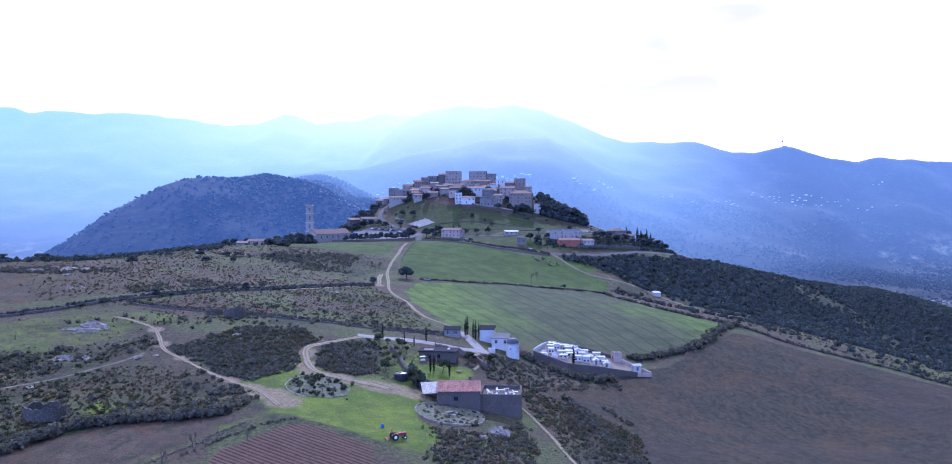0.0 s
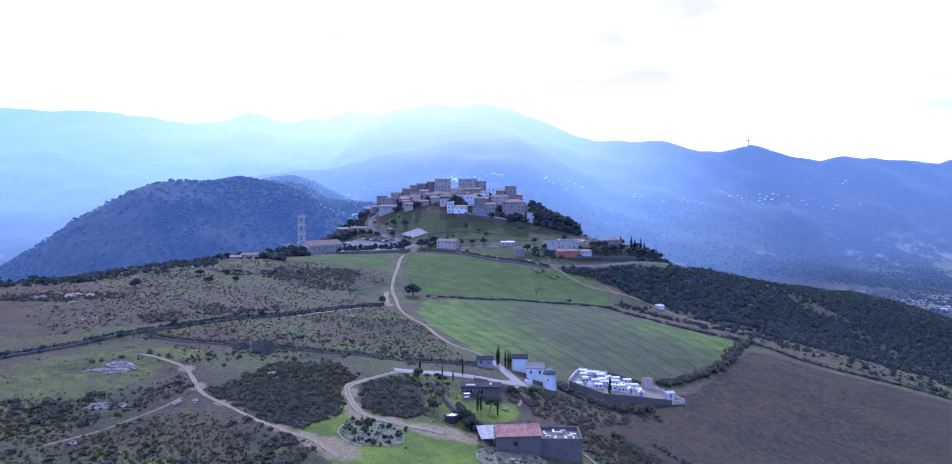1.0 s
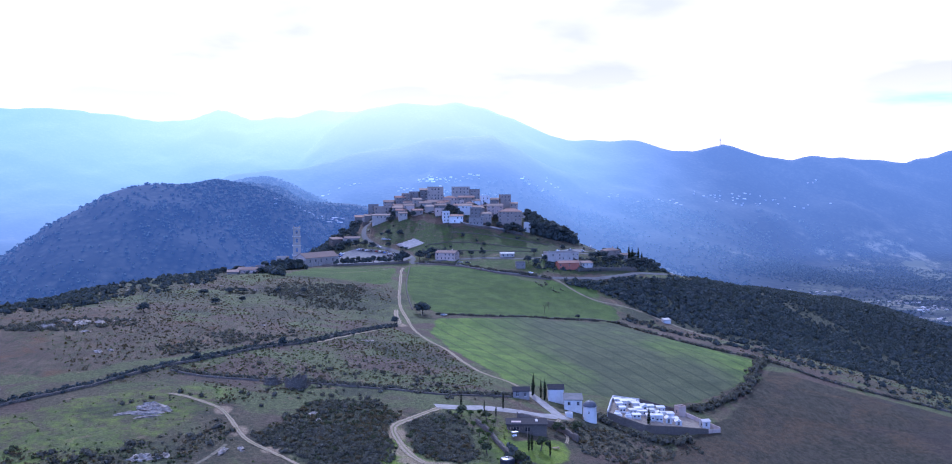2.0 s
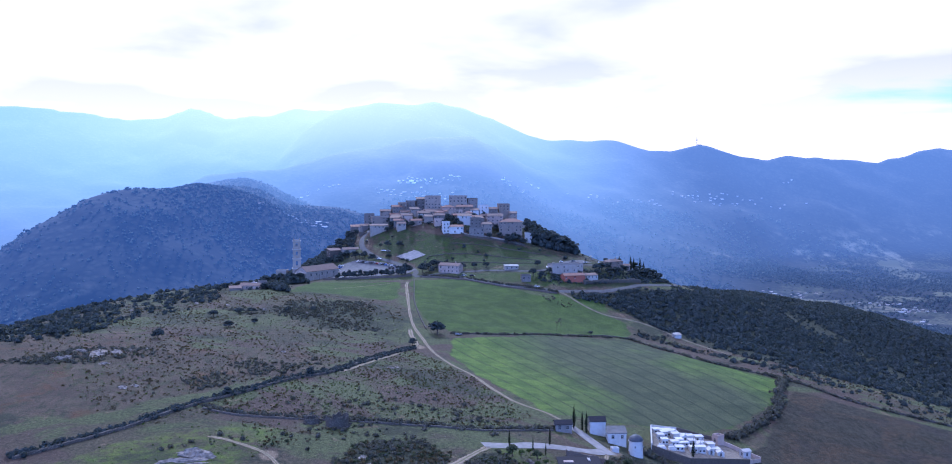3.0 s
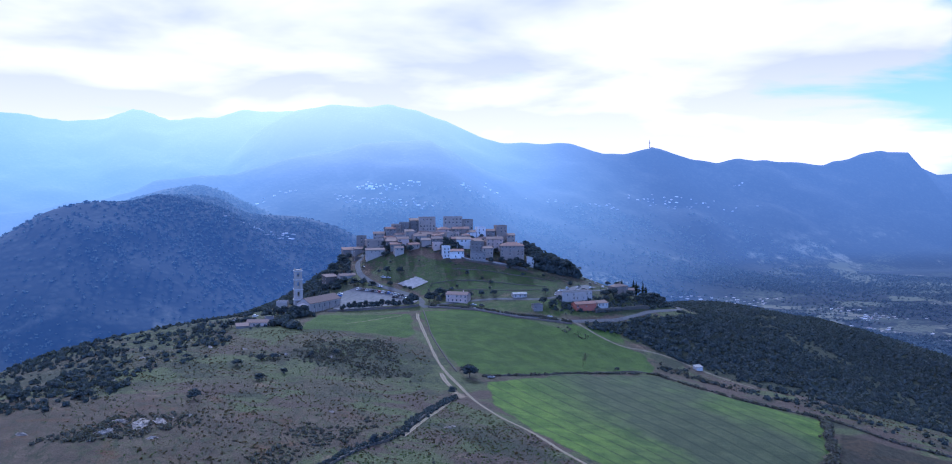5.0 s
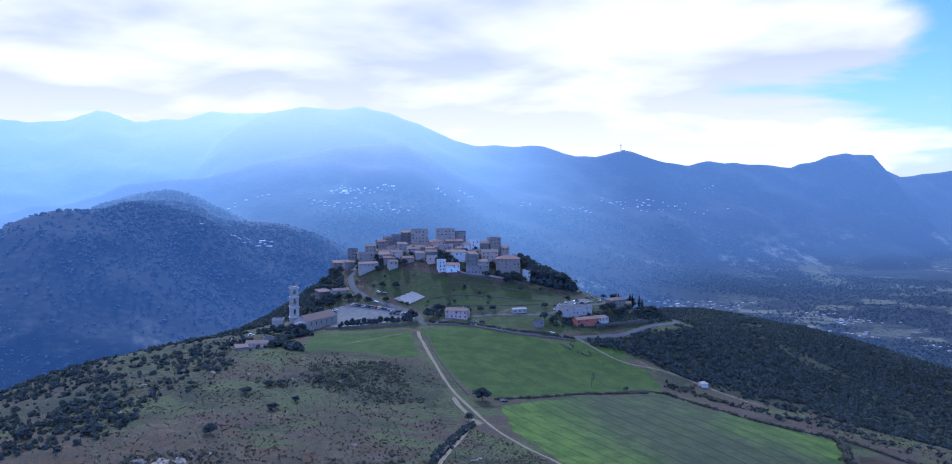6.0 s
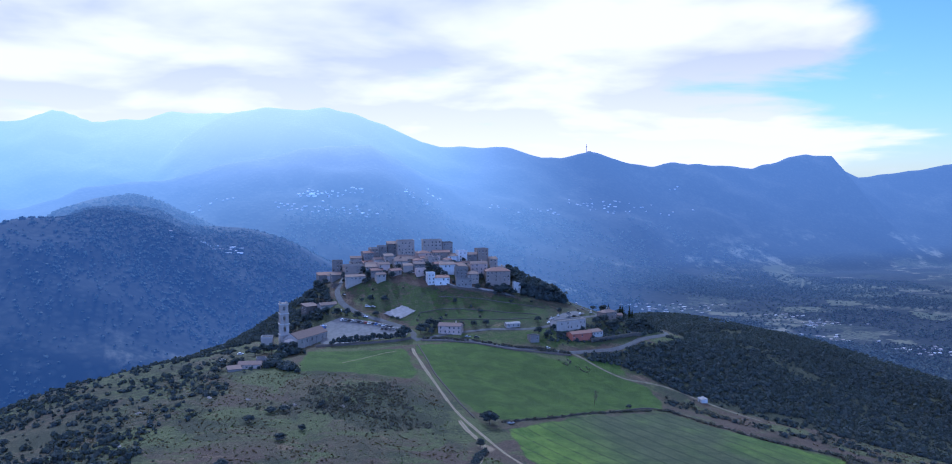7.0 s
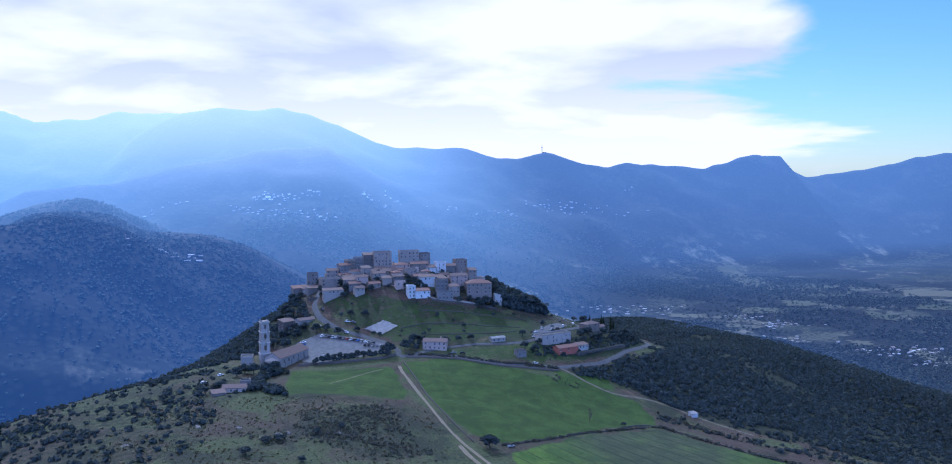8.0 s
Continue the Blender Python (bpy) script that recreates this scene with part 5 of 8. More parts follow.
house(134, 786, 31, 8, 7, "gable", MAT_OCHRE, MAT_OLDTILE, yaw=-10, label="small beige house above the bend")
house(-112, 832, 44, 11, 8, "shed", MAT_RUBBLE, MAT_OLDTILE, yaw=25, label="stone farmhouse behind the church")
house(-98, 828, 45, 15, 8, "gable", MAT_GREYWALL, MAT_OLDTILE, yaw=18, label="long stone house behind the car park")
house(-150, 757, 33, 8, 8, "flat", MAT_PALESTONE, yaw=-10, label="small white sacristy beside the bell tower")
house(-165, 683, 31, 14, 8, "gable", MAT_PINK, MAT_OLDTILE, yaw=-12, label="low farmhouse with a reddish roof")
house(-175, 677, 29.5, 8, 6, "shed", MAT_GREYWALL, MAT_OLDTILE, yaw=8, label="lean-to of the low farmhouse", category="shed", name="shed")
house(-158, 690, 31.5, 6, 6, "flat", MAT_GREYWALL, yaw=4, label="small flat-roofed outhouse of grey render", category="shed", name="shed")
house(-196, 740, 20, 16, 6, "flat", MAT_GREYWALL, yaw=-20, label="long concrete barn below the church", category="barn", name="barn")
house(128, 640, -4.5, 5, 4, "shed", MAT_WHITE, MAT_METAL, yaw=10, label="tiny white field hut on the slope", category="hut", name="hut")


def church():
    ob = thing("church", pose(-123, 757, 22, 0, 0, 49), "pale stone church with a long tiled nave", "church")
    L, D, tall, rise = 36.0, 12.0, 10.5, 3.6
    s = Solid()
    holes = [(u - 0.7, u + 0.7, 6.6, 8.8) for u in (5, 11, 17, 23, 30)]
    cut_wall(s, (-L / 2, -D / 2), (L / 2, -D / 2), 0, tall, holes)
    cut_wall(s, (L / 2, -D / 2), (L / 2, D / 2), 0, tall, [(5.0, 7.0, 1.2, 4.6), (5.4, 6.6, 7.2, 9.0)])
    cut_wall(s, (L / 2, D / 2), (-L / 2, D / 2), 0, tall, holes)
    cut_wall(s, (-L / 2, D / 2), (-L / 2, -D / 2), 0, tall, [])
    for sx in (-L / 2, L / 2):
        s.add([(sx, -D / 2, tall), (sx, D / 2, tall), (sx, 0, tall + rise)], [(0, 1, 2)] if sx > 0 else [(2, 1, 0)])
    part("nave_wall", s, MAT_PALESTONE, ob)
    for u in (5, 11, 17, 23, 30):
        put_window(ob, -L / 2 + u, -D / 2 + 0.26, 6.6, 0, 1.4, 2.2)
    part("door", Solid().box(-1, 1, -0.1, 0.1, 0, 3.4).box(-0.04, 0.04, -0.16, -0.1, 0, 3.4), MAT_WOOD, ob, m=pose(L / 2 - 0.26, 0, 1.2, 0, 0, 90))
    put_window(ob, L / 2 - 0.26, 0, 7.2, 90, 1.2, 1.8)
    r = Solid()
    W, E = L / 2 + 0.3, D / 2 + 0.5
    z0, z1 = tall - 0.2, tall + rise + 0.15
    prof = [(-E, z0), (0, z1), (E, z0), (E, z0 - 0.3), (0, z1 - 0.3), (-E, z0 - 0.3)]
    r.add([(-W, a, b) for a, b in prof] + [(W, a, b) for a, b in prof],
          [(0, 6, 7, 1), (1, 7, 8, 2), (2, 8, 9, 3), (3, 9, 10, 4), (4, 10, 11, 5), (5, 11, 6, 0), (0, 1, 4, 5), (1, 2, 3, 4), (6, 11, 10, 7), (7, 10, 9, 8)])
    part("roof", r, MAT_OLDTILE, ob)
    part("apse", Solid().lathe([(4.4, 0), (4.4, 8.6), (4.7, 8.7), (4.7, 9.0), (0.2, 10.6)], 14, -L / 2, 0), MAT_PALESTONE, ob)
    for u in (-12, -4, 4, 12):
        part("buttress", Solid().box(u - 0.5, u + 0.5, -D / 2 - 1.1, -D / 2 + 0.02, 0, 7.5, 0.12), MAT_PALESTONE, ob)
    part("cornice", Solid().box(-L / 2, L / 2, -D / 2 - 0.25, -D / 2 - 0.01, tall - 0.9, tall - 0.4), MAT_TRIM, ob)


def bell_tower():
    """Four storeys, the upper ones open on each side with arches and ledges between."""
    ob = thing("bell_tower", pose(-138.5, 754, 21, 0, 0, 6), "slender pale bell tower with open arched storeys", "bell tower")
    z, half = 0.0, 3.3
    floors = ((13.0, 3.3, False), (7.2, 3.1, True), (7.0, 2.95, True), (6.2, 2.8, True))
    for tall, half, open_side in floors:
        hole = [(half - 0.85, half + 0.85, z + 2.0, z + tall - 1.5)] if open_side else [(half - 0.35, half + 0.35, z + 7.0, z + 8.6)]
        pts = [(-half, -half), (half, -half), (half, half), (-half, half)]
        inner = [(0.76 * x / half - x, 0.76 * y / half - y) for x, y in pts]
        for turn, (p0, p1) in enumerate(zip(pts, pts[1:] + pts[:1])):
            side = Solid()
            cut_wall(side, p0, p1, z, z + tall, hole, 0.76)
            if open_side:
                q0, q1 = inner[(turn + 3) % 4], inner[(turn + 2) % 4]
                cut_wall(side, q0, q1, z, z + tall, [(half - 1.61, half + 0.09, z + 2.0, z + tall - 1.5)], 0.01)
            wall = part("wall", side, MAT_PALESTONE, ob)
            if open_side:
                q, n, arch = Matrix.Rotation(turn * math.pi / 2, 3, "Z"), 8, Solid()
                ring = [(math.cos(math.pi * i / n) * 0.85, math.sin(math.pi * i / n) * 0.85) for i in range(n + 1)]
                zt, top = z + tall - 2.35, z + tall - 1.48
                for (c0, s0), (c1, s1) in zip(ring, ring[1:]):
                    arch.add([q @ Vector(v) for v in ((c0, -half + 0.06, zt + s0), (c0, -half + 0.06, top), (c1, -half + 0.06, top), (c1, -half + 0.06, zt + s1))], [(0, 1, 2, 3)])
                part("arch", arch, MAT_PALESTONE, wall)
        z += tall
        part("ledge", Solid().box(-half - 0.45, half + 0.45, -half - 0.45, half + 0.45, z, z + 0.35).box(-half - 0.25, half + 0.25, -half - 0.25, half + 0.25, z - 0.3, z), MAT_TRIM, ob)
        z += 0.35
    part("cap", Solid().box(-2.7, 2.7, -2.7, 2.7, z, z + 0.5).box(-2.7, -1.8, -2.7, -1.8, z + 0.5, z + 1.4, 0.1).box(1.8, 2.7, -2.7, -1.8, z + 0.5, z + 1.4, 0.1).box(-2.7, -1.8, 1.8, 2.7, z + 0.5, z + 1.4, 0.1).box(1.8, 2.7, 1.8, 2.7, z + 0.5, z + 1.4, 0.1), MAT_PALESTONE, ob)
    part("bell", Solid().lathe([(0.75, z - 4.6), (0.6, z - 4.2), (0.42, z - 3.6), (0.3, z - 3.3), (0.1, z - 3.2)], 12), MAT_STEEL, ob, "dark bronze bell")


church()
bell_tower()


# ---- chapel, windmill, cemetery ----
house(5, 389, 6.2, 6.2, 6.5, "gable", MAT_WHITE, MAT_SLATE, yaw=-6, label="small white chapel with a dark slate roof", name="chapel", category="chapel", floors=1, sparse=0.4)
house(-10, 384, 6.6, 6.5, 5.5, "gable", MAT_GREYWALL, MAT_SLATE, yaw=-4, label="little grey house with a dark roof", floors=1)
house(10.5, 380, 3.6, 7, 6, "shed", MAT_WHITE, MAT_LOT, yaw=-8, label="low white storehouse beside the chapel", name="storehouse", category="storehouse", floors=1)
house(6.5, 368, -0.4, 2.6, 2.4, "flat", MAT_WHITE, yaw=4, label="tiny white pump house on the yard", name="pump_house", category="hut", floors=1, sparse=0.8)


def windmill_tower(x, y):
    z = level(x, y) - 1.2
    ob = thing("windmill_tower", pose(x, y, z) @ Matrix.Diagonal((0.88, 0.88, 0.9, 1)), "round whitewashed windmill tower with a domed cap", "tower")
    part("wall", Solid().lathe([(3.3, 0), (3.2, 1.0), (3.0, 5.5), (2.9, 7.4)], 24), MAT_WHITE, ob, smooth=False)
    part("cornice", Solid().lathe([(2.9, 7.4), (3.2, 7.5), (3.2, 7.75), (2.9, 7.8)], 24), MAT_TRIM, ob)
    part("roof", Solid().lathe([(3.1, 7.8), (2.95, 8.5), (2.4, 9.3), (1.5, 9.9), (0.3, 10.2)], 24), MAT_CAP, ob, "blue-grey domed cap")
    for turn in (-20, 70, 160):
        a = radians(turn - 90)
        put_window(ob, 2.98 * math.cos(a), 2.98 * math.sin(a), 5.2, turn, 0.6, 0.8)
    part("door", Solid().box(-0.5, 0.5, -0.08, 0.08, 0, 2.1), MAT_WOOD, ob, m=pose(-3.15, -0.6, 1.2, 0, 0, 280))
    part("finial", Solid().tube((0, 0, 10.1), (0, 0, 11.0), 0.08, 0.04, 6), MAT_STEEL, ob)


windmill_tower(15, 369)

GRAVES = [(24, 377), (38, 372), (56, 381), (70, 390), (77, 395), (62, 411), (47, 414), (34, 409)]


def grave_floor(x, y):
    return height(x, y) + 0.5 + 1.9 * ease(-(x - 50) * 0.42 - (y - 392) * 0.9, -14, 12)


paved("cemetery_floor", GRAVES, MAT_YARD, "pale gravelled cemetery terraces", "cemetery", level_of=grave_floor)


def perimeter_wall(a, b, tall, material, label):
    n = max(2, int(math.dist(a, b) / 2.0))
    s = Solid()
    way = (Vector(b) - Vector(a)).normalized()
    side = Vector((-way.y, way.x)) * 0.22
    for i in range(n):
        p, q = Vector(a).lerp(Vector(b), i / n), Vector(a).lerp(Vector(b), (i + 1) / n)
        zt = [float(grave_floor(np.array([v.x]), np.array([v.y]))[0]) + tall for v in (p, q)]
        zb = [level(v.x, v.y) - 0.8 for v in (p, q)]
        ring = [(v.x + sg * side.x, v.y + sg * side.y, z) for v, z in ((p, zb[0]), (q, zb[1])) for sg in (-1, 1)]
        ring += [(v.x + sg * side.x, v.y + sg * side.y, z) for v, z in ((p, zt[0]), (q, zt[1])) for sg in (-1, 1)]
        s.add(ring, [(0, 2, 6, 4), (3, 1, 5, 7), (4, 6, 7, 5), (1, 0, 4, 5), (2, 3, 7, 6)])
    single("cemetery_wall", s, material, label, "wall", kind="structure")


for a, b in zip(GRAVES, GRAVES[1:] + GRAVES[:1]):
    white, rosy = a in ((47, 414), (34, 409)), a in ((70, 390), (77, 395))
    perimeter_wall(a, b, 1.0 if a[1] < 394 else 1.6, MAT_WHITE if white else MAT_PINK if rosy else MAT_RUBBLE,
                   "whitewashed wall at the back of the cemetery" if white else "pinkish rendered wall of the cemetery annex" if rosy else "stone wall round the cemetery")


def tomb(x, y, w, d, h, style, yaw):
    z = float(grave_floor(np.array([x]), np.array([y]))[0])
    ob = thing("tomb", pose(x, y, z - 0.3, 0, 0, yaw), {"chapel": "white mausoleum with a pitched roof", "flat": "white box tomb with a flat slab", "step": "white stepped family tomb"}[style], "tomb", "tombs in the cemetery")
    if style == "chapel":
        s = Solid()
        cut_wall(s, (-w / 2, -d / 2), (w / 2, -d / 2), 0, h, [(w / 2 - 0.45, w / 2 + 0.45, 0.35, 2.1)], 0.3)
        for p0, p1 in (((w / 2, -d / 2), (w / 2, d / 2)), ((w / 2, d / 2), (-w / 2, d / 2)), ((-w / 2, d / 2), (-w / 2, -d / 2))):
            cut_wall(s, p0, p1, 0, h, [])
        s.add([(-w / 2, -d / 2, h), (w / 2, -d / 2, h), (0, -d / 2, h + 0.3 * w)], [(0, 1, 2)])
        s.add([(-w / 2, d / 2, h), (w / 2, d / 2, h), (0, d / 2, h + 0.3 * w)], [(2, 1, 0)])
        part("wall", s, MAT_WHITE, ob)
        k = 0.3 * w
        part("roof", Solid().add([(-w / 2 - 0.15, -d / 2 - 0.15, h - 0.05), (0, -d / 2 - 0.15, h + k + 0.08), (w / 2 + 0.15, -d / 2 - 0.15, h - 0.05), (-w / 2 - 0.15, d / 2 + 0.15, h - 0.05), (0, d / 2 + 0.15, h + k + 0.08), (w / 2 + 0.15, d / 2 + 0.15, h - 0.05)],
                                 [(0, 1, 4, 3), (1, 2, 5, 4), (0, 3, 5, 2)]), MAT_WHITE, ob)
        part("door", Solid().box(-0.45, 0.45, -0.04, 0.04, 0.35, 2.1), MAT_SHUTTER, ob, "dark iron door", m=pose(0, -d / 2 + 0.26, 0))
        part("cross", Solid().box(-0.05, 0.05, -0.05, 0.05, h + k, h + k + 0.8).box(-0.25, 0.25, -0.05, 0.05, h + k + 0.45, h + k + 0.55), MAT_TRIM, ob, m=pose(0, -d / 2, 0))
    elif style == "flat":
        part("plinth", Solid().box(-w / 2 - 0.15, w / 2 + 0.15, -d / 2 - 0.15, d / 2 + 0.15, 0, 0.5), MAT_TRIM, ob)
        part("body", Solid().box(-w / 2, w / 2, -d / 2, d / 2, 0.5, h, 0.05), MAT_WHITE, ob)
        part("slab", Solid().box(-w / 2 - 0.2, w / 2 + 0.2, -d / 2 - 0.2, d / 2 + 0.2, h, h + 0.22), MAT_WHITE, ob)
        for u in (-w / 4, w / 4):
            part("niche", Solid().box(u - 0.35, u + 0.35, -d / 2 - 0.03, -d / 2 + 0.02, 0.9, 1.6), MAT_SLATE, ob, "dark stone grave plate")
    else:
        part("plinth", Solid().box(-w / 2, w / 2, -d / 2, d / 2, 0, 0.8, 0.04), MAT_WHITE, ob)
        part("body", Solid().box(-w / 2 + 0.3, w / 2 - 0.3, -d / 2 + 0.3, d / 2 - 0.3, 0.8, h * 0.75, 0.04), MAT_WHITE, ob)
        part("headstone", Solid().box(-w / 4, w / 4, d / 2 - 0.7, d / 2 - 0.4, h * 0.75, h + 0.3, 0.05), MAT_WHITE, ob)


graves = random.Random(11)
for row in range(6):
    for col in range(10):
        u, v = (col + 0.5 + graves.uniform(-0.18, 0.18)) / 10, (row + 0.5 + graves.uniform(-0.15, 0.15)) / 6
        fx, fy = 27 + 46 * u - 6 * v + (4 * v * u), 376 + 15 * u + 33 * v * (1 - 0.45 * u)
        if not inside(np.array([fx]), np.array([fy]), [(27, 378), (39, 374.5), (54, 382.5), (60, 388), (55, 408), (46, 411), (35, 406)])[0] or graves.random() < 0.1:
            continue
        kind_of = graves.choice(("chapel", "flat", "flat", "flat", "flat", "flat", "step", "step"))
        tomb(fx, fy, graves.uniform(2.4, 3.8), graves.uniform(2.2, 3.6), graves.uniform(1.7, 2.9) if kind_of != "step" else graves.uniform(1.5, 2.2), kind_of, graves.uniform(-8, 0))
house(70.5, 396, level(70, 396) + 4.0, 3.4, 3.2, "gable", MAT_WHITE, MAT_TRIM, yaw=12, label="white mausoleum with small square windows", name="mausoleum", category="mausoleum", floors=1, sparse=0)
house(63.5, 407.5, level(63, 407) + 4.6, 3.6, 3.4, "flat", MAT_PINK, yaw=20, label="pinkish square gatehouse of the cemetery", name="gatehouse", category="gatehouse", floors=1, sparse=0.5)


# ---- farm ----
def farmhouse():
    low = -7.0
    ob = thing("farmhouse", pose(-5.5, 288.5, low, 0, 0, 2), "stone farmhouse with a red tiled roof", "farmhouse")
    w, d, tall, rise = 13.4, 9.4, 6.9, 2.2
    s = Solid()
    doors = [(5.0, 6.4, 3.7, 5.0)]
    cut_wall(s, (-w / 2, -d / 2), (w / 2, -d / 2), 0, tall, doors)
    cut_wall(s, (w / 2, -d / 2), (w / 2, d / 2), 0, tall, [(4, 5, 4, 5.2)])
    cut_wall(s, (w / 2, d / 2), (-w / 2, d / 2), 0, tall, [(3, 4, 3.8, 5.2), (8, 9, 3.8, 5.2)])
    cut_wall(s, (-w / 2, d / 2), (-w / 2, -d / 2), 0, tall, [])
    for sx in (-w / 2, w / 2):
        s.add([(sx, -d / 2, tall), (sx, d / 2, tall), (sx, 0, tall + rise - 0.2)], [(0, 1, 2)] if sx > 0 else [(2, 1, 0)])
    part("wall", s, MAT_RUBBLE, ob)
    # a dark panel stands in for the shade inside the opening
    part("window", Solid().box(-0.7, 0.7, -0.02, 0.04, 0, 1.3), MAT_GLASS, ob, "dark panel for the shade inside an unglazed opening", m=pose(-w / 2 + 5.7, -d / 2 + 0.26, 3.7))
    put_window(ob, w / 2 - 0.26, -d / 2 + 4.5, 4.0, 90, 1.0, 1.2)
    # each slope is laid with overlapping courses of tile
    for sgn, nm in ((-1, "roof_front"), (1, "roof_back")):
        r = Solid()
        run, W = d / 2 + 0.5, w / 2 + 0.35
        courses, cols = 14, 34
        for k in range(courses):
            a, b = k / courses, (k + 1.25) / courses
            y0, y1 = sgn * run * (1 - a), sgn * run * (1 - min(b, 1.02))
            z0, z1 = tall + rise * (a * run - 0.5) / (d / 2) + 0.14, tall + rise * (min(b, 1.02) * run - 0.5) / (d / 2) + 0.05
            for i in range(cols):
                x0, x1 = -W + 2 * W * i / cols, -W + 2 * W * (i + 1) / cols
                m = (x0 + x1) / 2
                wob = 0.03 * math.sin(i * 7.3 + k * 3.1)
                r.add([(x0, y0, z0 + wob - 0.06), (m, y0, z0 + wob + 0.05), (x1, y0, z0 + wob - 0.06), (x0, y1, z1 - 0.06), (m, y1, z1 + 0.05), (x1, y1, z1 - 0.06)],
                      [(0, 1, 4, 3), (1, 2, 5, 4)] if sgn < 0 else [(3, 4, 1, 0), (4, 5, 2, 1)])
        part(nm, r, MAT_SUNLITTILE, ob, "red clay tiles")
    part("ridge", Solid().tube((-w / 2 - 0.35, 0, tall + rise + 0.05), (w / 2 + 0.35, 0, tall + rise + 0.05), 0.2, 0.2, 8), MAT_SUNLITTILE, ob)
    part("chimney", Solid().box(3.2, 4.0, 0.6, 1.3, tall, tall + rise + 1.0).box(3.1, 4.1, 0.5, 1.4, tall + rise + 1.0, tall + rise + 1.15), MAT_RUBBLE, ob)


def lean_to():
    ob = thing("lean_to", pose(-14.6, 288.6, -5.5, 0, 0, 8), "lean-to with a pale corrugated metal roof", "lean-to")
    for px, py in ((-2.3, -3.6), (2.0, -3.6), (-2.3, 3.6)):
        part("post", Solid().box(px - 0.12, px + 0.12, py - 0.12, py + 0.12, 0, 4.6), MAT_WOOD, ob)
    part("back_wall", Solid().box(-2.5, 2.4, 3.7, 4.0, 0, 5.2), MAT_RUBBLE, ob)
    r = Solid()
    for i in range(22):
        x0, x1 = -2.9 + 0.26 * i, -2.9 + 0.26 * (i + 1)
        a, b = (0.0, 0.09) if i % 2 else (0.09, 0.0)
        r.add([(x0, -4.3, 4.4 + a), (x1, -4.3, 4.4 + b), (x1, 4.3, 6.4 + b), (x0, 4.3, 6.4 + a)], [(0, 1, 2, 3)])
    part("roof", r, MAT_METAL, ob, "pale corrugated sheets")
    part("beam", Solid().box(-2.8, 2.7, -3.75, -3.5, 4.4, 4.6), MAT_WOOD, ob)


def walled_yard():
    ob = thing("walled_yard", pose(8.2, 292.5, -12, 0, 0, -4), "high-walled stone yard beside the farmhouse", "courtyard")
    w, d, t, top = 13.2, 15.0, 0.55, 10.3
    for nm, (x0, x1, y0, y1) in (("front_wall", (-w / 2, w / 2, -d / 2, -d / 2 + t)), ("back_wall", (-w / 2, w / 2, d / 2 - t, d / 2)), ("side_wall", (-w / 2, -w / 2 + t, -d / 2 + t, d / 2 - t)), ("side_wall", (w / 2 - t, w / 2, -d / 2 + t, d / 2 - t))):
        part(nm, Solid().box(x0, x1, y0, y1, 0, top), MAT_RUBBLE, ob)
        part("coping", Solid().box(x0 - 0.06, x1 + 0.06, y0 - 0.06, y1 + 0.06, top, top + 0.14), MAT_DRYSTONE, ob)
    part("floor", Solid().box(-w / 2 + t, w / 2 - t, -d / 2 + t, d / 2 - t, 0, 9.2), MAT_TERRACE, ob, "paved yard floor")


def garden_table(x, y, z, w, d, yaw):
    ob = thing("garden_table", pose(x, y, z, 0, 0, yaw), "white garden table on the yard floor", "table", "white furniture in the yard")
    part("tabletop", Solid().box(-w / 2, w / 2, -d / 2, d / 2, 0.7, 0.76), MAT_TRIM, ob)
    for sx in (-1, 1):
        for sy in (-1, 1):
            part("leg", Solid().box(sx * (w / 2 - 0.1) - 0.04, sx * (w / 2 - 0.1) + 0.04, sy * (d / 2 - 0.1) - 0.04, sy * (d / 2 - 0.1) + 0.04, 0, 0.7), MAT_WHITEPAINT, ob)


def lounger(x, y, z, yaw):
    ob = thing("lounger", pose(x, y, z, 0, 0, yaw), "white sun lounger on the yard floor", "lounger", "white furniture in the yard")
    part("seat", Solid().box(-0.35, 0.35, -0.9, 0.45, 0.3, 0.38), MAT_WHITEPAINT, ob)
    part("backrest", Solid().box(-0.35, 0.35, 0, 0.75, -0.04, 0.04), MAT_WHITEPAINT, ob, m=pose(0, 0.45, 0.36, 42))
    for sx in (-0.3, 0.3):
        for sy in (-0.8, 0.4):
            part("leg", Solid().box(sx - 0.03, sx + 0.03, sy - 0.03, sy + 0.03, 0, 0.3), MAT_WHITEPAINT, ob)


farmhouse()
lean_to()
walled_yard()
for a in ((4.5, 291, 1.8, 1.2, 5), (8.5, 295, 2.2, 1.3, -8), (11.5, 291, 1.6, 1.6, 12), (10.0, 297, 1.8, 1.0, 0)):
    garden_table(a[0], a[1], -2.8, a[2], a[3], a[4])
for a in ((4.0, 295, 20), (6.3, 289, -30), (9.8, 289, 10), (12.8, 294, 80), (7.0, 297, 5), (12.0, 288, -15)):
    lounger(a[0], a[1], -2.8, a[2])


def round_garden(cx, cy, rx, ry):
    line = [(cx + rx * math.cos(a), cy + ry * math.sin(a)) for a in [2 * math.pi * i / 28 for i in range(29)]]
    stone_wall("garden_wall", line, 0.45, 0.5, MAT_ROCK, "round dry stone rim of a raised garden", seed=41, step=0.9)
    paved("garden_bed", line[:-1], MAT_GRAVEL, "gravelled bed of the round garden", "garden bed", 0.45)


round_garden(-8, 276, 10.6, 10.5)
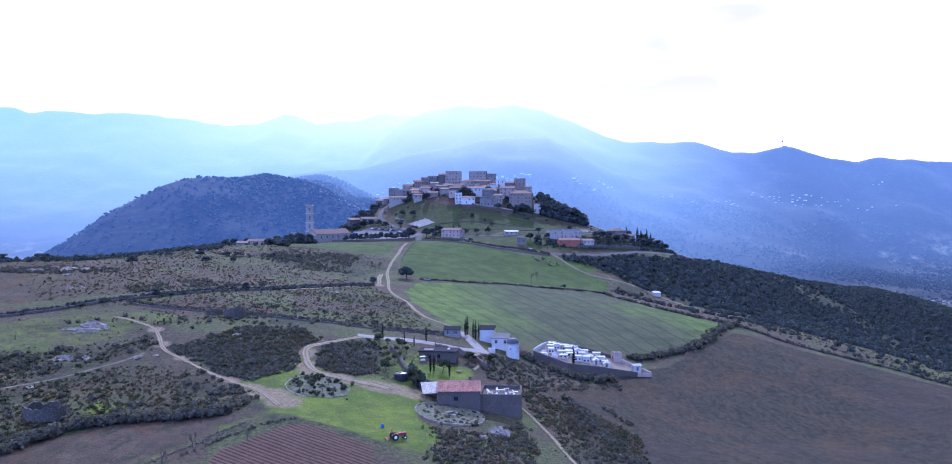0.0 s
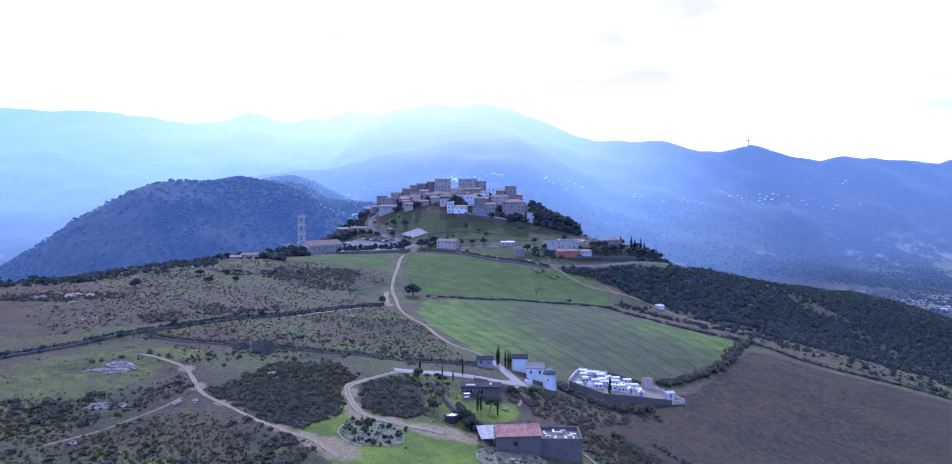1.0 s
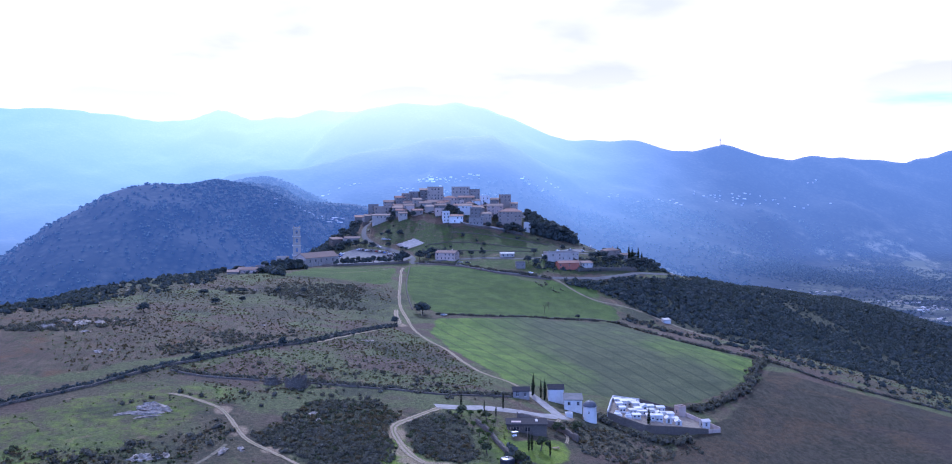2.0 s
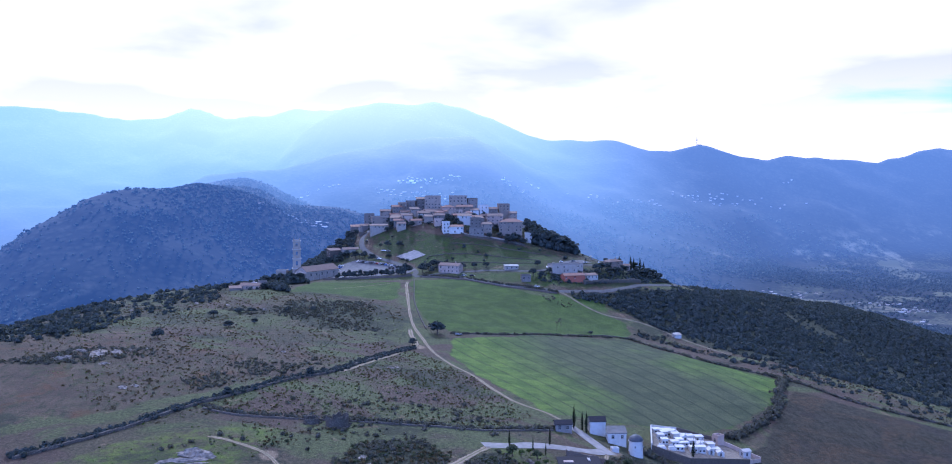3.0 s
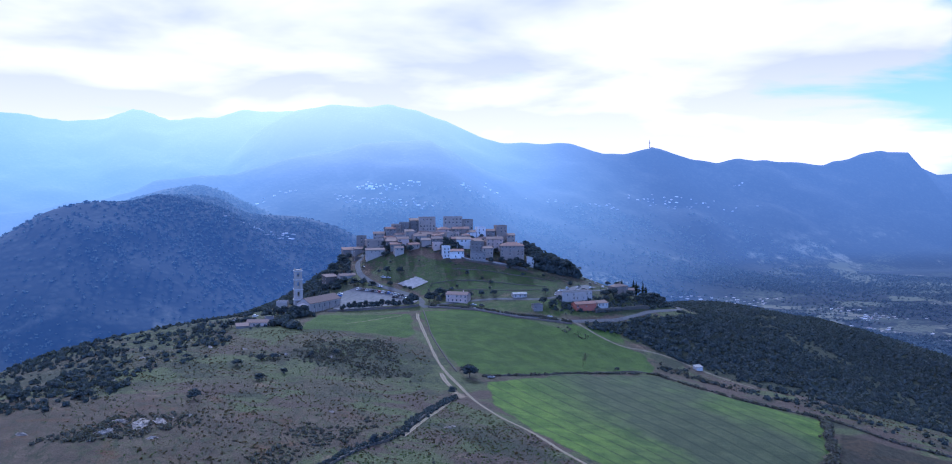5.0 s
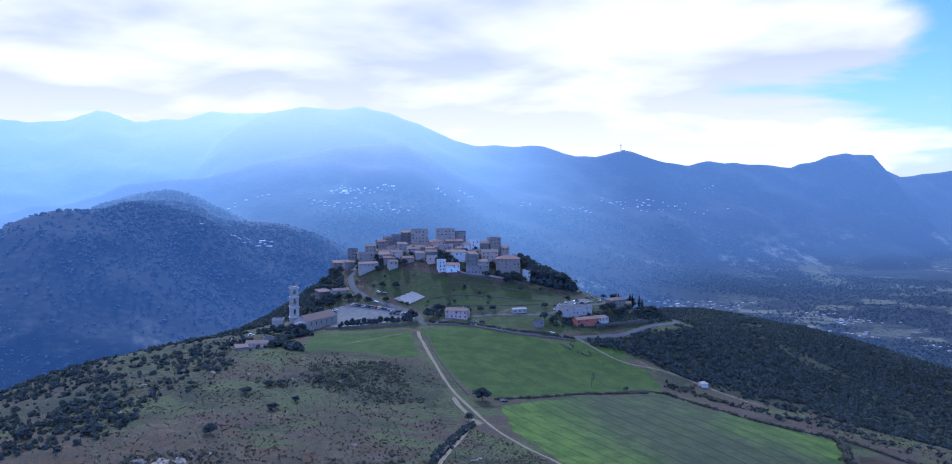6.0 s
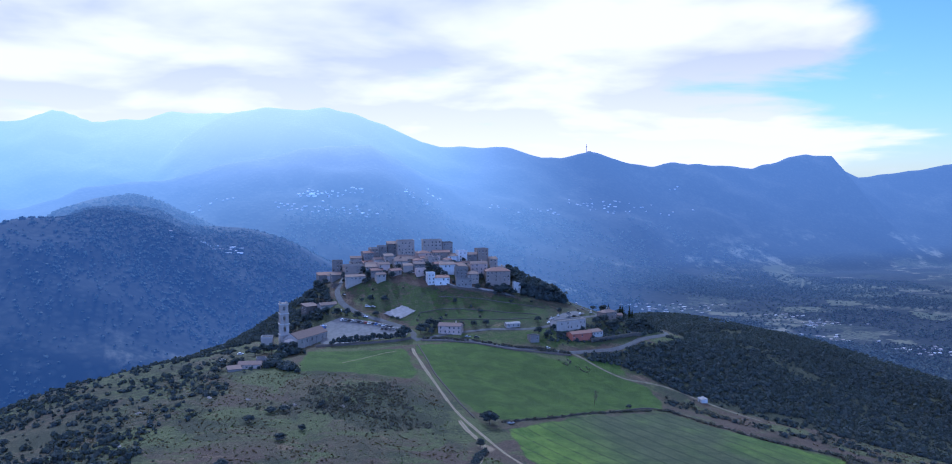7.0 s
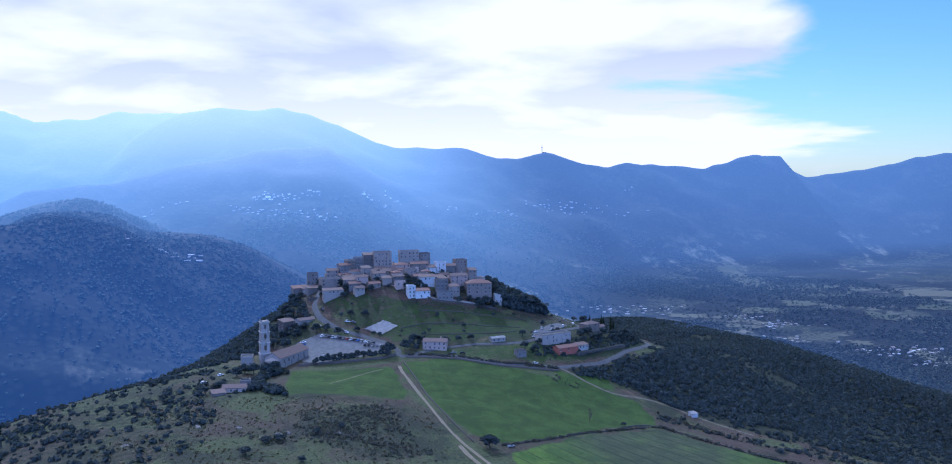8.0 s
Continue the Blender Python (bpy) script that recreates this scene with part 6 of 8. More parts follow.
single("stone_table", Solid().lathe([(0.5, 0), (0.35, 0.3), (0.35, 0.7), (0.9, 0.75), (0.9, 0.9)], 14), MAT_ROCK, "round pale stone table in the garden", "table", pose(-8, 275, level(-8, 275) + 0.45))
for a in (30, 120, 210, 300):
    single("bench", Solid().box(-0.7, 0.7, -0.3, 0.3, 0, 0.45, 0.05), MAT_ROCK, "pale stone bench beside the table", "bench", pose(-8 + 2.3 * math.cos(radians(a)), 275 + 2.3 * math.sin(radians(a)), level(-8, 275) + 0.4, 0, 0, a + 90), group="benches round the stone table")


def outbuilding():
    z = level(-14, 338) - 1
    ob = thing("outbuilding", pose(-14, 341, z, 0, 0, -6), "low dark outbuilding with flat roofs", "outbuilding")
    s = Solid()
    for p0, p1 in (((-7, -4), (7, -4)), ((7, -4), (7, 4)), ((7, 4), (-7, 4)), ((-7, 4), (-7, -4))):
        cut_wall(s, p0, p1, 0, 4.2, [(2.0, 4.2, 1.2, 3.3), (6.5, 8.0, 1.8, 3.2)] if p0[1] < 0 and p1[1] < 0 else [], 0.4)
    part("wall", s, MAT_RUBBLE, ob)
    part("roof", Solid().box(-7.4, 7.4, -4.6, 4.4, 4.2, 4.5), MAT_SLATE, ob, "dark flat roof")
    part("skylight", Solid().box(-5.4, -2.0, -2.2, -0.4, 4.5, 4.7), MAT_PINK, ob, "pale roof panel")
    part("skylight", Solid().box(3.2, 4.0, -0.8, 2.2, 4.5, 4.7), MAT_TRIM, ob, "pale roof panel")
    part("window", Solid().box(-5.0, -2.8, -3.7, -3.6, 1.2, 3.3), MAT_GLASS, ob)
    part("window", Solid().box(-0.5, 1.0, -3.7, -3.6, 1.8, 3.2), MAT_GLASS, ob)
    for px in (-6.5, -3.2, 0.1):
        part("post", Solid().box(px - 0.1, px + 0.1, -7.1, -6.9, 0, 3.4), MAT_WOOD, ob)
    for k in range(8):
        part("rafter", Solid().box(-6.8 + k, -6.68 + k, -7.3, -4.1, 3.4, 3.55), MAT_WOOD, ob)


outbuilding()
part_tank = thing("water_tank", pose(-25.4, 304.5, level(-25.4, 304.5) - 0.2) @ Matrix.Diagonal((1.35, 1.35, 1.3, 1)), "dark round water tank on the lawn edge", "water tank")
part("body", Solid().lathe([(1.6, 0), (1.75, 0.3), (1.75, 1.7), (1.5, 2.0), (0.6, 2.15)], 18), MAT_DARKPAINT, part_tank)
part("lid", Solid().lathe([(0.45, 2.1), (0.45, 2.3), (0.1, 2.35)], 10), MAT_DARKPAINT, part_tank)
bench = thing("picnic_table", pose(-6, 326, level(-6, 326), 0, 0, 20), "wooden picnic table on the farm lawn", "picnic table")
part("tabletop", Solid().box(-1.2, 1.2, -0.5, 0.5, 0.72, 0.8), MAT_WOOD, bench)
for sy in (-0.95, 0.7):
    part("seat", Solid().box(-1.2, 1.2, sy, sy + 0.25, 0.42, 0.48), MAT_WOOD, bench)
for sx in (-0.9, 0.9):
    part("trestle", Solid().box(sx - 0.05, sx + 0.05, -0.9, 0.9, 0.34, 0.42).box(sx - 0.05, sx + 0.05, -0.4, -0.3, 0, 0.72).box(sx - 0.05, sx + 0.05, 0.3, 0.4, 0, 0.72), MAT_WOOD, bench)
sail = thing("garden_swing", pose(-19.5, 331, level(-19.5, 331), 0, 0, 25), "white garden swing seat beside the lawn", "swing")
part("canopy", Solid().box(-1.1, 1.1, -0.7, 0.7, 1.9, 2.0), MAT_WHITEPAINT, sail)
part("seat", Solid().box(-0.9, 0.9, -0.3, 0.3, 0.45, 0.55).box(-0.9, 0.9, 0.25, 0.35, 0.55, 1.0), MAT_WHITEPAINT, sail)
for sx in (-1.05, 1.05):
    for sy in (-0.6, 0.6):
        part("post", Solid().tube((sx, sy, 0), (sx, sy * 0.6, 1.9), 0.05, 0.05, 6), MAT_STEEL, sail)


def tractor(x, y, yaw):
    ob = thing("tractor", pose(x, y, level(x, y) + 0.05, 0, 0, yaw) @ Matrix.Diagonal((1.2, 1.2, 1.2, 1)), "small red farm tractor on the grass", "tractor")
    part("bonnet", Solid().box(0.2, 2.1, -0.42, 0.42, 0.85, 1.5, 0.06), MAT_REDPAINT, ob)
    part("chassis", Solid().box(-1.3, 2.0, -0.3, 0.3, 0.55, 0.9), MAT_STEEL, ob)
    part("seat", Solid().box(-0.9, -0.4, -0.3, 0.3, 1.0, 1.15).box(-1.0, -0.88, -0.3, 0.3, 1.1, 1.6), MAT_DARKPAINT, ob)
    part("roll_bar", Solid().tube((-1.2, -0.5, 0.9), (-1.2, -0.5, 2.4), 0.05, 0.05, 6).tube((-1.2, 0.5, 0.9), (-1.2, 0.5, 2.4), 0.05, 0.05, 6).tube((-1.2, -0.5, 2.4), (-1.2, 0.5, 2.4), 0.05, 0.05, 6), MAT_REDPAINT, ob)
    for sy in (-0.95, 0.95):
        part("mudguard", Solid().box(-1.5, -0.1, sy - 0.2, sy + 0.2, 1.45, 1.55), MAT_REDPAINT, ob)
        w = part("wheel", Solid().tube((-0.8, sy - 0.2, 0.75), (-0.8, sy + 0.2, 0.75), 0.75, 0.75, 18), MAT_RUBBER, ob)
        part("rim", Solid().tube((-0.8, sy - 0.22, 0.75), (-0.8, sy + 0.22, 0.75), 0.38, 0.38, 12), MAT_WHITEPAINT, w)
        w = part("wheel", Solid().tube((1.6, sy * 0.75 - 0.14, 0.45), (1.6, sy * 0.75 + 0.14, 0.45), 0.45, 0.45, 16), MAT_RUBBER, ob)
        part("rim", Solid().tube((1.6, sy * 0.75 - 0.16, 0.45), (1.6, sy * 0.75 + 0.16, 0.45), 0.22, 0.22, 10), MAT_WHITEPAINT, w)
    part("steering_wheel", Solid().tube((-0.1, 0, 1.5), (-0.16, 0, 1.54), 0.22, 0.22, 12), MAT_DARKPAINT, ob)
    part("exhaust", Solid().tube((1.1, 0.3, 1.5), (1.1, 0.3, 2.2), 0.05, 0.05, 6), MAT_STEEL, ob)
    part("harrow", Solid().box(-2.8, -2.5, -1.2, 1.2, 0.4, 0.55).box(-2.6, -1.3, -0.1, 0.1, 0.5, 0.65), MAT_REDPAINT, ob, "red harrow at the rear")
    for k in range(7):
        part("tine", Solid().tube((-2.65, -1.1 + 0.36 * k, 0.45), (-2.8, -1.1 + 0.36 * k, 0.0), 0.04, 0.03, 5), MAT_STEEL, ob)


tractor(-21.5, 245.5, 25)
bin_ob = thing("barrel", pose(-26.5, 254, level(-26.5, 254)), "blue plastic barrel on the lawn", "barrel")
part("body", Solid().lathe([(0.4, 0), (0.48, 0.25), (0.5, 0.6), (0.45, 1.0)], 14), MAT_BLUEPAINT, bin_ob)
part("lid", Solid().lathe([(0.46, 1.0), (0.46, 1.07), (0.2, 1.1)], 14), MAT_DARKPAINT, bin_ob)


# ---- cars ----
def car(x, y, yaw, paint, label, pickup=False, lift=0.3):
    ob = thing("car", pose(x, y, level(x, y) + lift, 0, 0, yaw), label, "car", "parked cars")
    s = Solid()
    prof = [(-2.05, 0.32), (-2.1, 0.75), (-1.75, 0.88), (1.05, 0.9), (1.95, 0.78), (2.1, 0.55), (2.05, 0.32)]
    for a, b in ((-0.82, 0.82),):
        s.add([(u, a, v) for u, v in prof] + [(u, b, v) for u, v in prof], [tuple(range(6, -1, -1)), tuple(range(7, 14))] + [(i, (i + 1) % 7, 7 + (i + 1) % 7, 7 + i) for i in range(7)])
    part("body", s, paint, ob)
    x0 = 0.0 if pickup else -1.7
    part("cabin", Solid().add([(x0, -0.76, 0.88), (1.0, -0.76, 0.88), (1.0, 0.76, 0.88), (x0, 0.76, 0.88), (x0 + 0.35, -0.6, 1.4), (0.3, -0.6, 1.4), (0.3, 0.6, 1.4), (x0 + 0.35, 0.6, 1.4)],
                              [(0, 1, 5, 4), (1, 2, 6, 5), (2, 3, 7, 6), (3, 0, 4, 7)]), MAT_GLASS, ob, "dark glazed cabin")
    part("roof", Solid().box(x0 + 0.3, 0.36, -0.63, 0.63, 1.39, 1.47, 0.05), paint, ob)
    if pickup:
        part("load_bed", Solid().box(-2.0, -0.1, -0.8, -0.7, 0.85, 1.15).box(-2.0, -0.1, 0.7, 0.8, 0.85, 1.15).box(-2.08, -1.98, -0.8, 0.8, 0.85, 1.15), paint, ob)
    for sx in (-1.3, 1.3):
        for sy in (-0.78, 0.78):
            part("wheel", Solid().tube((sx, sy - 0.1, 0.32), (sx, sy + 0.1, 0.32), 0.32, 0.32, 10), MAT_RUBBER, ob)
    for sy in (-0.6, 0.6):
        part("headlight", Solid().box(2.02, 2.1, sy - 0.16, sy + 0.16, 0.56, 0.7), MAT_WHITEPAINT, ob)
    return ob


PAINTS = [(MAT_WHITEPAINT, "white parked car"), (MAT_GREYPAINT, "silver parked car"), (MAT_DARKPAINT, "black parked car"), (MAT_REDPAINT, "red parked car"), (MAT_BLUEPAINT, "blue parked car")]
cars = random.Random(5)
built = {}


def park(x, y, yaw, tone, where, lift=0.3):
    key = (tone, where)
    if key not in built:
        built[key] = car(x, y, yaw, PAINTS[tone][0], PAINTS[tone][1] + " " + where, lift=lift)
    else:
        copy_thing(built[key], pose(x, y, level(x, y) + lift, 0, 0, yaw))


tones = [0, 1, 2, 0, 1, 2, 1, 3, 0, 2, 4, 1]
for i in range(15):
    park(-91 + 2.25 * i, 797 - 2.1 * i, 50 + cars.uniform(-4, 4), tones[i % 12], "in the church car park", 0.32)
for i in range(4):
    park(-108 + 0.8 * i, 782 + 4.2 * i, cars.uniform(-6, 6), tones[(i * 5) % 12], "in the church car park", 0.32)
for i in range(6):
    park(-66 + 2.6 * i, 766 - 1.4 * i, 64 + cars.uniform(-5, 5), tones[(i * 7 + 2) % 12], "in the church car park", 0.32)
park(-98, 757, 15, 0, "in the church car park", 0.32)
for i, (cx, cy, cyaw) in enumerate(((-74, 793, -50), (-70, 806, -48), (-66, 803, -50), (-84, 834, -80), (-90, 812, 80), (-86, 808, 30), (82, 764, 35), (88, 767, 35), (97, 776, 60), (112, 789, 70), (109, 800, 80), (104, 812, 60), (66, 759, 40), (74, 766, 60), (86, 774, 20), (101, 790, 70), (114, 824, 60), (60, 749, 35), (-10, 731, -22), (-4, 729, -22), (42, 706, 5))):
    park(cx, cy, cyaw, tones[(i * 3) % 12], "beside the village road", 0.3)
park(-169, 737, 12, 0, "beside the low farmhouse", 0.1)
park(-181, 716, 20, 1, "beside the low farmhouse", 0.1)
car(-31, 573, 8, MAT_GREYPAINT, "silver pickup truck at the field edge", True, 0.1)


# ---- rocks and ruins ----
def rock(x, y, rx, ry, rz, seed, label="pale weathered granite outcrop", name="rock", sink=0.35, yaw=0):
    rng = np.random.default_rng(seed)
    n, m = 14, 7
    s = Solid()
    vs = []
    for j in range(m + 1):
        el = math.pi / 2 * j / m
        for i in range(n):
            az = 2 * math.pi * i / n
            k = 1 + 0.28 * rng.uniform(-1, 1)
            zz = rz * math.sin(el) * (1 + 0.25 * rng.uniform(-1, 1))
            vs.append((rx * math.cos(el) * math.cos(az) * k, ry * math.cos(el) * math.sin(az) * k, zz - sink * rz))
    s.add(vs, [(j * n + i, j * n + (i + 1) % n, (j + 1) * n + (i + 1) % n, (j + 1) * n + i) for j in range(m) for i in range(n)])
    return single(name, s, MAT_ROCK, label, "rock", pose(x, y, level(x, y), 0, 0, yaw))


k = 0
for x, y, rx, ry, rz in ((-141.5, 333, 5.6, 3.4, 2.7), (-138.5, 330.5, 4.2, 1.8, 1.7), (-141.5, 328.5, 6.2, 1.5, 1.2), (-147, 329, 4.4, 1.4, 1.0), (-140.5, 325.5, 4.6, 1.1, 0.7), (-149.5, 327.5, 2.6, 1.0, 0.7), (-112, 299, 3.2, 1.3, 1.2), (-107, 301, 1.8, 1.2, 1.0), (6.5, 263, 3.6, 3.0, 3.0), (2, 257, 1.6, 1.3, 1.0), (9, 268, 1.4, 1.2, 0.9),
                         (-203, 450, 6.5, 3.5, 1.9), (-196, 453, 4.5, 2.6, 1.7), (-211, 453, 4.0, 1.6, 1.2), (-215, 438, 4.0, 1.6, 1.6), (-213, 441, 2.6, 1.6, 1.4), (-192, 459, 2.0, 1.2, 0.8), (-185, 462, 2.0, 1.0, 0.7), (-244, 438, 2.4, 1.3, 1.2), (-196, 433, 2.4, 1.2, 0.9),
                         (-88, 332, 2.2, 1.4, 1.3), (-86, 327, 1.4, 1.0, 0.8), (-180, 400, 3.0, 1.6, 1.2), (-176, 402, 1.8, 1.0, 1.0), (-134, 292, 4.0, 2.2, 1.8), (-128, 294, 2.4, 1.6, 1.2), (-130, 262, 1.8, 1.2, 0.9), (-152, 590, 2.8, 1.8, 1.4), (-147, 592, 2.2, 1.4, 1.2), (-121, 589, 2.5, 1.6, 1.5), (-118, 586, 1.8, 1.3, 1.0), (-190, 615, 2.6, 1.4, 1.2), (-170, 606, 2.2, 1.2, 1.0), (-126, 478, 1.8, 1.1, 0.8), (-75, 463, 2.2, 1.5, 1.0), (-72, 466, 1.4, 1.1, 0.8), (-230, 540, 2.5, 1.4, 1.2), (-225, 600, 2.2, 1.3, 1.1)):
    k += 1
    rock(x, y, rx, ry, rz, 100 + k, ("large pale granite outcrop on the heath" if rx > 3 else "small pale boulder among scrub"), "rock" if rx > 3 else "boulder", yaw=5 * k - 8 if k < 7 else k * 37)


def stone_hut(x, y, r, h, label, gap):
    """A roofless dry stone hut with a broken rim."""
    z = level(x, y) - 0.5
    ob = thing("stone_hut", pose(x, y, z), label, "ruin")
    rng = random.Random(int(x))
    n = 38
    s = Solid()
    vs, fs = [], []
    tops = [h * (0.95 + 0.18 * rng.uniform(-1, 1)) * (0.5 if abs(i - gap) < 3 else 1) for i in range(n)]
    for i in range(n):
        a = 2 * math.pi * i / n
        for rr, zz in ((r, 0), (r * 0.96, tops[i]), (r - 0.8, tops[i] - 0.1), (r - 0.8, 0)):
            vs.append((rr * math.cos(a), rr * math.sin(a), zz))
    for i in range(n):
        j = (i + 1) % n
        for q in range(3):
            fs.append((4 * i + q, 4 * j + q, 4 * j + q + 1, 4 * i + q + 1))
    s.add(vs, fs)
    part("wall", s, MAT_DRYSTONE, ob)
    for i in range(22):
        a, b = rng.uniform(0, 6.28), rng.uniform(0.2, 0.5)
        part("stone", Solid().box(-b, b, -0.8 * b, 0.8 * b, 0, b * 1.1, 0.2 * b), MAT_DRYSTONE, ob, m=pose((r + rng.uniform(0.1, 1.0)) * math.cos(a), (r + rng.uniform(0.1, 1.0)) * math.sin(a), 0.45, 0, 0, rng.uniform(0, 90)))


stone_hut(-115, 240, 5.6, 3.5, "round roofless dry stone ruin in scrub", 5)
stone_hut(-97, 362, 4.2, 4.2, "roofless blue-grey stone ruin on the heath", 15)
stone_hut(-106, 365, 3.0, 2.4, "low crumbling stone pen beside the ruin", 4)


# ---- plants ----
def clear_of_tracks(x, y, extra=0.6):
    ok = np.ones(len(x), dtype=bool)
    for pts, half in TRACKS:
        near = (x > pts[:, 0].min() - 6) & (x < pts[:, 0].max() + 6) & (y > pts[:, 1].min() - 6) & (y < pts[:, 1].max() + 6) & ok
        idx = np.nonzero(near)[0]
        for part_idx in np.array_split(idx, max(1, len(idx) // 500)):
            if len(part_idx):
                d = np.hypot(x[part_idx, None] - pts[None, :, 0], y[part_idx, None] - pts[None, :, 1]).min(axis=1)
                ok[part_idx[d < half + extra]] = False
    return ok


OPEN_LAND = [UPPER_FIELD, SMALL_FIELD, CHURCH_FIELD, LOWER_FIELD, LAWN, COURT_LAWN, PLOUGHED, STUBBLE, LOT, GRAVES, [(-14, 283), (16, 283), (16, 302), (-18, 302)], [(-22, 333), (-5, 333), (-5, 348), (-22, 348)],
             [(-20, 262), (4, 262), (4, 287), (-20, 287)], [(-3, 362), (20, 362), (20, 394), (-14, 394)], [(-142, 740), (-104, 772), (-112, 784), (-152, 762)]]
HOUSE_SPOTS = np.array([(o.location.x, o.location.y) for o in scene.objects if o.parent is None and o.type == "EMPTY" and o.get("category") in ("house", "chapel", "barn", "shed", "hut")])


def scatter(zone, density, seed, lumpy=0.0, cell=14.0, extra=0.6, open_too=False):
    """Random plan points in a zone, thinned by noise and kept off tracks and fields."""
    rng = np.random.default_rng(seed)
    px, py = [p[0] for p in zone], [p[1] for p in zone]
    area = (max(px) - min(px)) * (max(py) - min(py))
    n = int(area * density)
    x, y = rng.uniform(min(px), max(px), n), rng.uniform(min(py), max(py), n)
    ok = inside(x + 3 * bumps(x, y, 11, seed), y + 3 * bumps(x, y, 11, seed + 1), zone)
    if lumpy:
        ok &= 0.5 + 0.5 * fractal(x, y, cell * 2, 3, seed + 2) > rng.uniform(0, 1, n) ** 0.5 * lumpy
    if not open_too:
        for poly in OPEN_LAND:
            ok &= ~inside(x, y, poly)
    x, y = x[ok], y[ok]
    ok = clear_of_tracks(x, y, extra)
    if len(HOUSE_SPOTS):
        ok &= np.hypot(x[:, None] - HOUSE_SPOTS[None, :, 0], y[:, None] - HOUSE_SPOTS[None, :, 1]).min(axis=1) > 5.5
    return x[ok], y[ok]


def shrubs(name, zones, low, high, material, label, per=14, size=0.52, flat=0.75, seed=0, category="scrub", lumpy=0.0, extra=0.6, cell=14.0, open_too=False):
    cs, rs = [], []
    rng = np.random.default_rng(seed + 500)
    for i, (zone, density) in enumerate(zones):
        x, y = scatter(zone, density, seed + 10 * i, lumpy, cell, extra, open_too)
        r = low + (high - low) * rng.uniform(0, 1, len(x)) ** 1.7
        cs.append(np.column_stack([x, y, height(x, y) + r * flat * 0.35]))
        rs.append(np.column_stack([r * rng.uniform(0.85, 1.25, len(x)), r * rng.uniform(0.85, 1.25, len(x)), r * flat * rng.uniform(0.7, 1.2, len(x))]))
    cs, rs = np.concatenate(cs), np.concatenate(rs)
    return tagged(new(name, leafy(name, cs, rs, per, size, seed + 3, material)), label, category, kind="stuff")


def tufts(name, zones, low, high, material, label, per, seed, category="grass", lumpy=0.0, cell=14.0, open_too=False):
    """Loose sprays of grass and herbs with no body of their own."""
    cs, rs = [], []
    rng = np.random.default_rng(seed + 700)
    for i, (zone, density) in enumerate(zones):
        x, y = scatter(zone, density, seed + 10 * i, lumpy, cell, 0.1, open_too)
        r = low + (high - low) * rng.uniform(0, 1, len(x)) ** 1.5
        cs.append(np.column_stack([x, y, height(x, y) + r * 0.2]))
        rs.append(np.column_stack([r, r, r * 0.7]))
    cs, rs = np.concatenate(cs), np.concatenate(rs)
    co, q = foliage(cs, rs, per, 0.75, seed)
    return tagged(new(name, from_arrays(name, co, q, material)), label, category, kind="stuff")


def hedge(line, width, tall, seed, label, material=None, density=1.1, per=20, size=0.42):
    pts = curve_points(line, 1.0)
    rng = np.random.default_rng(seed)
    n = int(len(pts) * density)
    k = rng.integers(0, len(pts), n)
    off = rng.normal(size=(n, 2)) * width * 0.38
    xy = pts[k] + off
    r = tall * (0.35 + 0.4 * rng.uniform(0, 1, n))
    c = np.column_stack([xy, height(xy[:, 0], xy[:, 1]) + r * 0.6])
    rad = np.column_stack([r * 1.1, r * 1.1, r])
    return tagged(new("hedge", leafy("hedge", c, rad, per, size, seed + 1, material or MAT_MAQUIS)), label, "hedge", kind="stuff")


MAQUIS_WEST = [(-175, 300), (-154, 297), (-134, 304), (-116, 325), (-110, 314), (-125, 285), (-137, 257), (-170, 270)]
SLOPE_EAST = [(17, 324), (40, 312), (52, 285), (48, 240), (28, 232), (22, 282), (15, 303)]
SLOPE_MILL = [(0, 362), (20, 362), (38, 368), (58, 380), (60, 366), (36, 340), (18, 322), (6, 330)]
GARDEN_FRONT = [(-17, 262), (2, 262), (14, 280), (18, 262), (14, 228), (-12, 228)]
HEATH_NORTH = [(-250, 470), (-180, 372), (-120, 424), (-66, 524), (-62, 640), (-140, 662), (-215, 660), (-262, 560)]
HEATH_MID = [(-180, 345), (-118, 422), (-62, 524), (-46, 490), (-20, 400), (-36, 368), (-95, 366), (-140, 374)]
HEATH_FIELD = [(-137, 365), (-60, 362), (-66, 352), (-96, 350), (-122, 336), (-118, 350)]
ROCK_PATCH = [(-240, 425), (-215, 462), (-180, 472), (-175, 455), (-205, 430)]
WALL_PATCH = [(-150, 400), (-118, 440), (-100, 470), (-110, 500), (-140, 450), (-162, 410)]
OUTCROP_PATCH = [(-160, 575), (-110, 578), (-108, 600), (-150, 606), (-175, 600)]
LEFT_SLOPE = [(-250, 462), (-222, 500), (-208, 560), (-200, 660), (-180, 690), (-145, 720), (-160, 790), (-300, 820), (-370, 740), (-375, 600), (-370, 520), (-300, 480)]
RIGHT_SLOPE = [(120, 655), (160, 600), (200, 560), (270, 520), (400, 500), (435, 620), (435, 1030), (330, 1040), (215, 1005), (200, 900), (212, 830), (200, 790), (184, 764), (160, 742), (134, 722), (108, 700), (92, 688)]
RIGHT_EDGE = [(92, 632), (118, 600), (150, 530), (240, 455), (330, 420), (330, 500), (230, 540), (165, 590), (130, 640)]
HILL_SIDE = [(-95, 860), (-60, 845), (-20, 818), (50, 800), (110, 790), (130, 770), (90, 745), (0, 745), (-50, 760), (-80, 800)]
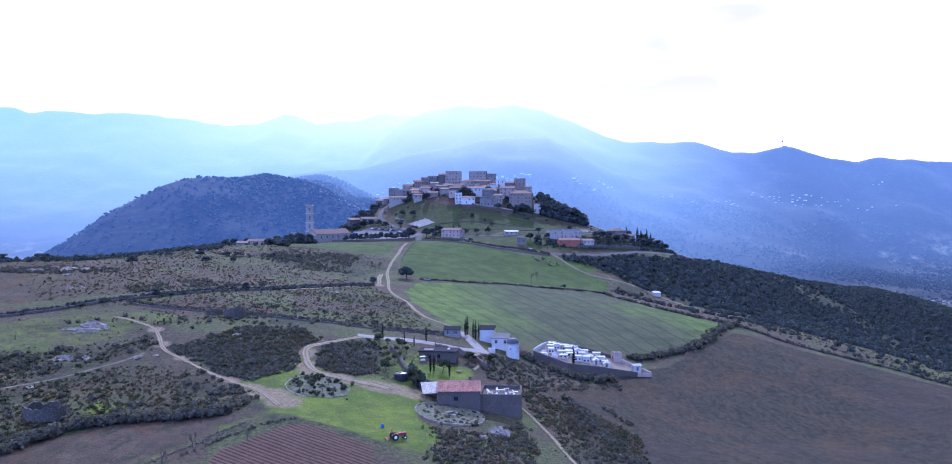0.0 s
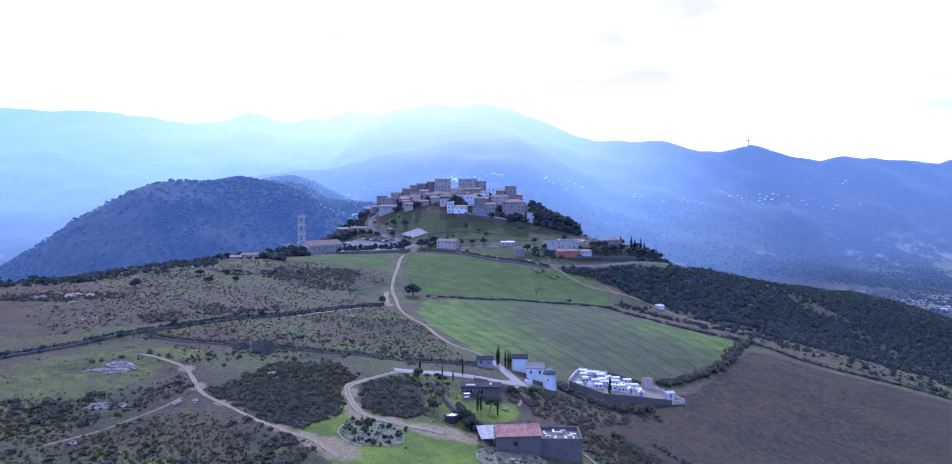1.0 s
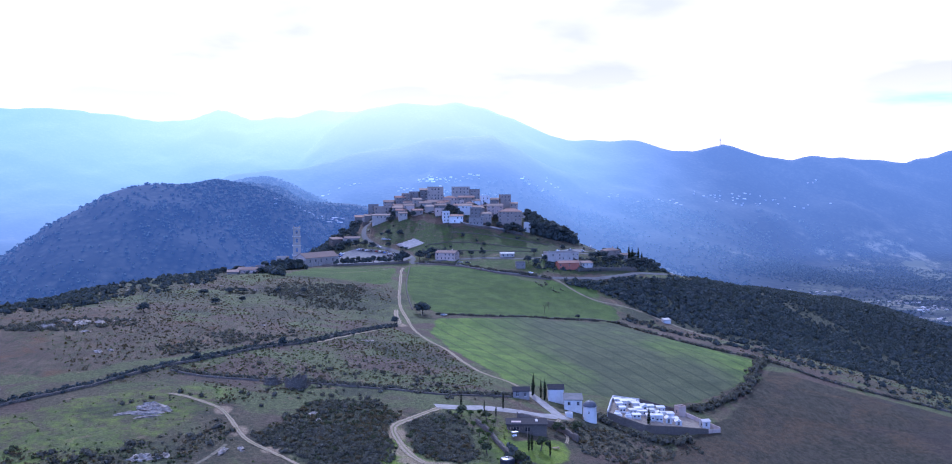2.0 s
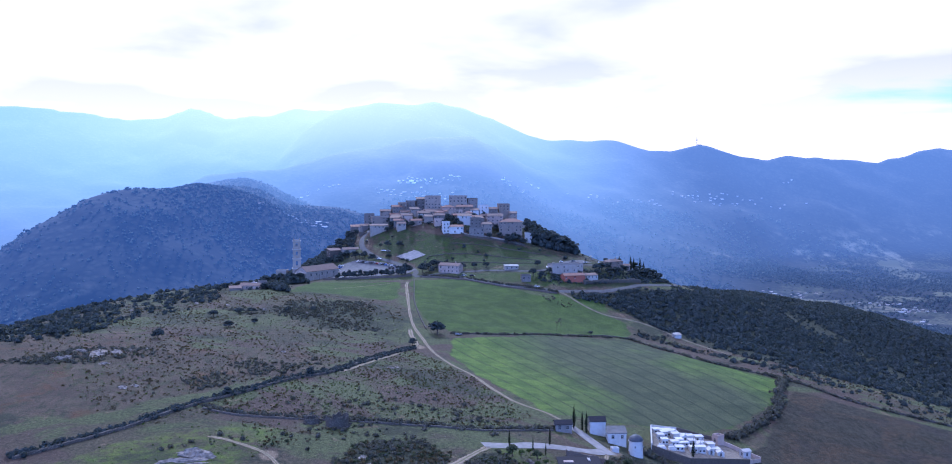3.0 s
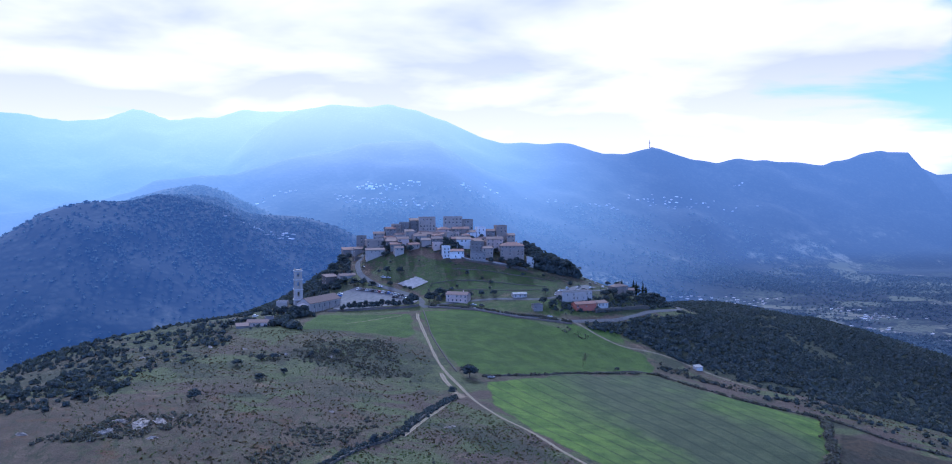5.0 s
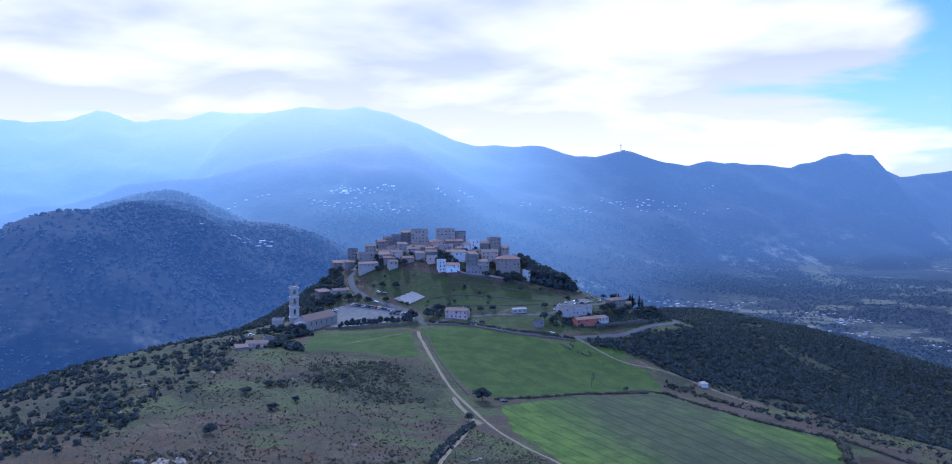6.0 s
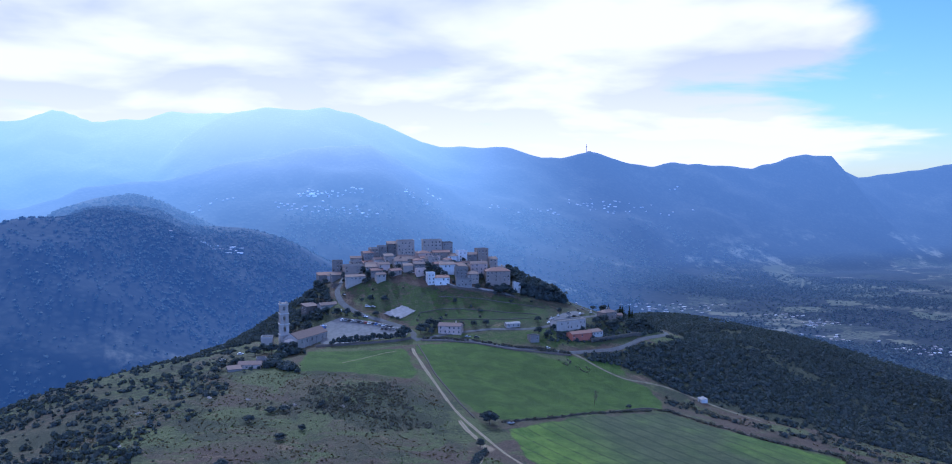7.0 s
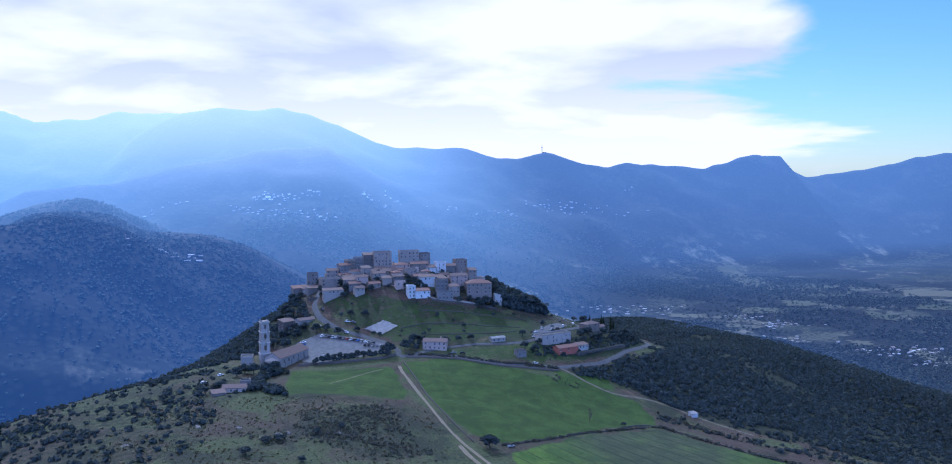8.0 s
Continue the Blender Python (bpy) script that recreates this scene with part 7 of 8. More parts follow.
HILL_BACK = [(-130, 930), (-60, 960), (60, 960), (130, 900), (180, 830), (240, 840), (250, 980), (-150, 990)]
WEST_HILL = [(-160, 900), (-100, 900), (-92, 850), (-100, 815), (-118, 800), (-170, 790), (-230, 850)]
ROAD_TREES = [(46, 716), (60, 712), (110, 728), (135, 758), (165, 776), (160, 800), (120, 800), (90, 752), (50, 735)]
ROAD_FOOT = [(92, 694), (120, 684), (150, 712), (190, 752), (215, 800), (240, 850), (205, 830), (186, 790), (160, 752), (120, 716)]
GROVE = [(60, 807), (60, 846), (78, 850), (99, 826), (98, 812), (78, 803)]

shrubs("maquis", [(CORE_WOOD, 1.0), (RING_WOOD, 1.4), (BELT, 1.0), (GARDEN_FRONT, 0.3), (SLOPE_EAST, 0.1), (SLOPE_MILL, 0.28), (SCRUB_LINE, 0.5)], 0.35, 1.2, MAT_MAQUIS,
       "dense dark maquis scrub round the farm", seed=1, lumpy=0.6, per=24, size=0.36)
shrubs("maquis", [(MAQUIS_WEST, 0.4), (SOUTH_WOOD, 0.34)], 0.35, 1.7, MAT_MAQUIS, "clumps of dark maquis among dry grass", seed=31, lumpy=1.5, cell=14, per=24, size=0.36)
shrubs("pale_scrub", [(CORE_WOOD, 0.25), (RING_WOOD, 0.2), (MAQUIS_WEST, 0.14), (SOUTH_WOOD, 0.12), (SLOPE_EAST, 0.14), (GARDEN_FRONT, 0.14), (HEATH_FIELD, 0.06)], 0.35, 1.0, MAT_OLIVE, "grey-green low scrub on the heath", seed=60, lumpy=0.6, per=18, size=0.42)
shrubs("heath_scrub", [(HEATH_NORTH, 0.1), (HEATH_MID, 0.07), (LEFT_SLOPE, 0.08)], 0.18, 0.8, MAT_MAQUIS, "scattered dark bushes over the heath", seed=110, lumpy=1.9, cell=34)
shrubs("heath_scrub", [(DARK_HEATH, 0.3), (ROCK_PATCH, 0.45), (WALL_PATCH, 0.3), (OUTCROP_PATCH, 0.3)], 0.4, 1.3, MAT_MAQUIS, "low dark scrub in dense drifts", seed=140, lumpy=0.7, cell=12)
SCRUB_NORTH = [(-112, 328), (-100, 346), (-60, 352), (-44, 355), (-30, 363), (-12, 380), (-45, 367), (-95, 364), (-120, 352)]
shrubs("maquis", [(SCRUB_NORTH, 0.4), ([(-110, 372), (-60, 374), (-20, 388), (-30, 410), (-80, 400), (-120, 392)], 0.1), ([(-158, 336), (-150, 340), (-134, 349), (-124, 342), (-133, 333), (-134, 338), (-148, 338)], 0.35)], 0.4, 1.5, MAT_MAQUIS, "dark maquis scrub below the low wall", seed=95, lumpy=1.25, cell=12, per=20, size=0.4)
shrubs("brown_scrub", [(CORE_WOOD, 0.3), (RING_WOOD, 0.3), (MAQUIS_WEST, 0.1), (GARDEN_FRONT, 0.2), (SLOPE_EAST, 0.2), (SLOPE_MILL, 0.15)], 0.4, 1.1, MAT_HEATH, "brown winter scrub among the maquis", seed=85, lumpy=0.8, per=18, size=0.42)
tufts("heath_grass", [(HEATH_NORTH, 0.12), (HEATH_MID, 0.16), (SOUTH_WOOD, 0.4), (MAQUIS_WEST, 0.35), (RIGHT_EDGE, 0.1), (HEATH_FIELD, 0.2), (SLOPE_EAST, 0.4), (GARDEN_FRONT, 0.3)], 0.25, 0.75, MAT_HEATH, "tussocks of dry grass and heather", 7, 160, lumpy=0.6)
tufts("dark_herbs", [(HEATH_NORTH, 0.06), (HEATH_MID, 0.06), (SOUTH_WOOD, 0.25), (RIGHT_EDGE, 0.05), (MAQUIS_WEST, 0.2), (GARDEN_FRONT, 0.3), (SLOPE_EAST, 0.3)], 0.2, 0.6, MAT_MAQUIS, "low dark herbs in the dry grass", 7, 190, lumpy=0.8)
tufts("green_tufts", [(MEADOW, 0.05), (HEATH_MID, 0.14), (HEATH_NORTH, 0.04), (SOUTH_WOOD, 0.1), (GARDEN_FRONT, 0.15), (DRIVE_SLOPE, 0.15)], 0.2, 0.55, MAT_FRESH, "green tufts of fresh grass and herbs", 6, 210, open_too=True)
shrubs("slope_wood", [(RIGHT_SLOPE, 0.12), (HILL_BACK, 0.04), (WEST_HILL, 0.06)], 1.3, 3.2, MAT_DARKLEAF, "dark evergreen oak wood on the slope", per=18, size=0.45, flat=0.85, seed=260, category="woods", lumpy=0.5, cell=30)
shrubs("slope_brush", [(RIGHT_EDGE, 0.08), (HILL_SIDE, 0.006), (WEST_HILL, 0.09), (RIGHT_SLOPE, 0.03), (ROAD_TREES, 0.3), (ROAD_FOOT, 0.3), (BEND_FOOT, 0.2), ([(130, 738), (156, 762), (172, 780), (172, 796), (160, 800), (146, 784), (128, 756)], 0.25)], 0.8, 2.4, MAT_DARKLEAF, "dark bushes along the slopes", per=14, size=0.5, flat=0.85, seed=310, lumpy=0.9, cell=20)
shrubs("slope_brush", [(LEFT_SLOPE, 0.1), (LEFT_BRUSH, 0.13)], 0.7, 2.6, MAT_DARKLEAF, "dark bushes in clumps down the western slope", per=14, size=0.5, flat=0.85, seed=330, lumpy=1.15, cell=16)

VILLAGE_EDGE = [(-72, 836), (-40, 844), (-12, 816), (40, 797), (54, 804), (12, 824), (-18, 844), (-60, 856)]
shrubs("field_brush", [([(40, 694), (52, 690), (64, 676), (56, 670), (46, 680)], 0.16)], 0.4, 1.3, MAT_MAQUIS, "patch of brown brush at the head of the field", per=18, size=0.4, seed=385, lumpy=0.8, cell=10, open_too=True)
shrubs("garden_shrubs", [(VILLAGE_EDGE, 0.07), ([(-90, 850), (-78, 846), (-60, 858), (-30, 862), (10, 845), (40, 845), (50, 870), (0, 880), (-60, 884)], 0.03)], 1.0, 2.8, MAT_DARKLEAF, "dark garden shrubs under the village houses", per=16, size=0.45, seed=380, lumpy=0.7, cell=12)
shrubs("grove_canopy", [(GROVE, 0.26)], 3.2, 5.4, MAT_DARKLEAF, "dense dark canopy of the village grove", per=40, size=0.3, flat=1.15, seed=360, category="woods")
hedge([(-60, 528), (-74, 502), (-90, 468), (-103, 440), (-116, 427), (-131, 404), (-146, 387), (-160, 370), (-176, 352), (-196, 334)], 2.6, 1.6, 401, "dark scrub grown over the long field wall", MAT_DARKLEAF, density=2.6)
hedge([(-36, 575), (-2, 586), (36, 600), (86, 612)], 1.2, 1.3, 402, "low hedge between two green fields", density=1.6)
hedge([(86, 612), (112, 556), (148, 524)], 2.2, 1.8, 403, "bushy hedge at the field edge")
hedge([(150, 524), (130, 488), (114, 460), (86, 429), (72, 418)], 3.2, 2.6, 404, "thick dark hedge beside the green field", density=1.8)
hedge([(151, 523), (178, 488), (210, 468), (240, 446), (280, 425), (330, 400)], 1.8, 1.7, 405, "hedge along the fallow land", density=1.1)
hedge([(-146, 379), (-131, 372), (-112, 370), (-95, 369), (-74, 368), (-45, 370), (-14, 384)], 2.2, 1.5, 406, "scrub along the low wall", density=2.2)
hedge([(-140, 664), (-152, 690), (-146, 712), (-130, 728)], 6.0, 4.5, 408, "dark thicket below the church", MAT_DARKLEAF, 1.2)
hedge([(100, 640), (118, 612), (126, 590)], 4.0, 2.0, 409, "brush along the lane", density=0.9)
hedge([(-42, 738), (-12, 726), (12, 712), (40, 704), (56, 700)], 2.0, 1.6, 410, "bushes along the road wall", density=1.8)
hedge([(20, 376), (24, 370), (40, 364), (58, 376)], 3.0, 2.4, 411, "dark shrubs under the cemetery wall", density=1.6)
hedge([(-58, 290), (-56, 280), (-46, 276), (-40, 282), (-44, 291), (-54, 293), (-50, 284), (-44, 284)], 4.0, 1.2, 412, "grey-green shrubs in an oval bed", MAT_OLIVE, 0.9, 26, 0.36)
hedge([(-140, 586), (-128, 588), (-112, 584)], 4.0, 1.6, 413, "scrub round the heath boulders", density=1.2)
hedge([(-18, 300), (-19, 308), (-24, 312), (-22, 318)], 2.5, 3.0, 414, "dark bushes beside the farmhouse", MAT_DARKLEAF, 1.2)
stone_wall("garden_wall", [(-32, 340), (-28, 330), (-26, 321), (-20.5, 306)], 1.4, 1.5, MAT_DRYSTONE, "rough stone bank beside the farm lawn", seed=53)
stone_wall("bed_edging", [(-44, 294), (-50, 295.5), (-55, 294), (-59, 289), (-60, 283), (-57, 277), (-52, 274)], 0.5, 0.4, MAT_ROCK, "row of pale stones round the oval bed", seed=51)
hedge([(-113, 211), (-109, 223), (-102, 235), (-91, 242.5), (-80, 246.5), (-70, 255)], 2.2, 2.6, 416, "thick dark hedge below the scrub", density=2.6, per=40, size=0.26)
hedge([(33, 324), (37, 299), (42, 270), (44, 250)], 2.2, 1.7, 417, "dark bushes in a line down the slope", density=1.0)
hedge([(47, 323), (50, 311), (52, 304)], 1.6, 1.5, 418, "short row of dark bushes on the fallow land", density=0.8)
hedge([(-72, 219), (-66, 234), (-57, 248), (-50, 253)], 1.0, 0.7, 419, "weeds along the edge of the ploughed soil", density=1.2)
hedge([(-14, 268), (-9, 266), (-3, 268), (-1, 275), (-4, 282), (-11, 282), (-15, 276), (-8, 271), (-5, 278)], 4.5, 0.9, 415, "low garden shrubs in the round bed", MAT_MAQUIS, 1.6)


def tree_parts(ob, tall, spread, leaf, seed, lumps=9, per=34, trunk=0.45, size=0.36):
    rng = random.Random(seed)
    s = Solid()
    fork = tall * trunk
    lean = (rng.uniform(-0.4, 0.4), rng.uniform(-0.4, 0.4))
    s.tube((0, 0, -0.4), (lean[0] * 0.5, lean[1] * 0.5, fork * 0.55), 0.045 * tall, 0.036 * tall, 8)
    s.tube((lean[0] * 0.5, lean[1] * 0.5, fork * 0.55), (lean[0], lean[1], fork), 0.036 * tall, 0.026 * tall, 8)
    cs, rs = [], []
    for i in range(lumps):
        a = 2 * math.pi * i / lumps * 1.618 * 2 + rng.uniform(-0.3, 0.3)
        up_at = rng.uniform(0.0, 1.0)
        rad = spread * (0.75 - 0.5 * up_at) * rng.uniform(0.6, 1.1)
        c = (lean[0] + rad * math.cos(a), lean[1] + rad * math.sin(a), fork + (tall - fork) * (0.15 + 0.65 * up_at))
        k = spread * rng.uniform(0.36, 0.56)
        cs.append(c)
        rs.append((k, k, k * rng.uniform(0.7, 0.95)))
        if i < 6:
            s.tube((lean[0], lean[1], fork * 0.95), c, 0.018 * tall, 0.008 * tall, 6)
    part("trunk", s, MAT_BARK, ob)
    part("crown", leafy("crown", cs, rs, per, size, seed, leaf), None, ob)


TREES = {}


def tree(x, y, tall, spread, leaf, label, style="oak", group="", turn=None):
    """Trees of one style share four shapes, turned and scaled."""
    pick = int(abs(x * 7 + y * 13)) % 4
    key = (style, pick)
    spin = (x * 53 + y * 29) % 360 if turn is None else turn
    name = {"oak": "oak_tree", "olive": "olive_tree", "pine": "pine_tree", "small": "fruit_tree", "silver": "olive_bush"}[style]
    if key not in TREES:
        ob = thing(name, pose(0, 0, 0), label, "tree", group)
        t0, s0 = {"oak": (6.0, 3.2), "olive": (4.2, 2.3), "pine": (11.0, 4.6), "small": (3.0, 1.4), "silver": (2.6, 1.3)}[style]
        lumps, per, trunk = {"oak": (11, 40, 0.3), "olive": (9, 34, 0.38), "pine": (13, 46, 0.42), "small": (7, 22, 0.4), "silver": (7, 26, 0.3)}[style]
        tree_parts(ob, t0, s0, leaf, 900 + 10 * pick + len(style), lumps, per, trunk)
        TREES[key] = ob, t0, s0
        used = ob
    else:
        used = copy_thing(TREES[key][0], pose(0, 0, 0))
        tagged(used, label, "tree", group)
    _, t0, s0 = TREES[key]
    used.matrix_basis = pose(x, y, level(x, y), 0, 0, spin) @ Matrix.Diagonal((spread / s0, spread / s0, tall / t0, 1))
    return used


def cypress(x, y, tall, wide, label, group=""):
    ob = thing("cypress", pose(x, y, level(x, y)), label, "tree", group)
    s = Solid().tube((0, 0, -0.3), (0, 0, tall * 0.35), 0.16, 0.1, 7)
    part("trunk", s, MAT_BARK, ob)
    cs, rs = [], []
    n = 9
    for i in range(n):
        f = i / (n - 1)
        r = wide * (0.65 + 0.5 * f) if f < 0.35 else wide * (1.0 - 0.93 * ((f - 0.35) / 0.65) ** 1.3)
        cs.append((0.05 * math.sin(i * 2.4), 0.05 * math.cos(i * 2.4), tall * (0.1 + 0.87 * f)))
        rs.append((r, r, tall * 0.1))
    part("crown", leafy("crown", cs, rs, 42, 0.2, int(x * 3 + y) % 991, MAT_CYPRESS), None, ob)
    return ob


G = "cypresses round the chapel"
for x, y, t, w in ((-1.2, 388, 7.8, 0.9), (-0.2, 385, 8.6, 1.0), (-3.8, 391, 9.0, 1.0), (-4.6, 388.5, 7.8, 0.9), (1.2, 391, 6.5, 0.8)):
    cypress(x, y, t, w, "slim dark cypress beside the chapel", G)
cypress(41, 377.5, 9.5, 1.2, "dark cypress in the cemetery")
cypress(-36.5, 352, 6.5, 0.7, "slender cypress beside the drive")
cypress(-20, 361, 7.0, 0.7, "slender cypress beside the drive")
cypress(-28, 352, 5.0, 0.5, "young cypress on the farm slope")
cypress(-24, 349, 4.5, 0.5, "young cypress on the farm slope")
cypress(-16.2, 320, 6.5, 0.8, "dark cypress at the farm lawn")
cypress(-15.0, 321, 6.2, 0.8, "dark cypress at the farm lawn")
cypress(-9.4, 318, 6.0, 0.7, "dark cypress at the farm lawn")
for x, y, t in ((142, 796, 13), (146, 800, 12), (150, 795, 14), (154, 798, 11), (163, 790, 8), (133, 800, 10)):
    cypress(x, y, t, 2.1, "tall dark cypress above the road bend", "cypresses above the bend")

tree(-44, 571, 8.0, 5.4, MAT_DARKLEAF, "round dark oak beside the field corner")
tree(-61, 533, 4.0, 2.8, MAT_DARKLEAF, "bushy oak at the end of the wall")
tree(-186, 489, 5.0, 3.4, MAT_DARKLEAF, "lone round oak on the heath")
tree(-110, 432, 3.6, 2.2, MAT_DARKLEAF, "small oak on the stone wall")
tree(-140, 394, 3.2, 2.0, MAT_DARKLEAF, "small oak on the stone wall")
for x, y, t, r in ((-236, 497, 4.0, 3.6), (-262, 500, 4.5, 4.0), (-171, 561, 3.6, 3.6), (-160, 579, 3.4, 3.2), (-153, 582, 3.2, 3.4), (-132, 589, 3.4, 2.6), (-159, 531, 3.4, 3.4), (-147, 547, 2.8, 2.6), (-230, 520, 3.0, 2.6), (60, 612, 2.6, 2.2), (-252, 520, 4.0, 3.6), (-118, 600, 3.0, 2.6), (-200, 585, 3.0, 2.6)):
    tree(x, y, t, r, MAT_DARKLEAF, "low spreading oak on the heath", group="oaks on the heath")
G = "trees along the car park"
for i in range(13):
    tree(-106 + 4.1 * i, 739 + (i % 3) * 0.7 - 0.12 * i, 5.4 + (i * 7 % 5) * 0.4, 2.7 + (i * 3 % 4) * 0.25, MAT_DARKLEAF, "clipped dark tree along the car park", group=G)
for x, y, t, r in ((-55, 742, 9.5, 6.2), (-41, 748, 7.5, 4.6), (-36, 752, 6, 4), (-31, 760, 6.5, 4.2), (-26, 756, 5.5, 3.6), (-34, 744, 5, 3.2), (-9, 752, 5, 3.2), (41, 802, 9.0, 7.0), (36, 800, 6.5, 4.6), (48, 801, 6, 4.2), (-80, 794, 5.5, 3.6), (-86, 803, 6, 4), (-94, 808, 6, 4.2), (-101, 816, 6, 4.4), (-108, 810, 5.5, 4), (-97, 836, 6, 4.2), (-110, 842, 7, 5), (-116, 852, 7, 5), (-108, 862, 6.5, 4.6), (-100, 882, 7, 4.6), (-66, 790, 4.5, 3), (150, 776, 7, 5), (158, 784, 7, 5), (142, 764, 6, 4.2), (132, 758, 5.5, 4), (110, 748, 5.5, 4), (118, 754, 6, 4.2), (98, 742, 5, 3.4), (156, 770, 5.5, 4), (166, 790, 6, 4.4), (150, 812, 8, 6), (138, 820, 7, 5), (-141, 722, 9, 6.0), (-149, 728, 8, 5.5), (-134, 730, 7.5, 4.6), (-154, 735, 7, 5), (-160, 726, 6, 4.5), (-28, 760, 5, 3.4), (52, 752, 5, 3.2), (44, 728, 6, 4.0), (50, 724, 5.5, 3.6), (58, 735, 5, 3.2), (100, 752, 6, 4), (106, 757, 6.5, 4.2), (112, 762, 5.5, 4), (126, 764, 6, 4.2), (140, 772, 5.5, 3.6), (146, 780, 5, 3.4), (124, 812, 4, 3), (136, 812, 4, 2.8), (-120, 792, 6, 4), (-126, 806, 6, 4.4), (-118, 818, 5.5, 4), (-174, 690, 5, 3.4), (-182, 682, 5, 3.6), (-186, 672, 4.5, 3.4), (-172, 696, 4.5, 3.2), (-155, 676, 5, 3.5), (-150, 683, 4.5, 3.2), (-66, 812, 5, 3.2), (-56, 806, 5, 3.4), (0, 752, 4.6, 3), (10, 750, 5, 3.2), (-100, 842, 6, 4), (-106, 850, 6, 4.4), (-98, 868, 6, 4.2)):
    tree(x, y, t, r, MAT_DARKLEAF, "dark evergreen tree below the village", group="trees round the village")
slope_rng, slope_spots = random.Random(91), []
for _ in range(400):
    sx, sy = slope_rng.uniform(-46, 150), slope_rng.uniform(740, 806)
    if len(slope_spots) > 2 or sy > 800 - 0.12 * abs(sx) or not clear_of_tracks(np.array([sx]), np.array([sy]), 2.5)[0] or min(math.hypot(sx - a, sy - b) for a, b in HOUSE_SPOTS) < 11 or any(math.hypot(sx - a, sy - b) < 5.5 for a, b in slope_spots):
        continue
    slope_spots.append((sx, sy))
    tree(sx, sy, slope_rng.uniform(2.6, 4.6), slope_rng.uniform(1.8, 3.2), MAT_DARKLEAF, "low evergreen tree on the village slope", group="trees on the village slope")
G = "pines in the grove"
grove = random.Random(21)
spots = []
while len(spots) < 24:
    gx_, gy_ = grove.uniform(58, 97), grove.uniform(806, 856)
    if (gx_ - 54) * 0.35 + (gy_ - 802) > 52 or gy_ > 862 - 0.45 * (gx_ - 54) or any(math.hypot(gx_ - a, gy_ - b) < 5.2 for a, b in spots):
        continue
    spots.append((gx_, gy_))
    tree(gx_, gy_, grove.uniform(8.5, 11.5), grove.uniform(4.2, 5.6), MAT_DARKLEAF, "dark umbrella pine in the village grove", "pine", G)
for x, y, t, r in ((78, 812, 12.5, 8.0), (68, 808, 11, 6.5), (87, 816, 12, 7.0)):
    tree(x, y, t, r, MAT_DARKLEAF, "dark umbrella pine in the village grove", "pine", G)
vill = random.Random(77)
for _ in range(26):
    vx, vy = vill.uniform(-88, 56), vill.uniform(826, 905)
    if ((vx + 14) / 84) ** 2 + ((vy - 872) / 46) ** 2 < 1 and min(math.hypot(vx - a, vy - b) for a, b in HOUSE_SPOTS) > 4.6:
        tree(vx, vy, vill.uniform(4.5, 7.0), vill.uniform(2.4, 3.6), MAT_DARKLEAF, "dark tree between village houses", group="trees in the village")
for x, y in ((-62, 848), (-66, 838), (-80, 852), (-78, 862), (-50, 842), (-36, 848), (-14, 836), (-12, 826), (20, 806), (6, 846), (38, 842), (-64, 862), (-94, 880), (-52, 848), (-30, 866), (-12, 848), (20, 842), (34, 852), (-66, 874), (12, 852), (-44, 862), (28, 822), (-2, 826), (52, 836), (36, 806), (30, 808)):
    tree(x, y, 5.0, 3.2, MAT_DARKLEAF, "dark tree between village houses", group="trees in the village")
for x, y in ((-33, 316), (-31, 320), (-29.5, 324), (-32, 327), (-34, 333), (-30, 335), (-28, 329), (-26, 338), (-34, 343), (-30, 346)):
    tree(x, y, 2.8, 1.5, MAT_FRESH, "young light green fruit tree", "small", "fruit trees above the lawn")
for x, y, t, r in ((-12, 322, 4.6, 2.6), (-21, 306, 4.8, 2.8), (-20, 299, 4.2, 2.6), (-31, 311, 4.0, 2.2), (-3, 343, 4, 2.6), (6, 350, 3.6, 2.4), (-28, 343, 3.5, 2.2), (-37, 343, 4, 2.4)):
    tree(x, y, t, r, MAT_OLIVE, "grey-green olive tree near the farm", "olive", "olive trees near the farm")
for x, y in ((-55, 280), (-52, 284), (-48, 281), (-44, 279), (-47, 287), (-53, 289), (-42, 284), (-57, 285)):
    tree(x, y, 2.3 + (x * 7 % 3) * 0.3, 1.2, MAT_SILVER, "silvery olive bush in the oval bed", "silver", "olive bushes in the oval bed")


def bare_tree(x, y, tall, seed):
    ob = thing("bare_tree", pose(x, y, level(x, y)), "small leafless tree beside the field", "tree")
    rng = random.Random(seed)
    trunk, twigs = Solid(), Solid()

    def grow(shape, p, way, length, r, depth):
        q = p + way * length
        (trunk if depth == 0 else twigs).tube(p, q, r, r * 0.65, 6 if depth < 2 else 4, False)
        if depth < 4:
            for _ in range(3):
                w = (way + Vector((rng.uniform(-0.8, 0.8), rng.uniform(-0.8, 0.8), rng.uniform(-0.1, 0.5)))).normalized()
                grow(shape, q, w, length * rng.uniform(0.55, 0.75), r * 0.6, depth + 1)

    grow(trunk, Vector((0, 0, -0.2)), Vector((0.05, 0, 1)), tall * 0.34, 0.16, 0)
    part("trunk", trunk, MAT_BARK, ob)
    part("branchwork", twigs, MAT_BARK, ob)


row, tumble = Solid(), random.Random(52)
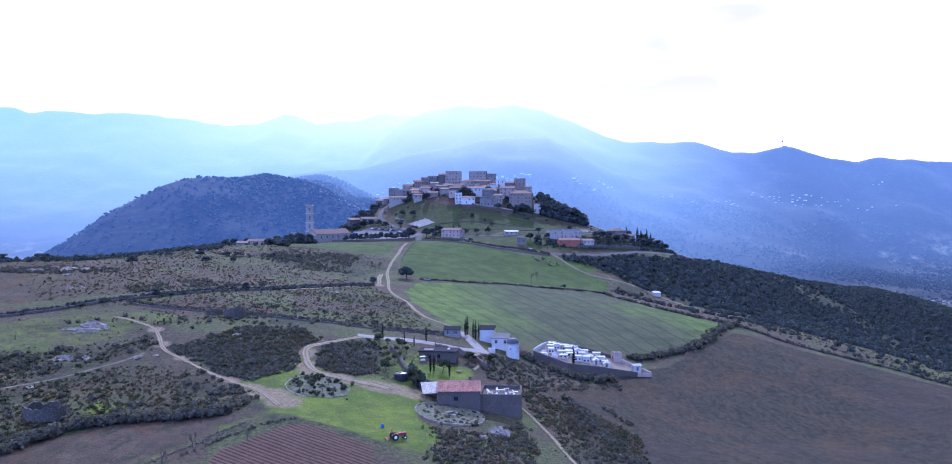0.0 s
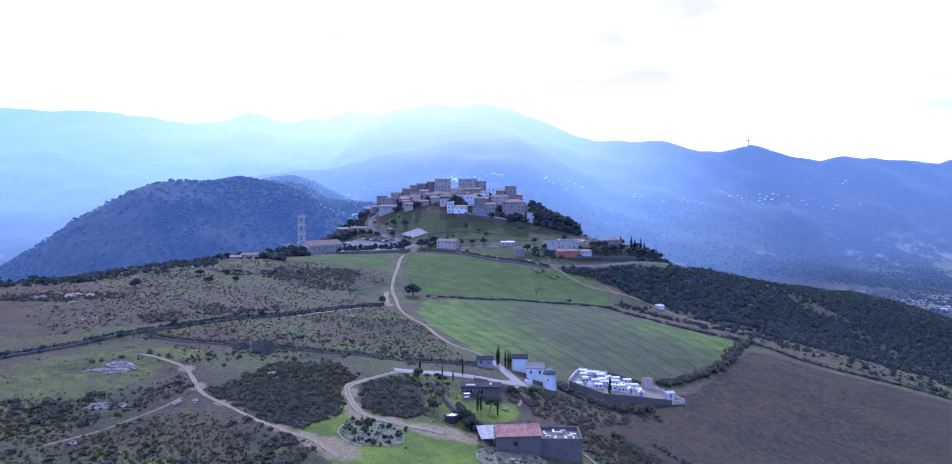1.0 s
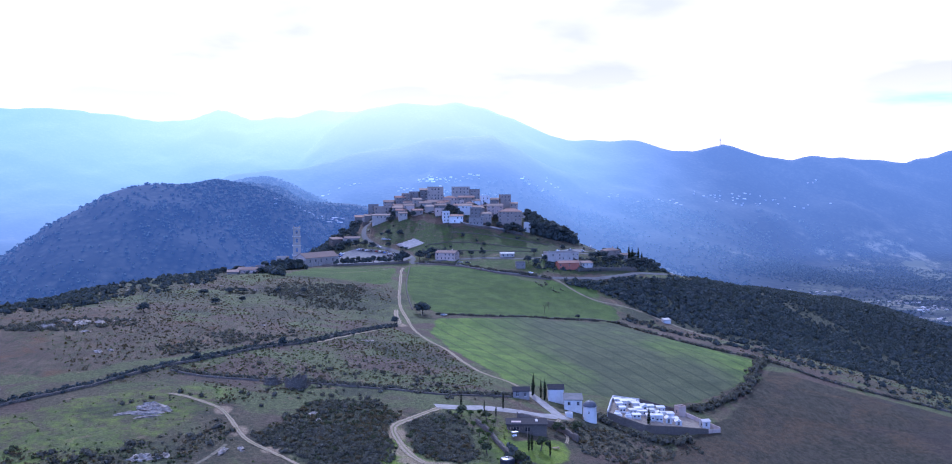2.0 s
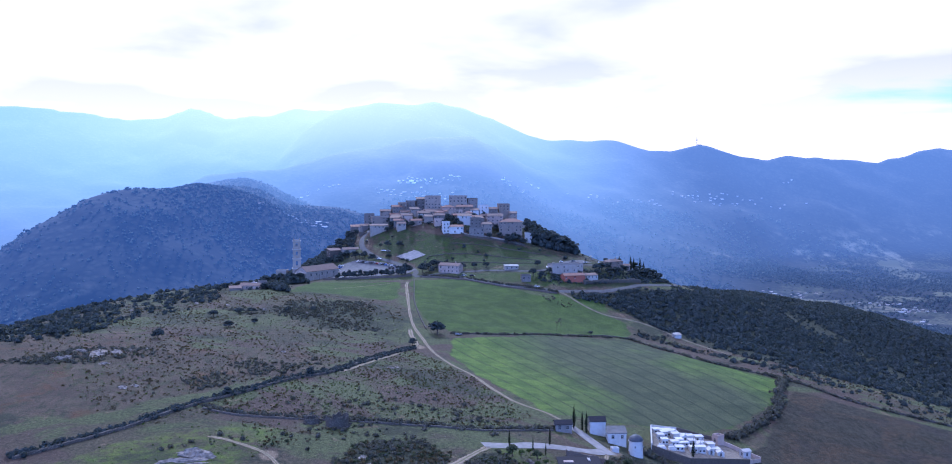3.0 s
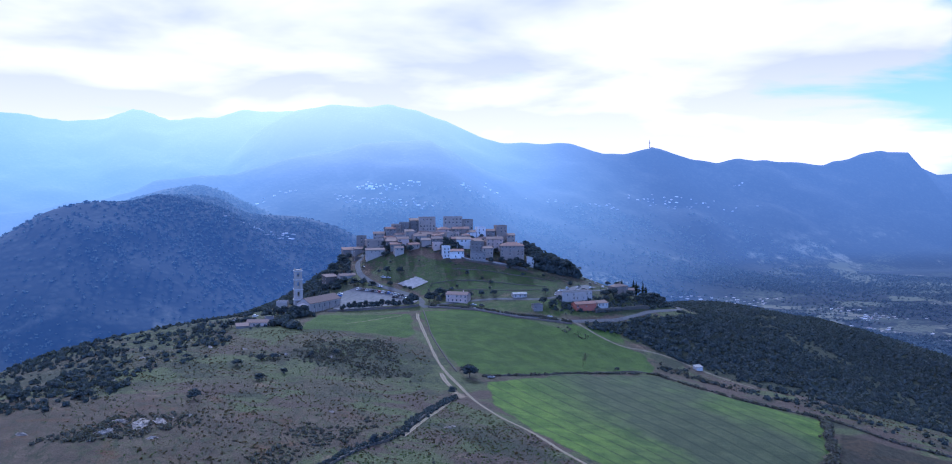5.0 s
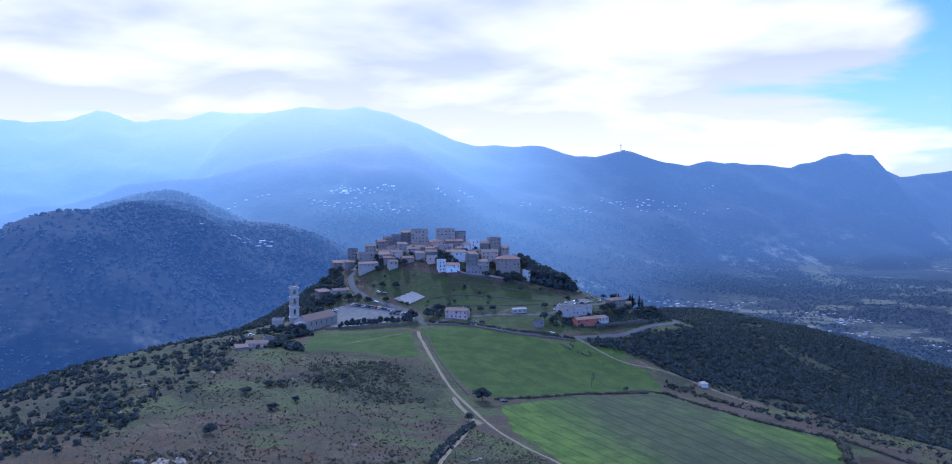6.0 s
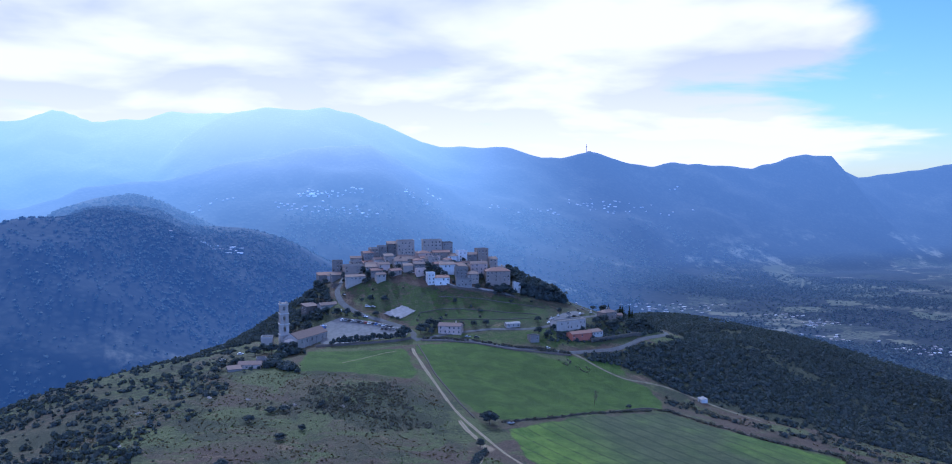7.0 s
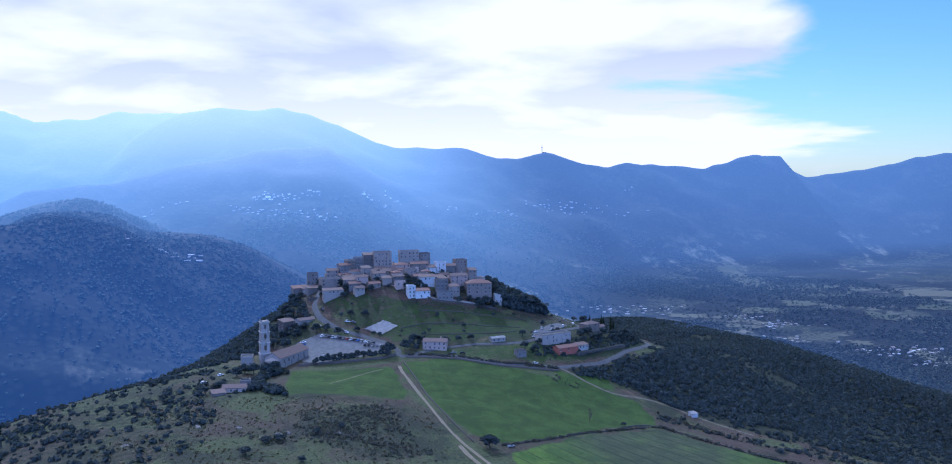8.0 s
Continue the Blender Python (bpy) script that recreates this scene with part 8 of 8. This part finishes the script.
for px_, py_ in curve_points([(-80, 206), (-77.5, 214), (-73.5, 224), (-69, 235), (-64, 247)], 0.45):
    for _ in range(2):
        a, sx, sz = tumble.uniform(0, 6.28), tumble.uniform(0.15, 0.4), tumble.uniform(0.15, 0.4)
        bx_, by_ = px_ + tumble.gauss(0, 0.45), py_ + tumble.gauss(0, 0.4)
        q = pose(bx_, by_, level(bx_, by_) - 0.1, tumble.uniform(-12, 12), 0, math.degrees(a))
        k_ = Solid().box(-sx, sx, -sx * 0.7, sx * 0.7, 0, sz, sx * 0.2)
        row.add([q @ Vector(v) for v in k_.v], k_.f)
single("stone_row", row, MAT_DRYSTONE, "tumbled row of small stones along the stubble field", "stones", kind="stuff")
bare_tree(-71.5, 226, 4.6, 1)
bare_tree(-60, 235, 4.8, 2)
bare_tree(-75, 214, 4.0, 3)
bare_tree(38, 616, 8.5, 4)
bare_tree(42, 622, 8.0, 6)


# ---- far houses in the valley and on the hillsides ----
def far_house(w, d, h, wall, roof, label, style):
    ob = thing("far_house", pose(0, 0, -900), label, "house", "houses of the valley towns")
    s = Solid()
    sides = (((-w / 2, -d / 2), (w / 2, -d / 2), 0), ((w / 2, -d / 2), (w / 2, d / 2), 90), ((w / 2, d / 2), (-w / 2, d / 2), 180), ((-w / 2, d / 2), (-w / 2, -d / 2), 270))
    for p0, p1, turn in sides:
        holes = [(u, u + 1.2, v, v + 1.5) for u in (0.9, w - 2.1) for v in (3.6, 5.4) if v + 1.6 < h] if turn == 0 else []
        cut_wall(s, p0, p1, 0, h, holes)
        for a, b, v0, v1 in holes:
            put_window(ob, -w / 2 + (a + b) / 2, -d / 2 + 0.26, v0, 0, b - a, v1 - v0)
    r, e, rise = Solid(), 0.4, 0.22 * d
    W, D = w / 2 + e, d / 2 + e
    if style == "gable":
        r.add([(-W, -D, h), (W, -D, h), (W, D, h), (-W, D, h), (-W, 0, h + rise), (W, 0, h + rise)], [(0, 1, 5, 4), (2, 3, 4, 5), (1, 2, 5), (3, 0, 4), (3, 2, 1, 0)])
    else:
        r.box(-W, W, -D, D, h, h + 0.5)
    part("wall", s, wall, ob)
    part("roof", r, roof, ob)
    return ob


FAR = [far_house(6, 5, 6, MAT_FARWALL, MAT_FARROOF, "white valley house with a tiled roof", "gable"), far_house(8, 6, 6, MAT_FARWALL, MAT_FARROOF, "ochre valley house with a red roof", "gable"),
       far_house(13, 6, 5, MAT_FARWALL, MAT_FARWALL, "long white shed in the valley", "gable"), far_house(6, 6, 7.4, MAT_FARWALL, MAT_FARWALL, "white flat-roofed valley house", "flat"), far_house(7, 6, 6, MAT_FARWALL, MAT_FARROOF, "pink valley house with old tiles", "gable")]
rf = random.Random(33)
first = [True] * len(FAR)
# middle, half widths along x and y, and number of houses of each town and hamlet
TOWNS = [(30, 1935, 30, 16, 16), (66, 1938, 45, 6, 12), (-45, 1900, 16, 14, 8), (78, 1862, 50, 20, 20), (10, 1885, 40, 16, 12), (-165, 1970, 50, 14, 8), (-165, 1432, 24, 12, 16), (-222, 1388, 22, 20, 6), (235, 1965, 30, 14, 11), (300, 2030, 40, 16, 6), (430, 2050, 60, 18, 7),
         (747, 2165, 75, 25, 28), (900, 2180, 90, 14, 8), (1000, 2270, 20, 5, 3), (575, 2085, 40, 14, 8), (640, 1545, 60, 24, 25), (760, 1440, 32, 18, 12), (770, 1350, 50, 26, 24), (763, 1095, 58, 26, 38),
         (742, 1008, 28, 18, 10), (555, 1570, 35, 16, 10), (690, 1215, 60, 30, 10)]
spots = []
for cx, cy, wide, deep, count in TOWNS:
    for _ in range(count):
        for _ in range(30):
            hx, hy = rf.gauss(cx, wide * 0.6), rf.gauss(cy, deep * 0.6)
            if all(math.hypot(hx - a, hy - b) > 8.0 for a, b in spots):
                break
        spots.append((hx, hy))
        k = rf.choice((0, 0, 1, 2, 3, 4, 1))
        size_of = 0.9 if hy < 1300 else 0.8
        m = pose(hx, hy, level(hx, hy) - 1.2, 0, 0, rf.uniform(-30, 30)) @ Matrix.Diagonal((size_of, size_of, size_of * rf.uniform(0.55, 0.9), 1))
        if first[k]:
            FAR[k].matrix_basis, first[k] = m, False
        else:
            copy_thing(FAR[k], m)


def mast(x, y):
    ob = thing("radio_mast", pose(x, y, level(x, y) - 1), "thin radio mast on the mountain crest", "mast")
    part("pole", Solid().tube((0, 0, 0), (0, 0, 26), 0.9, 0.4, 6), MAT_STEEL, ob)
    part("cabin", Solid().box(3, 12, -3, 3, 0, 6).box(2.6, 12.4, -3.4, 3.4, 6, 6.5), MAT_TRIM, ob)
    part("antenna", Solid().box(-1.5, 1.5, -0.4, 0.4, 17, 20), MAT_STEEL, ob)


mast(805, 2385)
VALLEY = [(470, 960), (520, 800), (700, 850), (900, 960), (1150, 1300), (1300, 1750), (1050, 1950), (760, 1900), (600, 1640), (480, 1400), (430, 1180)]
WEST_DOME = [(-760, 1100), (-560, 1000), (-300, 950), (-150, 990), (-60, 1090), (40, 1300), (60, 1600), (-40, 1780), (-300, 1860), (-600, 1700), (-760, 1420)]
SPUR_WOOD = [(392, 520), (440, 600), (520, 760), (590, 960), (610, 1150), (540, 1300), (380, 1330), (240, 1240), (180, 1100), (190, 1010), (320, 1035), (420, 1030)]
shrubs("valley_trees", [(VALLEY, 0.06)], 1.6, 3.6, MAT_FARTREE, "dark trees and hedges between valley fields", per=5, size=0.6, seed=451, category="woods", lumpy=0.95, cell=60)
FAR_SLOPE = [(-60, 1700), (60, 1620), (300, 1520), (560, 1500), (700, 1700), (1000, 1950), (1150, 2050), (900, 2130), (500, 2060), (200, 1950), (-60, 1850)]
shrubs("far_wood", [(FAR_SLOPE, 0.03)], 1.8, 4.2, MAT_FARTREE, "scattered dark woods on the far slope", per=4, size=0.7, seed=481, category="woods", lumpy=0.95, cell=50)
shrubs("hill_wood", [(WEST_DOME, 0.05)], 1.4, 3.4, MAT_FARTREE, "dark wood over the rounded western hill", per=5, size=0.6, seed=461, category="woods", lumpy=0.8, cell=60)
shrubs("spur_wood", [(SPUR_WOOD, 0.12), ([(290, 1015), (470, 1015), (560, 1200), (540, 1310), (330, 1330), (260, 1240)], 0.14)], 1.4, 3.4, MAT_DARKLEAF, "dark evergreen oak wood down the spur", per=9, size=0.5, flat=0.85, seed=471, category="woods", lumpy=0.35, cell=40)
FAR_FIELDS = [
    [(1077, 1968), (1138, 1985), (1094, 1852), (1073, 1761), (1160, 1748), (1202, 1683), (1099, 1638), (1055, 1679), (1008, 1698), (1014, 1811)],
    [(993, 1407), (1015, 1359), (974, 1304), (951, 1334)],
    [(768, 1198), (789, 1178), (773, 1143), (745, 1154)],
    [(794, 1114), (808, 1085), (792, 1032), (760, 1003), (750, 1040)],
    [(684, 1390), (733, 1343), (702, 1318), (659, 1354)],
    [(1020, 1590), (1090, 1560), (1150, 1600), (1110, 1640)],
    [(900, 1500), (980, 1480), (1010, 1530), (940, 1560)],
    [(1180, 1500), (1260, 1440), (1330, 1500), (1250, 1570)],
    [(780, 1460), (850, 1440), (870, 1490), (800, 1510)],
    [(640, 1480), (700, 1450), (720, 1490), (660, 1520)],
    [(1090, 1380), (1150, 1330), (1220, 1370), (1160, 1430)],
]
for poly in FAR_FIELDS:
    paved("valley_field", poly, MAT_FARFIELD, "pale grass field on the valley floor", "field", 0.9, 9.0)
